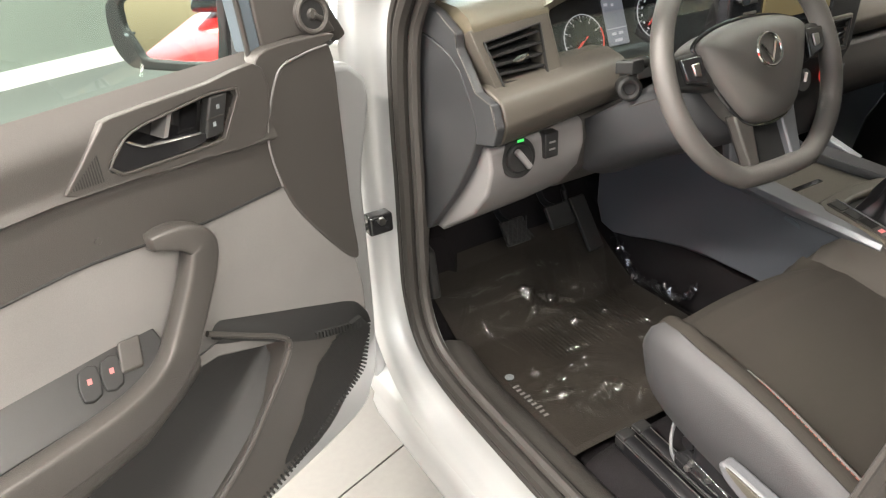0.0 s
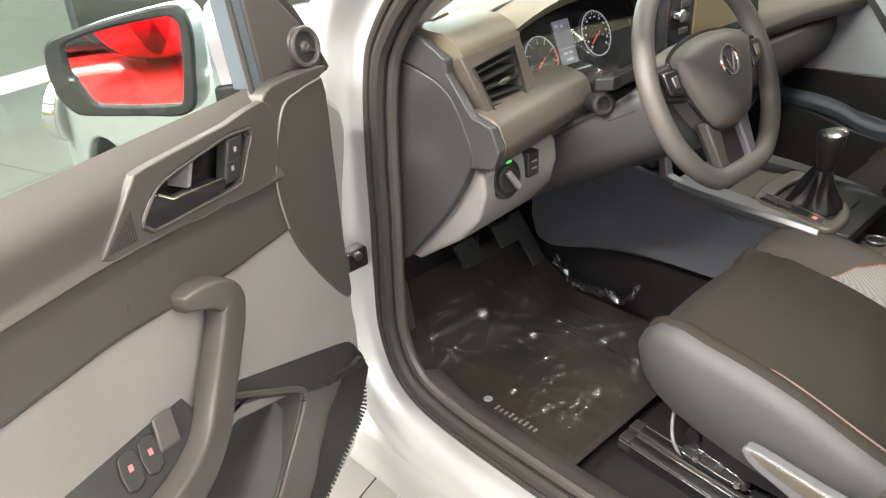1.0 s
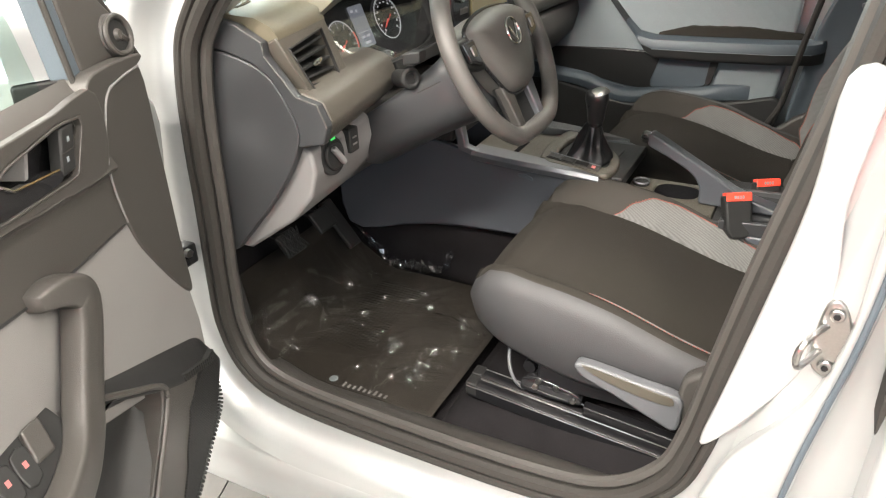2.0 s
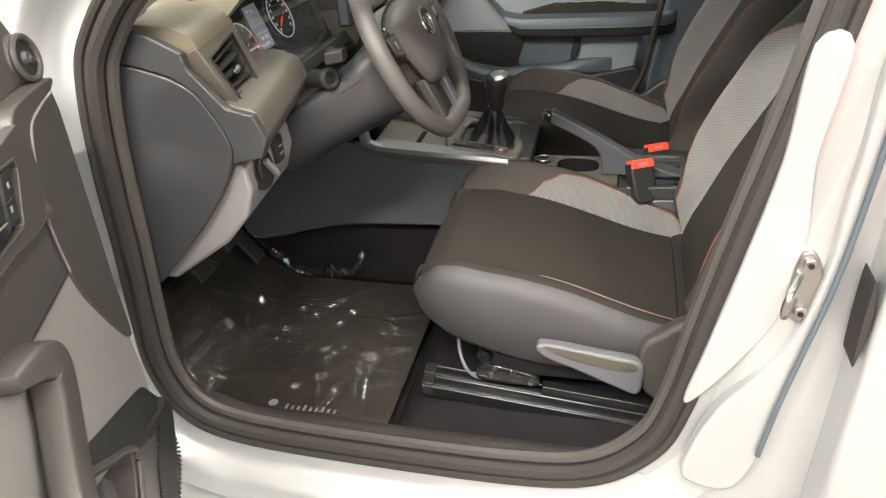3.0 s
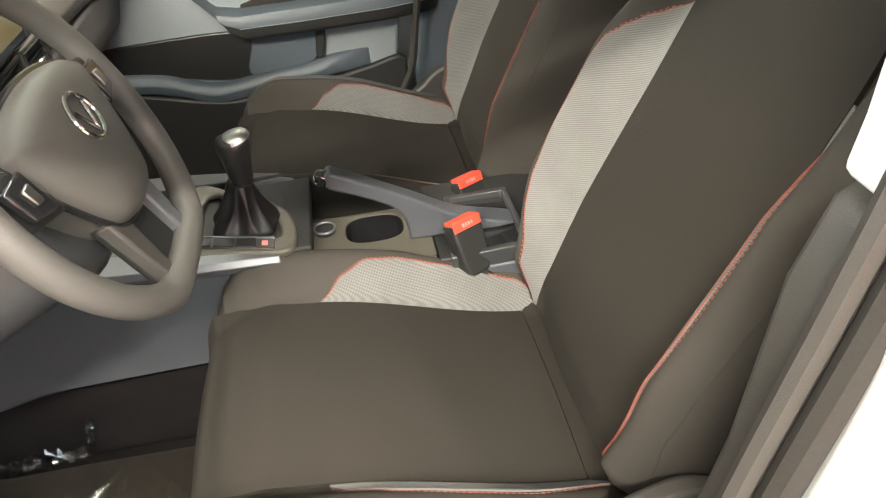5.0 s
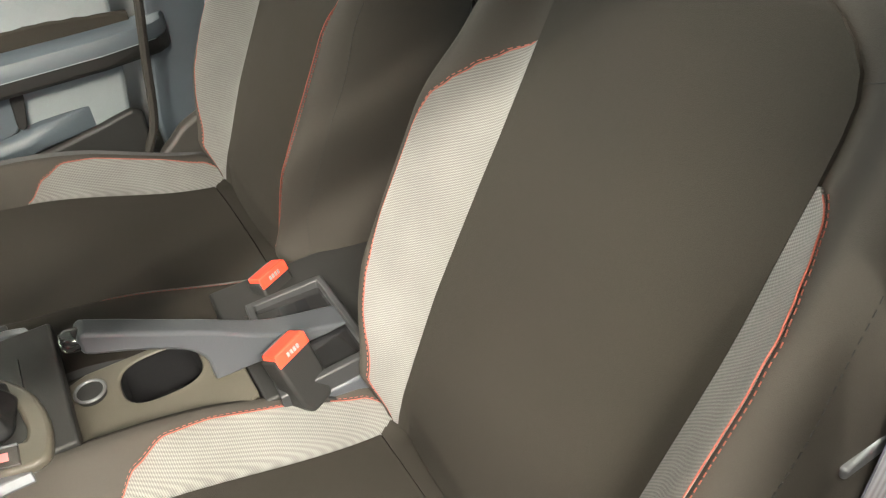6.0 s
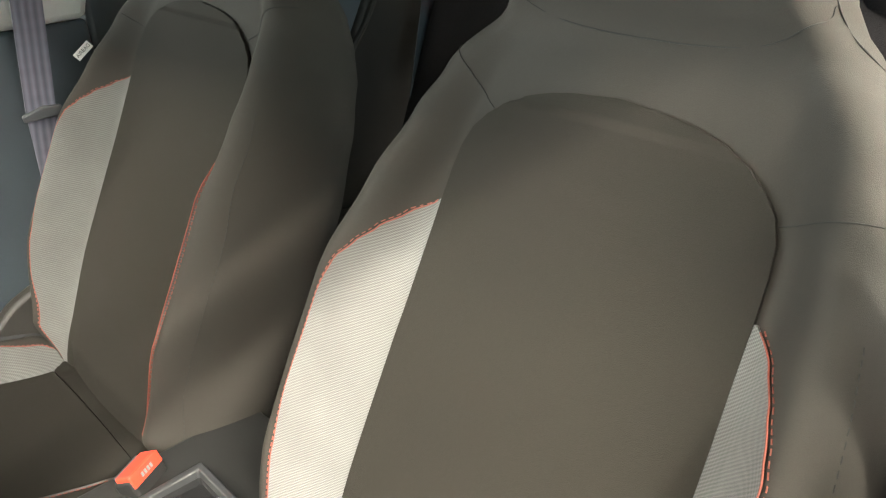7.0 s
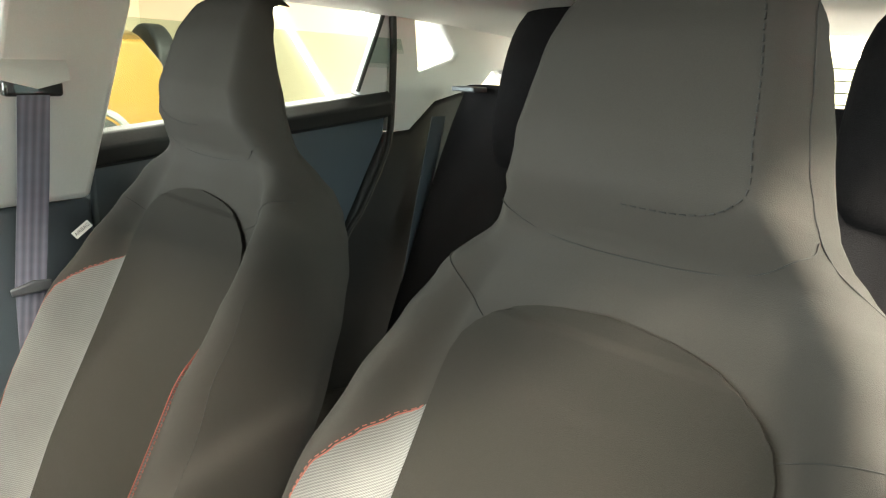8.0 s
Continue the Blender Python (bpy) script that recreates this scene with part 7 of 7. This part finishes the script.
# rear door trim, quarter trim
part("rear_door_trim", prism([(-0.235, 0.36), (-0.24, 1.122), (-0.942, 1.192), (-0.93, 1.09), (-0.86, 0.955), (-0.80, 0.87), (-0.72, 0.70), (-0.70, 0.36)], wx(PX + 0.01), 0, 0.05), P_DOOR, car, "blue-grey rear door trim", bevel=0.01)
part("rear_door_roll", loft([[Vector((PX + 0.012 - d, y, 1.120 - (y + 0.24) * 0.105 + e)) for d, e in ((0, -0.02), (0.022, -0.01), (0.028, 0.02), (0.012, 0.045), (-0.02, 0.05))] for y in span(-0.24, -0.94, 6)]), TRIM_BLACK, car, "black rear door top roll", bevel=0.004)
part("rear_door_pull", box(PX - 0.03, PX + 0.012, -0.72, -0.60, 0.86, 0.93), P_DOOR, car, bevel=0.012)
part("rear_seal", tube(curve([(PX - 0.008, -0.936, 1.46), (PX - 0.006, -0.945, 1.32), (PX - 0.005, -0.941, 1.147), (PX - 0.005, -0.915, 1.066), (PX - 0.006, -0.855, 0.961), (PX - 0.006, -0.796, 0.878), (PX - 0.006, -0.72, 0.66)], 6), 0.0085, 8), RUBBER, car, "black rear door seal")
part("window_post", prism([(-0.847, 1.236), (-0.872, 1.206), (-0.934, 1.210), (-0.941, 1.45), (-0.926, 1.45), (-0.910, 1.389)], wx(PX + 0.002), 0, 0.03), PALE, car, "pale window post", bevel=0.006)
part("post_edge", tube([(PX, -0.843, 1.238), (PX, -0.908, 1.39), (PX, -0.93, 1.45)], 0.005, 6), RUBBER, car)
part("quarter_trim", prism([(-0.942, 1.141), (-1.001, 1.145), (-1.086, 1.213), (-1.17, 1.232), (-1.254, 1.248), (-1.30, 1.29), (-1.40, 1.30), (-1.55, 1.33), (-1.50, 1.47), (-1.068, 1.47), (-1.066, 1.452), (-1.153, 1.333), (-1.141, 1.319), (-1.027, 1.286), (-1.012, 1.40), (-1.006, 1.452), (-1.002, 1.47), (-0.944, 1.47)], wx(PX - 0.012), 0, 0.05), PALE, car, "pale rear quarter trim round a small window", bevel=0.008)
part("quarter_lower", prism([(-0.93, 1.139), (-1.002, 1.142), (-1.087, 1.210), (-1.17, 1.229), (-1.255, 1.245), (-1.55, 1.25), (-1.55, 0.4), (-0.70, 0.4), (-0.72, 0.74), (-0.80, 0.90)], wx(PX - 0.004), 0, 0.05), TRIM_BLACK, car, "black lower quarter trim", bevel=0.01)

# ---------------------------------------------------------------- rear bench
bench = thing("rear_bench", "black cloth rear bench with two head rests", "rear seat")


def pad(name, x0, x1, y0, z0, y1, z1, t, material, label=""):
    rings = []
    d = Vector((0, y1 - y0, z1 - z0))
    n = Vector((0, d.z, -d.y)).normalized()
    for k in span(0, 1, 9):
        c = Vector((0, y0, z0)) + d * k
        b = 1 - 0.25 * abs(2 * k - 1) ** 4
        rings.append([Vector((x0 + (x1 - x0) * (0.5 + 0.5 * math.copysign(abs(math.cos(a)) ** 0.25, math.cos(a)) * (0.97 + 0.03 * b)), 0, 0)) + c + n * (t * b * math.copysign(abs(math.sin(a)) ** 0.5, math.sin(a))) for a in span(0, 2 * math.pi, 33)[:-1]])
    return part(name, loft(rings), material, bench, label, angle=70)


# Backrest and head rests use carpet black: their shade is in the colour.
pad("backrest", -0.64, 0.62, -0.86, 0.52, -1.15, 1.245, 0.07, CARPET, "black cloth rear backrest, darkened for its shade")
pad("cushion", -0.64, 0.64, -0.45, 0.52, -0.88, 0.47, 0.09, CLOTH, "black cloth rear cushion")
for x in (0.31, -0.42):
    rings = []
    for k in span(-1, 1, 15):
        c, f = Vector((x, -1.075 - 0.045 * k, 1.260 + 0.195 * k)), math.sqrt(max(0.0, 1 - abs(k) ** 3.2)) + 0.02
        rings.append([c + Vector((0.138 * f ** 0.6 * math.copysign(abs(math.cos(a)) ** 0.7, math.cos(a)), 0.055 * f * math.sin(a), 0)) for a in span(0, 2 * math.pi, 33)[:-1]])
    part("head_rest", loft(rings), CARPET, bench, "black rear head rest, darkened for its shade", angle=70)
part("seat_latch", box(0.50, 0.57, -1.08, -1.03, 1.246, 1.258), SATIN, bench, "small metal seat latch", bevel=0.003)
part("parcel_shelf", box(-0.62, 0.62, -1.60, -1.14, 1.00, 1.03), TRIM_BLACK, car, "black parcel shelf", bevel=0.008)
rb_ = thing("rear_belt", "dark seat belt beside the rear bench", "seat belt")
part("webbing", loft([[Vector((x, y - 0.024, z)), Vector((x, y + 0.024, z)), Vector((x - 0.002, y + 0.024, z)), Vector((x - 0.002, y - 0.024, z))] for x, y, z in ((0.64, -1.06, 1.18), (0.62, -1.00, 1.0), (0.60, -0.93, 0.75), (0.60, -0.90, 0.5))]), P_DOOR, rb_, "dark grey webbing")

# ---------------------------------------------------------------- other cars in the showroom


def wheel_parts(parent, c, axis, r, w):
    t = part("tyre", disc(Vector(c) - Vector(axis) * w / 2, axis, r, w, 40), TYRE, parent, "black tyre", bevel=0.03)
    part("rim", disc(Vector(c) - Vector(axis) * (w / 2 + 0.006), axis, r * 0.66, w + 0.012, 32), TRIM_BLACK, t, "dark rim", bevel=0.01)
    for k in range(5):
        a = 2 * math.pi * k / 5
        q = Vector(axis).to_track_quat("Z", "Y").to_matrix()
        part("rim_spoke", tube([Vector(c) - Vector(axis) * (w / 2 + 0.012), Vector(c) - Vector(axis) * (w / 2 + 0.010) + q @ Vector((math.cos(a), math.sin(a), 0)) * r * 0.6], 0.028, 8), TRIM, t)


def simple_car(name, label, m, paint, profile, half, belt, wheels, cladding=None):
    """A parked car: body lofted from its side profile, cabin with dark glass, wheels."""
    e = thing(name, label, "car", at=m)
    rings = []
    for k in span(-1, 1, 13):
        f = 1 - 0.10 * abs(k) ** 3
        rings.append([Vector((half * k, y * (1 - 0.03 * abs(k) ** 4), 0.22 + (z - 0.22) * (f if z > 0.5 else 1))) for y, z in profile])
    part("body", loft(rings), paint, e, "painted car body", bevel=0.03)
    cab = [[Vector((half * k * (0.92 - 0.20 * t), y0 + (y1 - y0) * u * (1 - 0.2 * t) + 0.1 * t, belt + 0.50 * t)) for k, u in ((-1, -1), (1, -1), (1, 1), (-1, 1))] for t in (0, 0.5, 1) for y0, y1 in ((0.0, 1.15),)]
    part("cabin", loft(cab), GLOSS, e, "dark glazed cabin", bevel=0.06)
    for y in wheels:
        for sx in (-1, 1):
            wheel_parts(e, (sx * (half - 0.09), y, 0.33), (-sx, 0, 0), 0.33, 0.22)
            if cladding:
                part("arch", tube([(sx * (half + 0.004), y + 0.39 * math.cos(a), 0.33 + 0.39 * math.sin(a)) for a in span(0, math.pi, 17)], 0.035, 8), cladding, e, "grey wheel arch")
    return e


suv = [(2.1, 0.30), (2.15, 0.70), (2.05, 1.15), (1.85, 1.42), (0.5, 1.50), (-1.9, 1.50), (-2.1, 1.25), (-2.12, 0.35), (-1.7, 0.24), (1.7, 0.24)]
oc = simple_car("orange_car", "golden-orange sport utility car with grey wheel arches", Matrix.Translation((7.45, -1.05, 0)) @ Matrix.Rotation(radians(3), 4, "Z"), ORANGE, suv, 0.90, 1.30, (1.30, -1.30), CLADDING)
part("spare_wheel", disc((-0.25, -2.36, 1.20), (0, 1, 0), 0.36, 0.22, 36), TRIM_BLACK, oc, "dark covered spare wheel", bevel=0.04)
sport = [(2.2, 0.25), (2.25, 0.45), (1.9, 0.66), (0.9, 0.82), (-1.6, 0.90), (-2.1, 0.85), (-2.2, 0.40), (-1.9, 0.20), (1.9, 0.18)]
simple_car("red_car", "red sports car with a big red bow on its bonnet", Matrix.Translation((-5.35, -1.05, 0)) @ Matrix.Rotation(radians(-58), 4, "Z"), RED_PAINT, sport, 0.95, 0.80, (1.25, -1.25))
bow = thing("gift_bow", "large shiny red ribbon bow on the red car's bonnet", "bow")
BW = Vector((-4.15, -0.25, 0.76))
for k in range(7):
    a = 2 * math.pi * k / 7
    d = Vector((math.cos(a), math.sin(a), 0.35))
    lp = curve([BW, BW + d * 0.20 + Vector((0, 0, 0.16)), BW + d * 0.42 + Vector((0, 0, 0.10)), BW + d * 0.26 - Vector((0, 0, 0.02)), BW], 6)
    s = Vector((-math.sin(a), math.cos(a), 0)) * 0.09
    bm = loft([[p - s, p + s] for p in lp], False, False)
    bmesh.ops.solidify(bm, geom=bm.faces[:], thickness=0.004)
    part("ribbon_loop", bm, RED_SATIN, bow, "red ribbon loop")

# ---------------------------------------------------------------- floor tiles
tile_me = None
for i in range(-7, 9):
    for j in range(-8, 7):
        x, y = 0.9 * i + 0.2, 0.9 * j - 0.1
        if not (-8.0 < x - 0.45 and x + 0.45 < 8.6 and -7.7 < y - 0.45 and y + 0.45 < 5.75):
            continue
        if tile_me is None:
            b = box(-0.4475, 0.4475, -0.4475, 0.4475, -0.006, 0.0)
            tile_me = bpy.data.meshes.new("tile")
            b.to_mesh(tile_me)
            b.free()
            tile_me.materials.append(TILE)
        t = new("tile", tile_me)
        t.matrix_world = SHOW @ Matrix.Translation((x, y, 0))
        t.parent = floor
        t.matrix_parent_inverse = floor.matrix_world.inverted()
